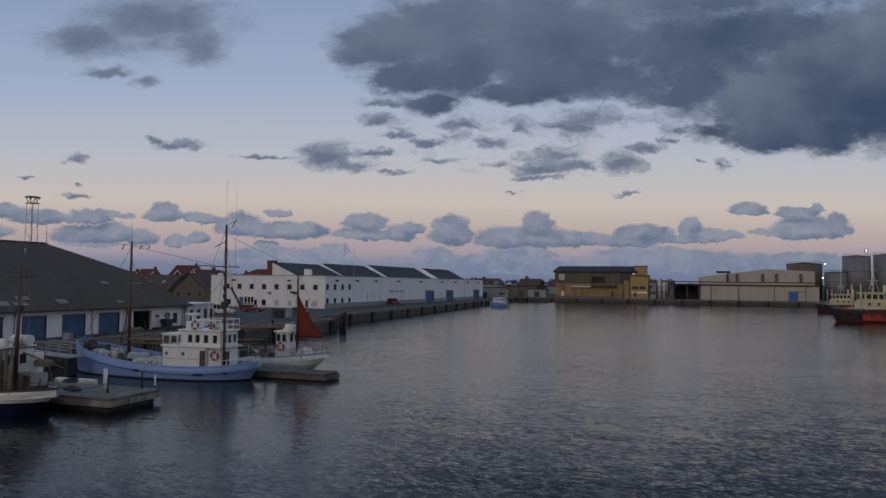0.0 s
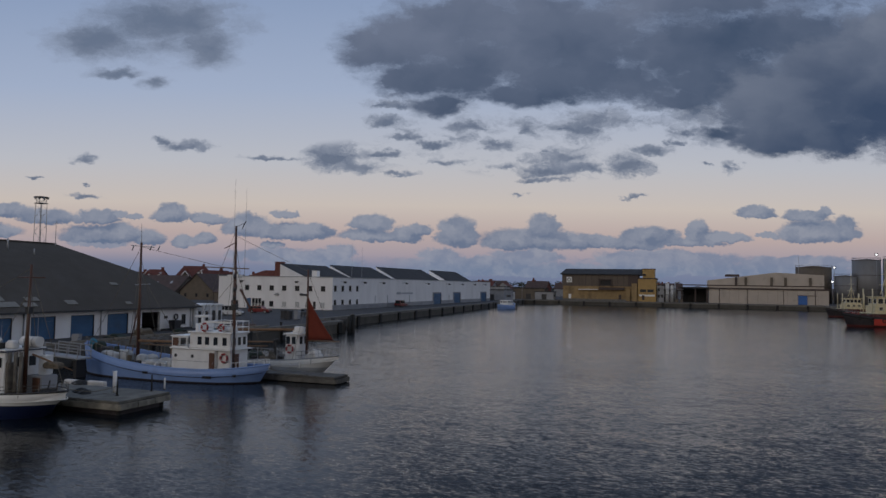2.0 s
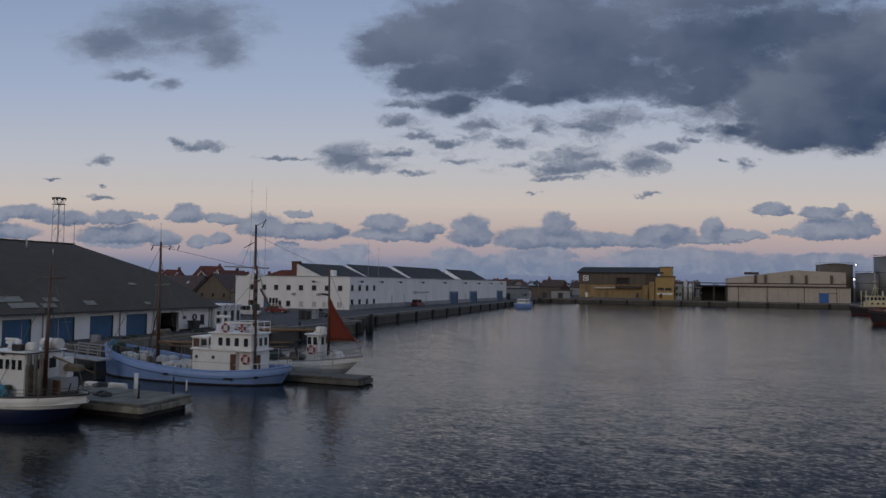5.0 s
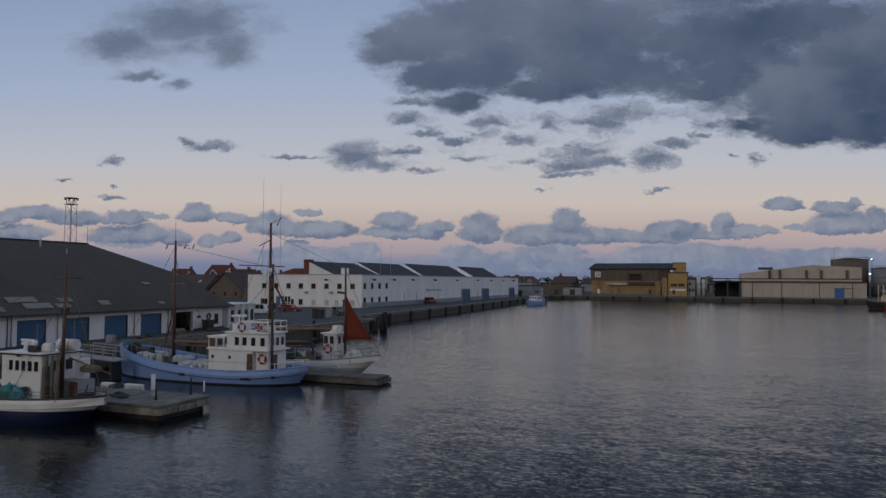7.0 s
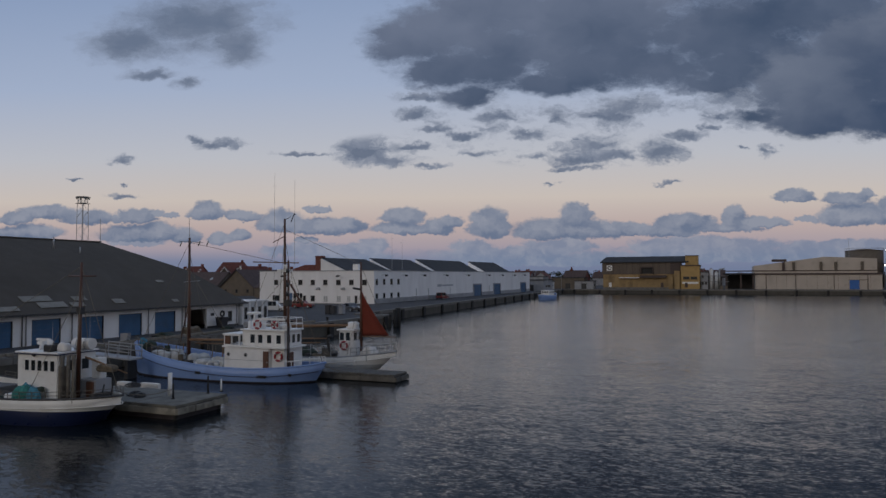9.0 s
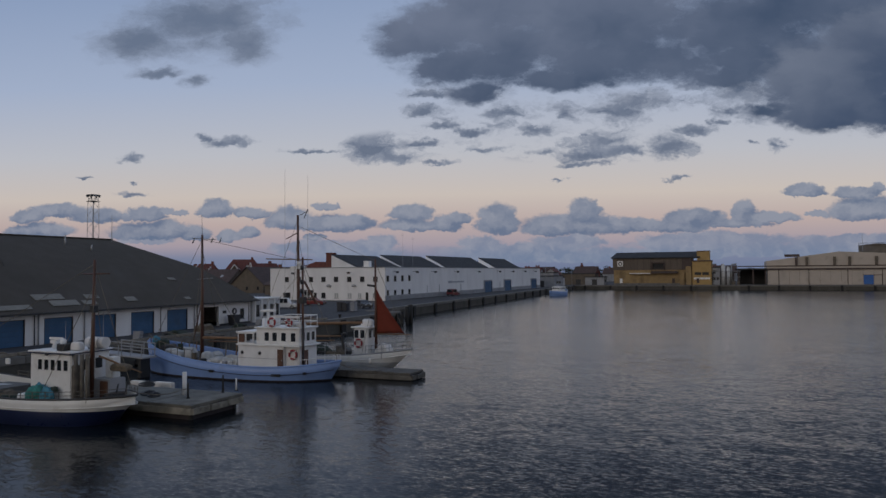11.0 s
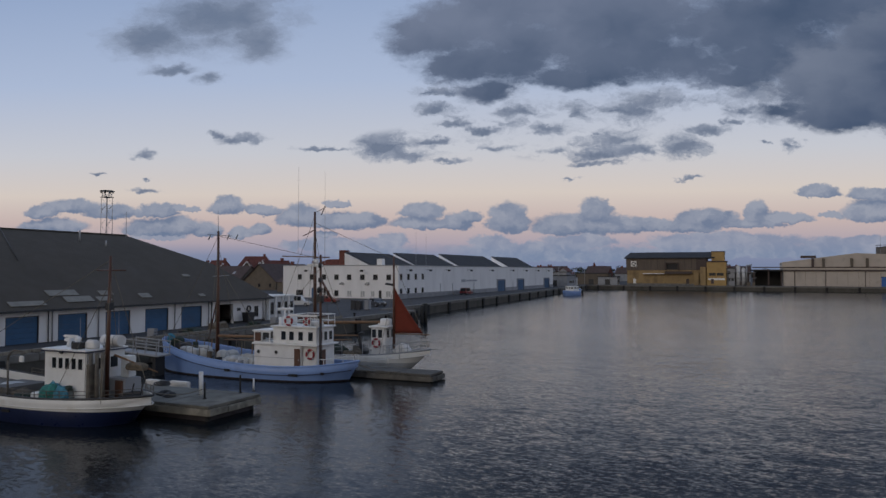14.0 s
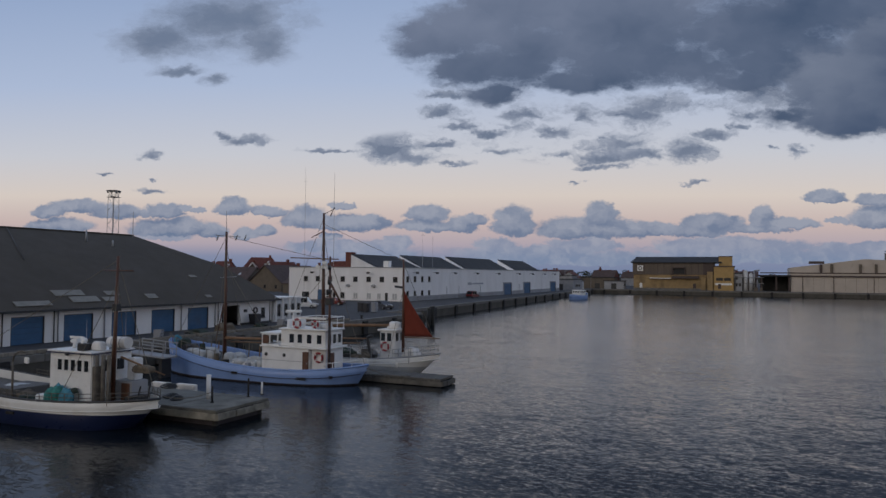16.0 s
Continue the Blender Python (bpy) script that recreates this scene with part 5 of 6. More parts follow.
pbox("pane", "teak", scr, hx(-41.74), hx(-41.2), -1.43, -1.41, 2.86, 3.5)
pbox("screen_roof", "white_paint", bb, hx(-41.95), hx(-40.2), -1.5, 1.5, 3.62, 3.72, bevel=0.02)
# top of the wheelhouse: rails, funnel, searchlight platform
rt = new("top_railing")
rt.parent = bb
for x in (-38.6, -37.95, -37.3, -36.65, -36.05):
    for y in (-1.25, 1.25):
        prod("post", "white_paint", rt, (hx(x), y, 4.1), (hx(x), y, 5.0), 0.03, n=6)
for z in (4.5, 4.98):
    for y in (-1.25, 1.25):
        prod("rail", "white_paint", rt, (hx(-38.6), y, z), (hx(-36.05), y, z), 0.035, n=6)
    for x in (-38.6, -36.05):
        prod("rail", "white_paint", rt, (hx(x), -1.25, z), (hx(x), 1.25, z), 0.035, n=6)
pbox("top_board", "white_paint", bb, hx(-38.7), hx(-36.0), -1.32, -1.27, 4.86, 5.02)
prod("funnel", "white_paint", bb, (hx(-39.55), -1.0, 2.74), (hx(-39.55), -1.0, 4.75), 0.2, 0.17, 16)
pbox("upper_steering_box", "white_paint", bb, hx(-40.0), hx(-39.1), -0.4, 0.6, 4.1, 4.75, bevel=0.06)
prod("radar_bar", "white_paint", bb, (hx(-40.6), 0, 5.3), (hx(-39.2), 0, 5.35), 0.12, n=10)
prod("radar_foot", "white_paint", bb, (hx(-39.9), 0, 4.1), (hx(-39.9), 0, 5.3), 0.08)
lump("covered_gear", bb, (hx(-37.2), 0.1, 4.1), (0.6, 0.5, 0.25), "tarp", 2)
lump("covered_gear", bb, (hx(-36.5), -0.3, 4.1), (0.3, 0.4, 0.3), "ring_white", 8)
lifebuoy(bb, (hx(-38.55), -1.4, 4.5), R=0.31)
lifebuoy(bb, (hx(-36.9), -1.4, 4.5), R=0.24)
lifebuoy(bb, (hx(-36.65), -1.27, 2.0), R=0.33)
# masts and booms
prod("foremast", "mast_wood", bb, (hx(-46.7), 0, 0.8), (hx(-46.75), 0, 11.7), 0.17, 0.09, 12)
prod("crosstree", "galv", bb, (hx(-47.9), 0, 11.45), (hx(-45.3), 0, 11.25), 0.03)
prod("crosstree", "galv", bb, (hx(-47.3), 0, 7.9), (hx(-45.6), 0, 8.0), 0.025)
for x in (-47.8, -45.8, -44.9):
    prod("aerial", "galv", bb, (hx(x), 0, 11.0), (hx(x) + 0.2, 0, 11.4), 0.05)
prod("topmast_rod", "galv", bb, (hx(-46.75), 0, 11.6), (hx(-46.8), 0, 13.4), 0.03, 0.015, 6)
prod("boom", "boom_wood", bb, (hx(-46.6), 0, 2.95), (hx(-42.0), -0.1, 3.05), 0.13, 0.1, 10)
prod("boom", "boom_wood", bb, (hx(-46.5), 0.5, 2.6), (hx(-42.0), 0.5, 2.7), 0.06, 0.05, 8)
prod("derrick", "mast_wood", bb, (hx(-46.8), 0.3, 7.0), (hx(-48.2), 0.6, 2.6), 0.06, 0.05, 8)
prod("aftmast", "mast_wood", bb, (hx(-35.75), -1.2, 0.8), (hx(-35.85), -1.1, 9.6), 0.12, 0.08, 10)
prod("mast_foot", "frame_black", bb, (hx(-35.5), -1.5, 0.9), (hx(-35.78), -1.22, 4.4), 0.06, n=8)
for z in (6.8, 7.5, 8.6):
    prod("masthead_lamp", "frame_black", bb, (hx(-35.82), -1.25, z), (hx(-35.82), -1.25, z + 0.35), 0.12, n=10)
pbox("mast_gear", "frame_black", bb, hx(-36.1), hx(-35.6), -1.35, -0.9, 6.0, 6.5, bevel=0.04)
stays(bb, [((hx(-46.75), 0, 11.3), (hx(-52.2), 0, 2.3)), ((hx(-46.75), 0, 11.3), (hx(-35.85), -1.1, 9.3)), ((hx(-46.75), 0, 10.5), (hx(-46.0), -2.0, 1.3)), ((hx(-46.75), 0, 10.5), (hx(-45.2), -2.0, 1.3)),
           ((hx(-46.75), 0, 10.5), (hx(-46.0), 2.0, 1.3)), ((hx(-35.85), -1.1, 9.4), (hx(-33.4), 0, 1.6)), ((hx(-35.85), -1.1, 8.6), (hx(-39.9), 0, 5.2)), ((hx(-46.75), 0, 9.0), (hx(-42.2), -0.1, 3.1))])
H.rails(-0.92, -0.25, 8, 0.75, "rope", (1.0,), r=0.025)
H.rails(0.72, 0.97, 4, 0.45, "white_paint", (1.0,), r=0.03)
for k, (x, y, sx, sy, sz) in enumerate(((-49.4, -0.6, 0.8, 0.5, 0.45), (-48.3, -0.9, 0.7, 0.5, 0.5), (-47.4, -0.5, 0.6, 0.7, 0.7), (-47.0, -1.1, 0.45, 0.4, 0.85), (-45.6, -0.6, 0.5, 0.6, 0.75), (-44.3, -0.8, 0.9, 0.6, 0.55),
                                       (-43.2, -0.9, 0.75, 0.5, 0.5), (-42.4, -0.8, 0.4, 0.4, 0.6), (-48.8, 0.6, 0.9, 0.6, 0.5), (-46.0, 0.8, 0.9, 0.6, 0.55), (-44.0, 0.7, 0.9, 0.7, 0.6))):
    lump("covered_gear", bb, (hx(x), y, H.sheer(hx(x) / 9.8) - 0.45), (sx * 0.8, sy * 0.85, sz * 0.72), "tarp", k + 11, "pale tarpaulin over deck gear" if k == 0 else "")
for k, (x, y, w, h, mt) in enumerate(((-50.2, -0.5, 0.5, 0.5, "frame_black"), (-48.9, -0.2, 0.35, 0.9, "net_dark"), (-45.3, -1.5, 0.45, 0.4, "frame_black"), (-42.9, -1.7, 0.35, 0.5, "plinth"), (-46.3, -1.4, 0.3, 0.7, "net_brown"))):
    zd = H.sheer(hx(x) / 9.8) - 0.45
    pbox("deck_crate", mt, bb, hx(x) - w / 2, hx(x) + w / 2, y - w / 2, y + w / 2, zd, zd + h, bevel=0.03)
pbox("hatch", "white_paint", bb, hx(-45.6), hx(-42.6), -1.3, 1.2, 0.7, 1.25, bevel=0.05)
lump("piled_net", bb, (hx(-51.0), 0, 1.8), (0.5, 0.5, 0.6), "net_dark", 30)
lump("piled_net", bb, (hx(-51.7), -0.1, 1.9), (0.3, 0.35, 0.65), "net_blue", 31)
prod("windlass", "frame_black", bb, (hx(-50.4), -0.7, 2.0), (hx(-50.4), 0.7, 2.0), 0.28, n=14)
for k, x in enumerate((-49.9, -49.0, -48.2, -45.0, -43.9, -42.9)):
    prod("gear_post", "rope" if k % 2 else "boom_wood", bb, (hx(x), 0.9, 1.0), (hx(x) + 0.1, 0.9, 2.5), 0.05, n=6)
for x in (-51.3, -50.9):
    p = H.at(hx(x) / 9.8, -1, 0.55, 0.0)
    pbox("bow_mark", "white_paint", bb, p.x - 0.07, p.x + 0.07, p.y - 0.02, p.y + 0.1, p.z - 0.16, p.z + 0.16)

# -- grey cutter with the red sail --
GX, GY = -39.4, 61.4
gb = thing("sailing_boat", GX, GY, 0, "pale grey wooden cutter with a dark red mizzen sail", "boat")
gx = lambda x: x - GX
G = Hull(gb, 17.2, 3.7, 2.0, 1.05, 1.72, 0.0, 0.55, ("boat_white", "boat_grey"), full=2.2, cap="plinth", bulwark=0.4, rake=(0.93, 0.72))
G.strake("rubbing_strake", "white_paint", 0.45, 0.04)
pbox("wheelhouse", "white_paint", gb, gx(-36.15), gx(-34.75), -0.85, 0.85, 0.7, 3.45, "white wheelhouse", 0.06)
pbox("wheelhouse_roof", "white_paint", gb, gx(-36.35), gx(-34.5), -1.0, 1.0, 3.45, 3.6, bevel=0.04)
panes(gb, [(gx(x), -0.85, 2.95) for x in (-35.85, -35.25)], 0.42, 0.7, "y")
panes(gb, [(gx(-34.75), y, 2.95) for y in (-0.4, 0.4)], 0.5, 0.7, "x")
lifebuoy(gb, (gx(-35.6), -0.98, 2.15), R=0.34)
lump("covered_gear", gb, (gx(-35.3), 0.2, 3.6), (0.55, 0.5, 0.4), "ring_white", 41)
lump("covered_gear", gb, (gx(-33.6), 0.1, 0.9), (0.75, 0.6, 0.75), "ring_white", 42, "white covered dinghy")
prod("mizzen_mast", "mast_wood", gb, (gx(-34.35), 0, 0.7), (gx(-34.4), 0, 9.6), 0.14, 0.08, 10)
prod("main_mast", "mast_wood", gb, (gx(-42.5), 0, 0.6), (gx(-42.6), 0, 13.8), 0.2, 0.1, 12)
pbox("mast_platform", "white_paint", gb, gx(-43.2), gx(-41.9), -0.4, 0.4, 8.75, 9.0, bevel=0.04)
prod("spreader", "boom_wood", gb, (gx(-46.2), 0, 9.75), (gx(-41.0), 0, 9.6), 0.05)
prod("radar_drum", "white_paint", gb, (gx(-42.3), -0.2, 9.0), (gx(-42.3), -0.2, 9.45), 0.25, n=14)
prod("gaff", "mast_wood", gb, (gx(-42.5), 0, 12.2), (gx(-43.9), 0, 12.6 - 1.0), 0.05, 0.04)
prod("wind_vane", "frame_black", gb, (gx(-41.9), 0, 13.5), (gx(-41.5), 0, 14.3), 0.04)
prod("wind_vane", "frame_black", gb, (gx(-42.6), 0, 13.7), (gx(-41.4), 0, 14.2), 0.025)
prod("whip_aerial", "galv", gb, (gx(-41.7), 0.3, 9), (gx(-41.7), 0.3, 17.5), 0.022, 0.01, 5)
prod("derrick", "mast_wood", gb, (gx(-41.9), 0, 7.6), (gx(-40.6), 0, 5.6), 0.11, 0.1, 8)
prod("main_boom", "boom_wood", gb, (gx(-42.3), 0, 3.65), (gx(-35.6), -0.1, 3.9), 0.16, 0.12, 10)
prod("spare_spar", "boom_wood", gb, (gx(-41.9), -0.6, 2.55), (gx(-37.6), -0.6, 2.7), 0.08, 0.06, 8)
prod("spare_spar", "boom_wood", gb, (gx(-42.4), -0.9, 2.1), (gx(-38.2), -0.7, 2.3), 0.06, 0.05, 8)
# sail, laced to mast and boom, a little bellied
bm = bmesh.new()
n = 14
grid = {}
for i in range(n + 1):
    f = i / n
    lx, rx = -34.28, -34.28 + (-31.55 + 34.28) * (1 - f) ** 1.12
    for j in range(n + 1):
        g = j / n
        x = lx + (rx - lx) * g
        y = 0.22 * math.sin(math.pi * g) * (1 - f) + 0.03 * math.sin(9 * g + 5 * f)
        grid[i, j] = bm.verts.new((gx(x), y, 2.98 + 3.9 * f + 0.05 * g * (1 - f)))
for i in range(n):
    for j in range(n):
        try:
            fc = bm.faces.new((grid[i, j], grid[i, j + 1], grid[i + 1, j + 1], grid[i + 1, j]))
            fc.smooth = True
        except ValueError:
            pass
sl = part("mizzen_sail", bm, "sail", gb, "dark red canvas sail")
so = sl.modifiers.new("cloth", "SOLIDIFY")
so.thickness = 0.02
prod("mizzen_boom", "boom_wood", gb, (gx(-34.3), 0, 2.92), (gx(-30.9), 0, 2.95), 0.05, 0.04)
G.rails(0.55, 0.97, 7, 0.72, "galv", (0.5, 1.0))
G.rails(-0.7, 0.1, 7, 0.7, "galv", (1.0,))
bm = bmesh.new()
pts = [Vector((gx(-37.2) - 0.35 * math.sin(a * 1.4), -0.5, 0.9 + a * 1.9)) for a in (k / 10 for k in range(11))]
pts += [pts[-1] + Vector((0.25 * k, 0, 0.12 * (1 - (k - 1) ** 2 / 3))) for k in (1, 2)]
tube(bm, pts, 0.13, 8)
part("net_davit", bm, "frame_black", gb, "dark curved davit")
for k, (x, y, s, m) in enumerate(((-41.0, -0.6, 0.8, "net_dark"), (-39.8, -0.5, 0.9, "net_dark"), (-38.6, -0.7, 0.6, "net_brown"), (-37.4, -0.8, 0.6, "net_brown"), (-40.4, 0.6, 0.8, "net_dark"))):
    lump("piled_net", gb, (gx(x), y, 0.65), (s, s * 0.6, s * 0.75), m, 50 + k, rough=0.3)
for k, x in enumerate((-40.2, -38.9, -36.8, -33.2)):
    prod("gear_post", "galv", gb, (gx(x), -1.2, 0.9), (gx(x), -1.2, 2.2), 0.04, n=6)
for k, (x, y, w, h, mt) in enumerate(((-42.6, -1.0, 0.6, 0.9, "frame_black"), (-41.4, -1.2, 0.5, 0.6, "net_brown"), (-39.2, -1.1, 0.6, 0.7, "frame_black"), (-38.0, 0.2, 0.8, 1.1, "deck"), (-36.6, -1.0, 0.35, 0.8, "frame_black"))):
    pbox("deck_crate", mt, gb, gx(x) - w / 2, gx(x) + w / 2, y - w / 2, y + w / 2, 0.65, 0.65 + h, bevel=0.03)
prod("winch_drum", "pipe_rust", gb, (gx(-37.6), -0.9, 1.2), (gx(-37.6), 0.7, 1.2), 0.4, n=16)
for x in (-37.2, -34.2):
    p = G.at(gx(x) / 8.6, -1, 0.5, 0.08)
    lump("boat_fender", gb, p - Vector((0, 0, 0.3)), (0.13, 0.13, 0.28), "ring_white", int(x), rough=0.05)
stays(gb, [((gx(-42.6), 0, 13.4), (gx(-47.6), 0, 1.9)), ((gx(-42.6), 0, 12.8), (gx(-34.4), 0, 9.4)), ((gx(-42.6), 0, 12.2), (gx(-41.6), -1.7, 1.2)), ((gx(-42.6), 0, 12.2), (gx(-42.4), -1.8, 1.2)), ((gx(-42.6), 0, 12.2), (gx(-41.6), 1.7, 1.2)),
           ((gx(-34.4), 0, 9.3), (gx(-31.0), 0, 1.9)), ((gx(-34.4), 0, 7.0), (gx(-35.0), -1.5, 1.2)), ((gx(-34.4), 0, 7.0), (gx(-33.6), 1.4, 1.2))])
prod("yard_lamp", "frame_black", gb, (gx(-35.2), 0, 7.25), (gx(-34.4), 0, 7.15), 0.1)

# -- white and navy cutter --
FX, FY = -44.4, 35.3
fb = thing("fishing_boat", FX, FY, 0, "white and navy fishing cutter with a boxy white wheelhouse", "boat")
fx = lambda x: x - FX
W = Hull(fb, 18.2, 5.2, 2.5, 1.44, 1.66, 0.25, 0.82, ("boat_white", "navy"), full=2.5, cap="frame_black", bulwark=0.5, rake=(0.95, 0.74), tuck=0.85)
W.strake("rubbing_strake", "boat_white", 0.5, 0.03)
pbox("wheelhouse", "white_paint", fb, fx(-42.05), fx(-38.8), -1.35, 1.3, 0.7, 3.98, "white wheelhouse", 0.05)
pbox("wheelhouse_roof", "white_paint", fb, fx(-42.17), fx(-38.68), -1.47, 1.42, 3.96, 4.05, bevel=0.03)
pbox("roof_edge", "navy", fb, fx(-42.18), fx(-38.67), -1.49, 1.44, 3.9, 3.96)
panes(fb, [(fx(x), -1.36, 3.27) for x in (-41.22, -40.71, -40.2, -39.69, -39.18)], 0.33, 0.58, "y")
panes(fb, [(fx(-38.8), y, 3.25) for y in (-0.3, 0.5)], 0.5, 0.6, "x")
pbox("companion_house", "plinth", fb, fx(-38.8), fx(-37.4), 0.0, 1.2, 0.7, 2.4, "grey companion house", 0.05)
pbox("vent_box", "white_paint", fb, fx(-38.3), fx(-37.7), 0.5, 1.1, 2.4, 3.6, bevel=0.05)
pbox("companion_door", "teak", fb, fx(-38.05), fx(-37.5), -0.09, 0.02, 0.8, 2.3, "brown wooden door", 0.02)
for k, x in enumerate((-38.6, -38.3, -38.05)):
    prod("exhaust_pipe", "pipe_rust", fb, (fx(x), -1.2 + k * 0.15, 0.8), (fx(x), -1.2 + k * 0.15, 3.9), 0.11, n=10)
pbox("locker", "pipe_rust", fb, fx(-38.79), fx(-38.5), -1.35, -0.95, 0.7, 3.3, bevel=0.04)
pbox("mast_winch", "frame_black", fb, fx(-37.3), fx(-36.7), -0.6, 0.6, 0.8, 1.7, bevel=0.08)
prod("mast", "mast_wood", fb, (fx(-38.45), -0.3, 0.8), (fx(-38.25), -0.3, 9.2), 0.14, 0.08, 10)
prod("crosstree", "mast_wood", fb, (fx(-39.3), -0.3, 8.4), (fx(-37.1), -0.3, 8.4), 0.04)
pbox("mast_band", "frame_black", fb, fx(-38.45), fx(-38.15), -0.46, -0.14, 6.2, 6.6)
RT = 4.07
rd = new("radar")
rd.parent = fb
prod("foot", "white_paint", rd, (fx(-41.45), -0.3, RT), (fx(-41.35), -0.3, RT + 0.4), 0.13, 0.1, 12)
pbox("gearbox", "white_paint", rd, fx(-41.62), fx(-41.1), -0.5, -0.1, RT + 0.28, RT + 0.48, bevel=0.05)
pbox("scanner", "white_paint", rd, fx(-41.85), fx(-40.7), -0.38, -0.22, RT + 0.5, RT + 0.64, bevel=0.05)
dm = new("satellite_dome")
dm.parent = fb
prod("foot", "white_paint", dm, (fx(-40.45), -0.5, RT), (fx(-40.45), -0.5, RT + 0.3), 0.05)
bm = bmesh.new()
bmesh.ops.create_uvsphere(bm, u_segments=18, v_segments=12, radius=0.19, matrix=Matrix.Translation((fx(-40.45), -0.5, RT + 0.42)))
part("dome", bm, "white_paint", dm, smooth=True)
prod("base", "white_paint", dm, (fx(-40.45), -0.5, RT + 0.22), (fx(-40.45), -0.5, RT + 0.32), 0.12, 0.17, 14)
pbox("roof_box", "frame_black", fb, fx(-40.0), fx(-39.5), -1.3, -0.8, RT, RT + 0.36)
rf = new("life_raft")
rf.parent = fb
prod("canister", "ring_white", rf, (fx(-39.35), 0.3, RT + 0.36), (fx(-38.0), 0.3, RT + 0.38), 0.32, n=20, label="white life raft canister")
for x in (-39.0, -38.4):
    prod("band", "plinth", rf, (fx(x), 0.3, RT + 0.365), (fx(x) + 0.06, 0.3, RT + 0.365), 0.33, n=20)
    pbox("cradle", "galv", rf, fx(x) - 0.05, fx(x) + 0.1, -0.05, 0.65, RT, RT + 0.12)
lump("folded_cover", fb, (fx(-39.2), -0.6, RT), (0.35, 0.3, 0.32), "ring_white", 63, "white folded cover", 0.15)
prod("roof_lamp", "frame_black", fb, (fx(-40.5), -1.6, 3.9), (fx(-40.5), -1.45, 3.85), 0.08)
for k, (x, h) in enumerate(((-42.0, 1.5), (-38.9, 2.2))):
    prod("whip_aerial", "galv", fb, (fx(x), 0.9, RT), (fx(x), 0.9, RT + h), 0.018, 0.008, 5)
for k, (x, y, w, h, mt) in enumerate(((-41.25, -1.85, 0.36, 0.74, "net_green"), (-40.65, -1.9, 0.34, 0.80, "net_green"), (-40.0, -1.85, 0.38, 0.78, "net_blue"), (-40.9, -1.62, 0.42, 0.84, "net_blue"))):
    lump("net_bag", fb, (fx(x), y, 0.95), (w, 0.28, h), mt, 64 + k, "teal net in a sack" if k == 0 else "", 0.2)
lump("piled_net", fb, (fx(-40.9), -1.6, 1.85), (0.3, 0.2, 0.16), "net_dark", 67)
lump("piled_net", fb, (fx(-39.85), -1.6, 1.85), (0.3, 0.2, 0.16), "net_dark", 68)
pbox("deck_chest", "white_paint", fb, fx(-43.4), fx(-42.4), -1.2, 0.4, 0.7, 1.45, bevel=0.06)
for k, (x, y, s) in enumerate(((-44.2, -1.0, 0.5), (-45.2, -0.6, 0.6), (-46.5, 0, 0.8), (-47.6, -0.5, 0.7), (-43.6, -1.6, 0.35))):
    lump("piled_net", fb, (fx(x), y, 0.72), (s, s, s * 0.8), ("net_dark", "net_brown", "tarp")[k % 3], 70 + k)
pbox("hatch", "deck", fb, fx(-47.5), fx(-45.0), -1.3, 1.3, 0.7, 1.6, bevel=0.05)
W.rails(-0.4, 0.96, 15, 0.42, "pipe_rust", (0.5, 1.0), r=0.02)
gal = new("gallows")
gal.parent = fb
prod("post", "pipe_rust", gal, (fx(-44.3), -1.9, 0.8), (fx(-44.3), -1.9, 3.3), 0.06)
bm = bmesh.new()
pts = [Vector((fx(-44.3) + 0.7 - 0.7 * math.cos(a), -1.9, 3.3 + 0.6 * math.sin(a))) for a in (k * 2.0 / 8 for k in range(9))]
tube(bm, pts, 0.055, 7)
part("arch", bm, "pipe_rust", gal)
pbox("block", "white_paint", gal, fx(-43.35), fx(-43.0), -1.96, -1.84, 3.25, 3.6, bevel=0.04)
pbox("scupper", "rubber", fb, fx(-43.8), fx(-43.2), W.at(fx(-43.5) / 9.1, -1, 0.62).y - 0.03, W.at(fx(-43.5) / 9.1, -1, 0.62).y + 0.1, 0.58, 0.72)
# added brown lump, standing in for a dark brown thing far behind the boat
lump("furled_net", fb, (fx(-37.1), 0.5, 2.85), (0.75, 0.25, 0.28), "net_brown", 80, "brown lump standing in for a farther dark thing", 0.2)
prod("net_spar", "boom_wood", fb, (fx(-38.2), 0.0, 3.7), (fx(-35.9), 0.9, 2.75), 0.06, 0.04)
stays(fb, [((fx(-38.2), -0.3, 9.0), (fx(-53.0), 0, 2.2)), ((fx(-38.2), -0.3, 8.8), (fx(-35.6), 0, 1.8)), ((fx(-38.2), -0.3, 7.8), (fx(-40.4), -2.2, 1.3)), ((fx(-38.2), -0.3, 7.8), (fx(-37.0), -1.9, 1.4)), ((fx(-38.2), -0.3, 7.8), (fx(-40.0), 2.2, 1.3))])
for k, (x, h) in enumerate(((-36.6, 0.8), (-35.9, 1.0))):
    prod("gear_post", "frame_black", fb, (fx(x) - 0.4, 0.0, 1.2), (fx(x) - 0.1, 0.0, 1.4 + h), 0.04, n=6)


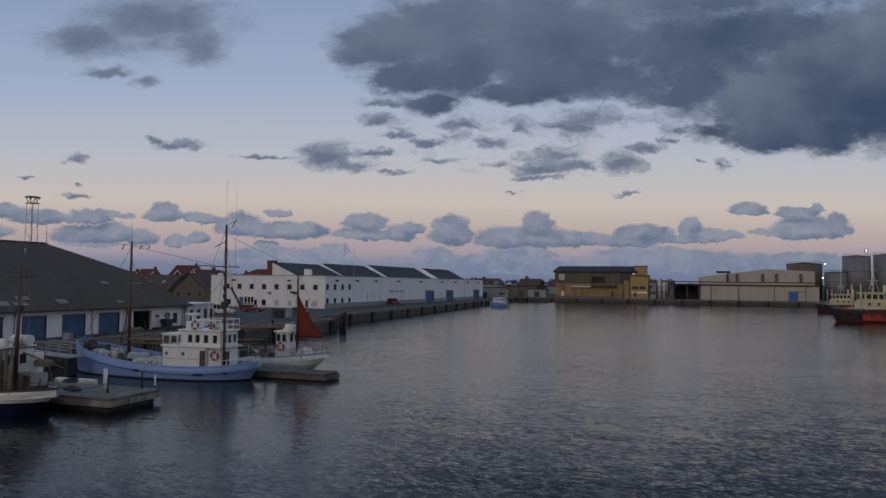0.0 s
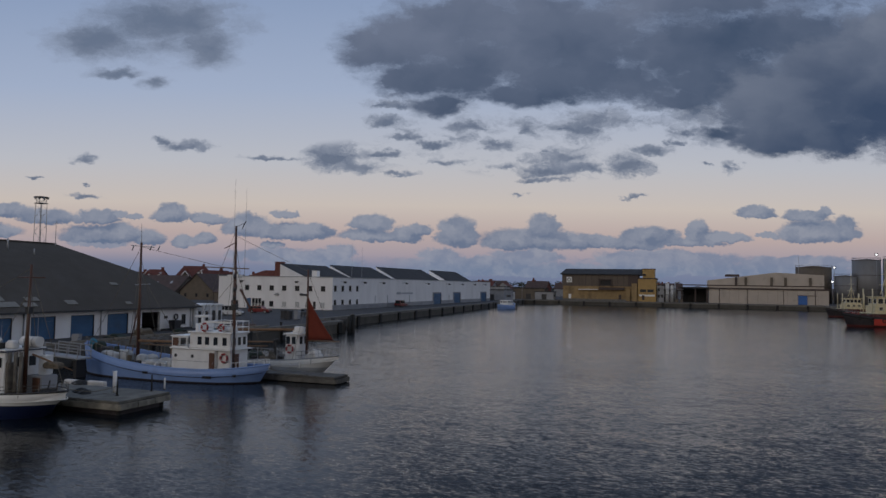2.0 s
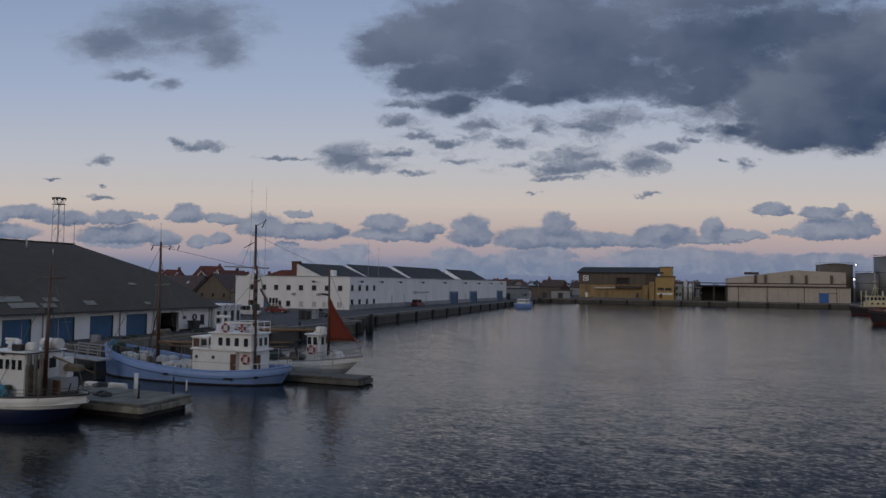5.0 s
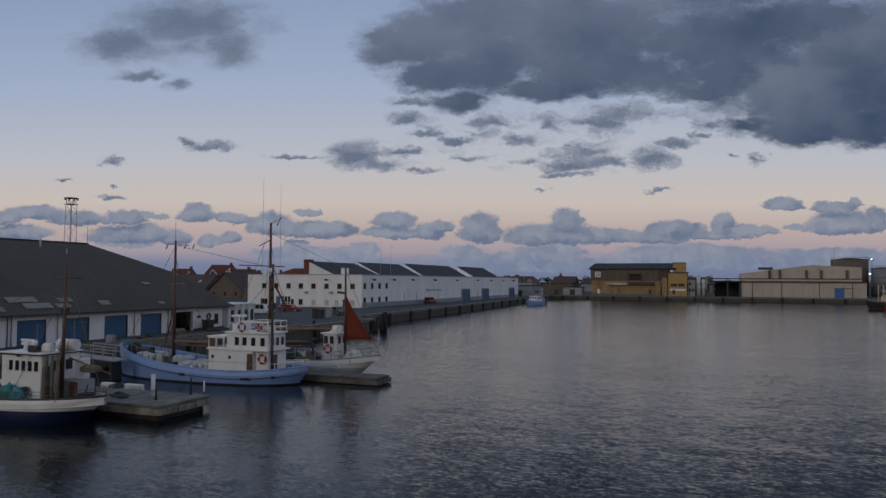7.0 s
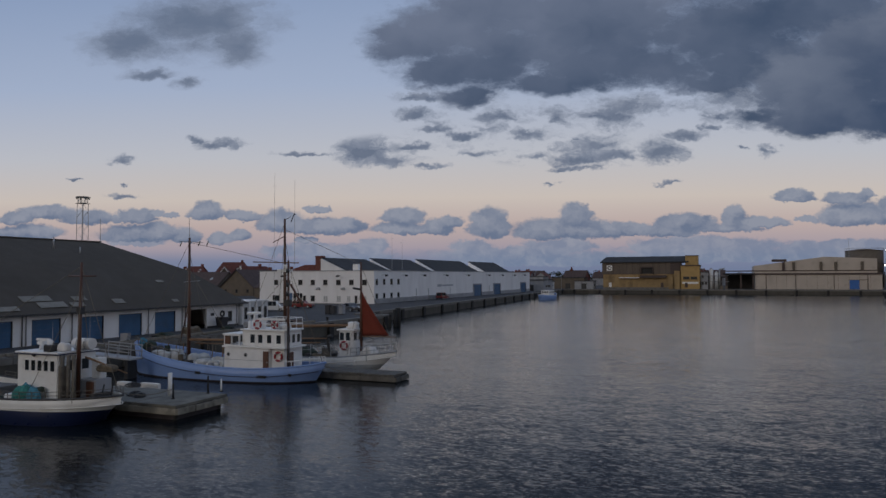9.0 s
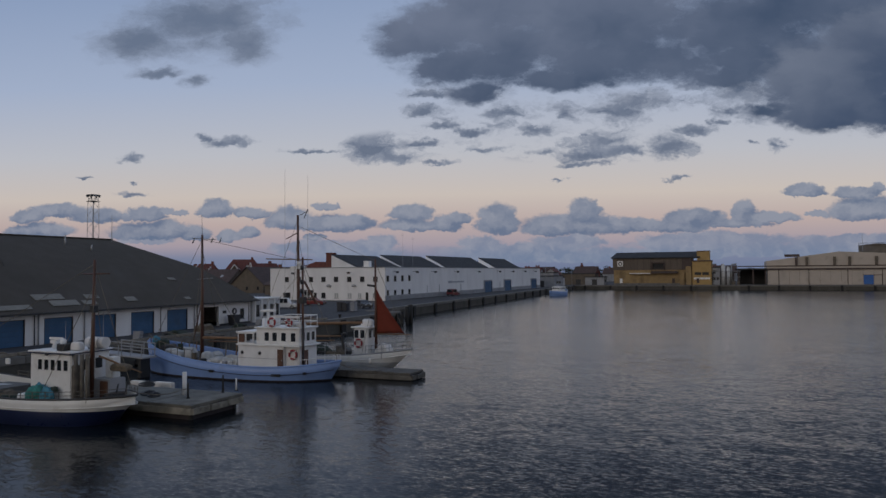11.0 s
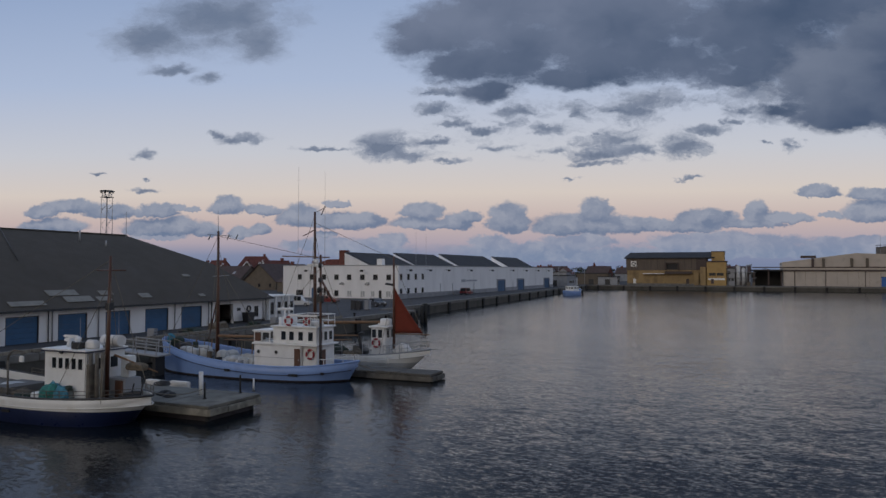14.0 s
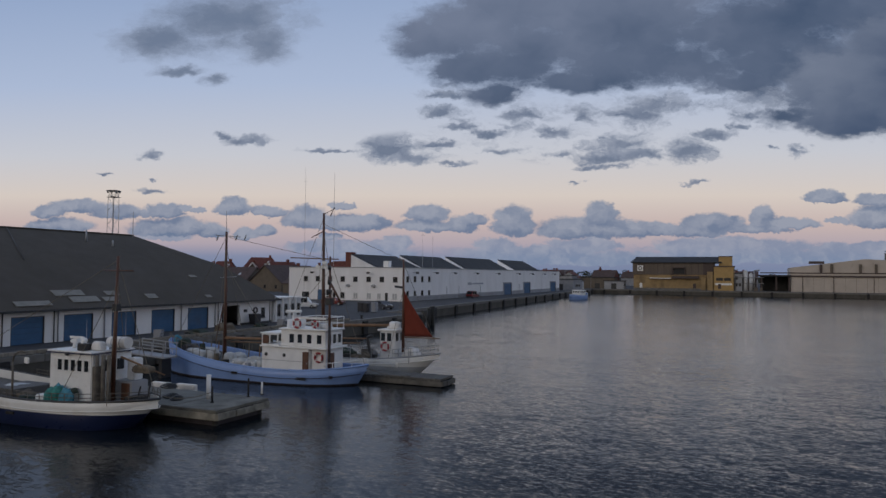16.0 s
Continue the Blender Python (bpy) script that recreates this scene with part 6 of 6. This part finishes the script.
# -- tugs on the far side --
def tug(x, y, L, B, label, k, turn):
    t = thing("tug_boat", x, y, 0, label, "boat", "tugs by the far quay", turn)
    T = Hull(t, L, B, 2.3 * k, 2.0 * k, 3.3 * k, -0.2, 0.5 * k, ("antifoul", "dark_red"), full=3.2, cap="rubber", bulwark=0.7)
    T.strake("fender_strake", "rubber", 0.5, 0.2)
    for side in (-1, 1):
        for i in range(8):
            s0 = -0.1 + i * 0.072
            p = T.at(s0, side, 0.9, 0.16)
            pbox("red_plate", "red_paint", t, p.x, p.x + 0.037 * L, p.y - 0.06, p.y + 0.06, 0.45 * k, 1.95 * k)
    hw, hb = L * 0.22, B * 0.33
    pbox("deckhouse", "dark_red", t, -hw, hw, -hb, hb, 1.2 * k, 3.1 * k, "dark red deckhouse", 0.08)
    pbox("boat_deck", "cream_paint", t, -hw - 0.3, hw + 0.3, -hb - 0.3, hb + 0.3, 3.1 * k, 3.35 * k, "cream boat deck", 0.04)
    pbox("upper_house", "cream_paint", t, -hw * 0.75, hw * 0.8, -hb * 0.85, hb * 0.85, 3.35 * k, 5.0 * k, "cream wheelhouse base", 0.06)
    wx, wy = L * 0.15, B * 0.25
    pbox("wheelhouse", "cream_paint", t, -wx, wx, -wy, wy, 5.0 * k, 7.0 * k, "cream wheelhouse", 0.06)
    pbox("wheelhouse_roof", "cream_paint", t, -wx - 0.3, wx + 0.3, -wy - 0.3, wy + 0.3, 7.0 * k, 7.2 * k, bevel=0.04)
    for sg in (-1, 1):
        panes(t, [(u * wx, sg * (wy + 0.01), 6.1 * k) for u in (-0.72, -0.24, 0.24, 0.72)], wx * 0.36, 1.1 * k, "y")
        panes(t, [(sg * (wx + 0.01), v * wy, 6.1 * k) for v in (-0.6, 0, 0.6)], wy * 0.48, 1.1 * k, "x")
        panes(t, [(u * hw, sg * (hb * 0.85 + 0.01), 4.3 * k) for u in (-0.45, 0, 0.5)], 0.8, 0.7 * k, "y")
        prod("funnel", "cream_paint", t, (-wx - 0.7, sg * B * 0.26, 3.3 * k), (-wx - 0.7, sg * B * 0.26, 9.0 * k), 0.32 * k, 0.26 * k, 12)
        prod("funnel_cap", "frame_black", t, (-wx - 0.7, sg * B * 0.26, 9.0 * k), (-wx - 0.7, sg * B * 0.26, 9.5 * k), 0.22 * k, 0.22 * k, 12)
        prod("davit", "cream_paint", t, (wx + 1.1, sg * B * 0.26, 3.3 * k), (wx + 1.1, sg * B * 0.26, 9.0 * k), 0.14 * k)
        bm = bmesh.new()
        tube(bm, [(-hw, sg * hb * 1.05, 4.3 * k), (hw, sg * hb * 1.05, 4.3 * k)], 0.04)
        part("deck_rail", bm, "cream_paint", t)
        for i in range(7):
            prod("stanchion", "cream_paint", t, (-hw + i * hw / 3, sg * hb * 1.05, 3.35 * k), (-hw + i * hw / 3, sg * hb * 1.05, 4.3 * k), 0.035, n=5)
        for q in range(7):
            p = T.at(-0.75 + 0.25 * q, sg, 0.6, 0.15)
            bm = bmesh.new()
            torus(bm, p, (0, 1, 0), 0.4, 0.16, 14, 6)
            part("tyre", bm, "rubber", t)
    prod("mast", "cream_paint", t, (0, 0, 7.2 * k), (0, 0, 16.5 * k), 0.16 * k, 0.06 * k)
    for x0 in (-1.3, 1.3):
        prod("mast_leg", "cream_paint", t, (x0 * k, 0, 7.2 * k), (0, 0, 11.5 * k), 0.09 * k)
    for z, w in ((10.0, 1.4), (12.5, 0.9)):
        prod("crosstree", "cream_paint", t, (-w * k, 0, z * k), (w * k, 0, z * k), 0.07 * k)
    prod("searchlight", "frame_black", t, (0.9 * k, 0, 7.5 * k), (1.4 * k, 0, 7.5 * k), 0.22 * k, n=12)
    prod("tow_winch", "frame_black", t, (-L * 0.33, -0.9, 2.0 * k), (-L * 0.33, 0.9, 2.0 * k), 0.6 * k, n=14)
    T.rails(0.35, 0.95, 5, 0.8, "galv", (0.5, 1.0), r=0.03)
    return t


tug(42.4, 197.5, 20.5, 7.2, "harbour tug with red sides and cream wheelhouse", 1.0, 199)
tug(47.0, 263, 16, 6.0, "small red and cream tug by the far quay", 0.85, 196)

# -- small blue boat at the west quay --
sb = thing("small_boat", -63.4, 248, 0, "small pale blue motor boat moored at the quay", "boat", turn=78)
Sm = Hull(sb, 11.5, 4.6, 1.9, 1.5, 2.3, 0, 0.3, ("boat_blue", "boat_blue"))
pbox("cabin", "white_paint", sb, -2.0, 2.4, -1.5, 1.5, 0.9, 3.2, "white cabin", 0.08)
panes(sb, [(x, -1.51, 2.6) for x in (-1.3, -0.3, 0.7, 1.6)], 0.6, 0.5, "y")
panes(sb, [(-2.01, y, 2.6) for y in (-0.9, 0, 0.9)], 0.6, 0.5, "x")
prod("mast", "galv", sb, (0, 0, 3.2), (0, 0, 8.5), 0.06, 0.03)
prod("spar", "galv", sb, (-1.2, 0, 5.5), (1.2, 0, 5.5), 0.03)

for x, y in ((-67.2, 244.5), (-60.3, 250.5)):
    p = thing("mooring_pile", x, y, 0, "dark timber mooring pile beside the small boat", "pile", "piles by the small boat")
    prod("shaft", "rubber", p, (0, 0, -2), (0, 0, 2.4), 0.25, 0.22, 12)
    prod("cap", "wet_concrete", p, (0, 0, 2.4), (0, 0, 2.46), 0.23, 0.2, 12)


# ---- piers ----
def pier(x0, x1, y0, y1, top, label, mat, planks):
    p = thing("pier", (x0 + x1) / 2, (y0 + y1) / 2, 0, label, "pier", "piers in the basin")
    a, b = (x1 - x0) / 2, (y1 - y0) / 2
    # inset pontoon coloured near-black, so the shadow gap above the waterline is painted in
    pbox("pontoon", "antifoul", p, -a + 0.1, a - 0.35, -b + 0.35, b - 0.35, -0.4, top - 0.16, bevel=0.03)
    if planks:
        bm = bmesh.new()
        box(bm, -a, -a + 0.38, -b, b, top - 0.16, top)
        first = part("plank", bm, "timber", p, bevel=0.02)
        for k in range(1, int(2 * a / 0.42)):
            share(first, p, 0.42 * k, 0, 0.006 * ((k * 7) % 4))
    else:
        step = 2 * a / round(2 * a / 3.4)
        for k in range(round(2 * a / 3.4)):
            pbox("slab", mat, p, -a + k * step + 0.015, -a + (k + 1) * step - 0.015, -b, b, top - 0.16, top + 0.01 * (k % 2), bevel=0.02)
    for y in (-b - 0.06, b - 0.06):
        for k in range(5):
            e0, e1 = -a + 0.05 + k * 2 * a / 5, -a + 0.02 + (k + 1) * 2 * a / 5
            pbox("fender_beam", "pale_edge" if not planks else "timber", p, e0, e1, y + 0.015 * (k % 2), y + 0.12, top - 0.52 - 0.03 * (k % 3), top - 0.17, bevel=0.03)
    for k in range(3):
        pbox("fender_beam", "pale_edge" if not planks else "timber", p, a - 0.02, a + 0.12 + 0.03 * (k % 2), -b + k * 2 * b / 3, -b + (k + 1) * 2 * b / 3 - 0.04, top - 0.54, top - 0.17 - 0.02 * (k % 2), bevel=0.03)
    for k in range(4):
        for y in (-b + 0.4, b - 0.4):
            prod("pile", "rubber", p, (-a + 0.8 + k * (2 * a - 1.2) / 3, y, -3), (-a + 0.8 + k * (2 * a - 1.2) / 3, y, top - 0.2), 0.16, n=10)
    return p


p1 = pier(EDGE, -33.1, 37.1, 41.6, 0.9, "weathered concrete pier with pale stained edges", "wet_concrete", False)
p2 = pier(EDGE, -27.8, 54.9, 57.3, 0.6, "low weathered timber pier between two boats", "timber", True)
post = thing("mooring_post", -36.1, 39.8, 0.9, "white painted mooring post standing on the pier", "post")
prod("shaft", "white_paint", post, (0, 0, 0), (0, 0, 1.35), 0.13, 0.13, 14)
prod("cap", "white_paint", post, (0, 0, 1.35), (0, 0, 1.4), 0.15, 0.13, 14)
for x, y, h, m in ((-35.0, 38.9, 0.95, "rubber"), (-34.4, 41.3, 1.1, "rubber"), (-34.1, 42.2, 0.8, "white_paint")):
    q = thing("mooring_stake", x, y, 0.9, "short thin mooring stake at the pier's edge", "post", "stakes on the pier")
    prod("shaft", m, q, (0, 0, 0), (0, 0, h), 0.06, 0.05, 8)
    prod("collar", "rubber", q, (0, 0, 0), (0, 0, 0.06), 0.12, 0.1, 8)
for x, y, s in ((-38.2, 39.0, 0.45), (-37.4, 38.6, 0.35), (-41.2, 41.8, 0.5)):
    q = thing("rope_coil", x, y, 0.92, "dark heap of mooring rope on the pier", "rope", "ropes on the pier")
    bm = bmesh.new()
    for k in range(4):
        torus(bm, (0.04 * k, 0.03 * k, 0.05 + 0.05 * k), (0.1, 0.05 * k, 1), s * (1 - 0.15 * k), 0.045, 18, 6)
    part("coil", bm, "frame_black", q)
for x, y in ((-43.0, 43.0), (-41.0, 43.15)):
    q = thing("styrofoam_float", x, y, 0.0, "white float fender lying along the pier", "float", "floats along the pier")
    pbox("block", "ring_white", q, -0.8, 0.8, -0.2, 0.2, 0.35, 0.95, bevel=0.06)

# gangway from the quay down to the water side
gw = thing("gangway", -55.9, 49.5, QUAY, "grey steel gangway with side rails leading down from the quay", "gangway")
m = pose(0, 0, 0.15, 0, 3, 0)
pbox("deck", "plinth", gw, 0, 7.2, -0.7, 0.7, -0.12, 0.0, m=m)
for y in (-0.7, 0.7):
    for x in (3.3, 4.5, 5.8, 7.0):
        pbox("post", "galv", gw, x - 0.03, x + 0.03, y - 0.03, y + 0.03, 0, 1.0, m=m)
    for z in (0.5, 1.0):
        pbox("rail", "galv", gw, 3.25, 7.1, y - 0.03, y + 0.03, z - 0.04, z + 0.04, m=m)
pbox("support", "frame_black", gw, 6.4, 6.7, -0.5, 0.5, -3.2, -0.4)


# ---- vehicles and yard things ----
def car(x, y, turn, L, W, Hh, paint, label, kind="estate"):
    c = thing("parked_car", x, y, QUAY, label, "car", "vehicles on the quay", turn)
    r = 0.32
    bm = bmesh.new()
    prof = [(-L / 2, 0.28), (L / 2, 0.28), (L / 2, 0.72), (L / 2 - 0.15, 0.85), (L * 0.24, 0.95), (-L / 2 + 0.05, 0.98)]
    rings = [[bm.verts.new((a, s * W / 2, z)) for a, z in prof] for s in (-1, 1)]
    bm.faces.new(rings[0])
    bm.faces.new(rings[1][::-1])
    for i in range(len(prof)):
        j = (i + 1) % len(prof)
        bm.faces.new((rings[0][i], rings[0][j], rings[1][j], rings[1][i]))
    body = part("body", bm, paint, c, bevel=0.05)
    back = -L / 2 + 0.15 if kind == "estate" else -L * 0.36
    bm = bmesh.new()
    prof = [(back, 0.95), (L * 0.24, 0.93), (L * 0.08, Hh), (back + 0.25, Hh)]
    rings = [[bm.verts.new((a, s * (W / 2 - (0.05 if z < 1 else 0.18)), z)) for a, z in prof] for s in (-1, 1)]
    bm.faces.new(rings[0])
    bm.faces.new(rings[1][::-1])
    for i in range(4):
        j = (i + 1) % 4
        bm.faces.new((rings[0][i], rings[0][j], rings[1][j], rings[1][i]))
    part("cabin", bm, paint, c, bevel=0.04)
    for s in (-1, 1):
        n = 3
        for k in range(n):
            a0 = back + 0.3 + (L * 0.12 - back - 0.25) * k / n
            a1 = back + 0.3 + (L * 0.12 - back - 0.25) * (k + 1) / n - 0.08
            y0 = W / 2 - 0.115
            pbox("side_window", "pane", c, a0, a1, s * y0 - 0.05, s * y0 + 0.05, 1.0, Hh - 0.1)
    pbox("rear_window", "pane", c, back + 0.02, back + 0.12, -W / 2 + 0.25, W / 2 - 0.25, 1.02, Hh - 0.12)
    for a in (-L * 0.31, L * 0.31):
        for s in (-1, 1):
            w = new("wheel")
            w.parent = c
            prod("tyre", "rubber", w, (a, s * (W / 2 - 0.2), r), (a, s * (W / 2 + 0.01), r), r, n=18)
            prod("rim", "galv", w, (a, s * (W / 2 + 0.01), r), (a, s * (W / 2 + 0.02), r), r * 0.6, n=14)
    for s in (-1, 1):
        pbox("headlight", "pale_pane", c, L / 2 - 0.08, L / 2 + 0.02, s * (W / 2 - 0.35) - 0.16, s * (W / 2 - 0.35) + 0.16, 0.62, 0.78)
        pbox("tail_light", "ring_red", c, -L / 2 - 0.02, -L / 2 + 0.05, s * (W / 2 - 0.25) - 0.12, s * (W / 2 - 0.25) + 0.12, 0.65, 0.9)
    for a in (-L / 2 - 0.05, L / 2 - 0.05):
        pbox("bumper", "frame_black", c, a, a + 0.1, -W / 2 + 0.05, W / 2 - 0.05, 0.3, 0.52)
    return c


car(-82.0, 115, 20, 4.4, 1.8, 1.95, "car_white", "white van-like estate car parked beside the hall annex")
car(-84.4, 128, 10, 4.6, 1.8, 1.5, "car_red", "dark red car parked in front of the white warehouse")
car(-86.6, 121, 15, 4.4, 1.8, 1.5, "car_dark", "dark car parked beside the white estate car", "saloon")
car(-68.6, 120, -35, 4.5, 1.8, 1.5, "car_dark", "dark saloon car parked on the quay road", "saloon")
car(-77.6, 186, 88, 4.8, 1.9, 1.9, "car_red", "bright red van on the quay road beside the warehouse")

for x, y, w, h, mat, lab in ((-67.0, 109.4, 0.85, 1.5, "bin_dark", "tall dark refuse container on the quay"), (-65.8, 109.0, 0.85, 1.4, "bin_dark", "tall dark refuse container on the quay"), (-64.3, 109.2, 0.75, 1.55, "plinth", "pale grey refuse container on the quay")):
    b = thing("refuse_container", x, y, QUAY, lab, "container", "containers on the quay")
    pbox("tub", mat, b, -w / 2, w / 2, -0.5, 0.5, 0.12, h, bevel=0.04)
    pbox("lid", mat, b, -w / 2 - 0.04, w / 2 + 0.04, -0.55, 0.55, h, h + 0.1, bevel=0.03)
    for sx in (-1, 1):
        prod("wheel", "rubber", b, (sx * w * 0.35, -0.4, 0.1), (sx * w * 0.35, -0.3, 0.1), 0.1, n=10)
b = thing("skip_bin", -63.3, 77.7, QUAY, "black plastic skip bin beside the hall wall", "bin")
bm = bmesh.new()
v = [bm.verts.new(p) for p in ((-0.4, -0.55, 0.1), (0.4, -0.55, 0.1), (0.4, 0.55, 0.1), (-0.4, 0.55, 0.1), (-0.5, -0.66, 1.2), (0.5, -0.66, 1.2), (0.5, 0.66, 1.2), (-0.5, 0.66, 1.2))]
for f in ((0, 3, 2, 1), (4, 5, 6, 7), (0, 1, 5, 4), (1, 2, 6, 5), (2, 3, 7, 6), (3, 0, 4, 7)):
    bm.faces.new([v[i] for i in f])
part("tub", bm, "bin_dark", b, bevel=0.04)
pbox("lid", "bin_dark", b, -0.55, 0.55, -0.7, 0.7, 1.2, 1.32, bevel=0.04)
for y in (-0.5, 0.4):
    prod("wheel", "rubber", b, (0.35, y, 0.1), (0.35, y + 0.1, 0.1), 0.1, n=10)

# nets, timbers and fish boxes left along the near quay
for k, (x, y, w, h, mt, lab) in enumerate(((-58.6, 63.0, 0.9, 0.4, "net_dark", "dark heap of fishing net on the quay"), (-59.2, 67.5, 1.0, 0.6, "net_brown", "brown heap of fishing net on the quay"),
                                           (-58.4, 72.5, 0.9, 0.4, "net_dark", "dark heap of fishing net on the quay"))):
    nh = thing("net_heap", x, y, QUAY, lab, "net", "net heaps on the quay")
    lump("net", nh, (0, 0, 0), (w * 0.8, w, h), mt, 90 + k, rough=0.35)
    for j in range(5):
        bm = bmesh.new()
        bmesh.ops.create_icosphere(bm, subdivisions=2, radius=0.11, matrix=Matrix.Translation((0.5 * w * math.cos(j * 1.3), 0.7 * w * math.sin(j * 1.3), h * 0.9)))
        part("net_float", bm, "boom_wood", nh, smooth=True)
ts = thing("timber_stack", -58.2, 84, QUAY, "reddish-brown timber spars stacked along the quay edge", "timber")
for k in range(7):
    prod("spar", "boom_wood" if k % 2 else "mast_wood", ts, (-0.5 + 0.26 * (k % 4), -4.2 + 0.3 * (k % 3), 0.26 + 0.22 * (k // 4)), (-0.5 + 0.26 * (k % 4), 4.0 - 0.4 * (k % 2), 0.26 + 0.22 * (k // 4)), 0.12, 0.1, 10)
for y in (-2.8, 0, 2.8):
    pbox("bearer", "timber", ts, -0.75, 0.6, y - 0.09, y + 0.09, 0, 0.14)
for k, (x, y, n) in enumerate(((-58.9, 77.0, 3), (-58.1, 78.3, 2), (-59.4, 58.5, 3))):
    for j in range(n):
        fbx = thing("fish_box", x + 0.03 * j, y, QUAY + 0.29 * j, "stacked grey plastic fish box on the quay", "box", "fish boxes on the quay", 8 * j - 6)
        bm = bmesh.new()
        for q in ((-0.4, 0.4, -0.26, -0.22, 0, 0.27), (-0.4, 0.4, 0.22, 0.26, 0, 0.27), (-0.4, -0.36, -0.22, 0.22, 0, 0.27), (0.36, 0.4, -0.22, 0.22, 0, 0.27), (-0.36, 0.36, -0.22, 0.22, 0, 0.03)):
            box(bm, *q)
        part("tub", bm, "plinth" if k != 1 else "net_blue", fbx)
        for sx in (-1, 1):
            pbox("grip", "frame_black", fbx, sx * 0.405 - 0.01, sx * 0.405 + 0.01, -0.1, 0.1, 0.18, 0.23)

# timber kerb on the near quay
for k in range(12):
    kb = thing("kerb_beam", -56.35, 24 + k * 5.6, QUAY + 0.14, "weathered timber kerb beam along the quay edge", "beam", "kerb beams")
    pbox("beam", "pale_timber", kb, -0.16, 0.16, -2.7, 2.7, 0.06, 0.32, bevel=0.03)
    for y in (-2.2, 2.2):
        pbox("block", "timber", kb, -0.14, 0.14, y - 0.15, y + 0.15, 0, 0.06)
for x, y in ((-57.2, 41), (-57.2, 52.5), (-57.2, 60), (-57.2, 72), (-57.2, 84), (-57.2, 93)):
    bo = thing("bollard", x, y, QUAY, "black cast iron mooring bollard on the quay", "bollard", "bollards on the quay")
    prod("stem", "rubber", bo, (0, 0, 0), (0, 0, 0.45), 0.16, 0.13, 14)
    prod("head", "rubber", bo, (0, 0, 0.45), (0, 0, 0.6), 0.24, 0.2, 14)
    prod("foot", "rubber", bo, (0, 0, 0), (0, 0, 0.06), 0.3, 0.28, 14)
# mooring lines
for a, c in (((-52.0, 53.2, 2.1), (-57.2, 52.5, 2.3)), ((-52.9, 35.4, 2.0), (-57.2, 41, 2.3)), ((-47.6, 61.4, 1.8), (-57.2, 60, 2.3)), ((-33.6, 53.0, 1.5), (-30.5, 55.2, 0.62)), ((-36.0, 35.8, 1.7), (-35.0, 38.9, 1.5))):
    ml = thing("mooring_line", *a, "slack grey mooring rope from boat to shore", "rope", "mooring lines")
    bm = bmesh.new()
    d = Vector(c) - Vector(a)
    pts = [d * (k / 10) - Vector((0, 0, 0.25 * math.sin(math.pi * k / 10))) for k in range(11)]
    tube(bm, pts, 0.025, 5)
    part("rope", bm, "rope", ml)
# small antennas on the warehouse roof
for x, y, h in ((-86, 172, 9.5), (-85, 176, 8.5)):
    a = thing("antenna_pole", x, y, QUAY + 7.7, "thin grey antenna pole on the warehouse roof", "antenna", "antenna poles")
    prod("mast", "galv", a, (0, 0, 0), (0, 0, h), 0.04, 0.02, 6)
    prod("crossbar", "galv", a, (-0.5, 0, h * 0.9), (0.5, 0, h * 0.9), 0.02, n=5)
# lamp posts along the west quay
for y in (290, 318, 338):
    lp = thing("lamp_post", -79, y, QUAY, "grey lamp post on the west quay", "lamp post", "lamp posts")
    prod("pole", "galv", lp, (0, 0, 0), (0, 0, 8), 0.09, 0.06)
    prod("arm", "galv", lp, (0, 0, 8), (1.2, 0, 8.2), 0.05)
    pbox("lantern", "frame_black", lp, 1.0, 1.7, -0.15, 0.15, 8.1, 8.3, bevel=0.03)
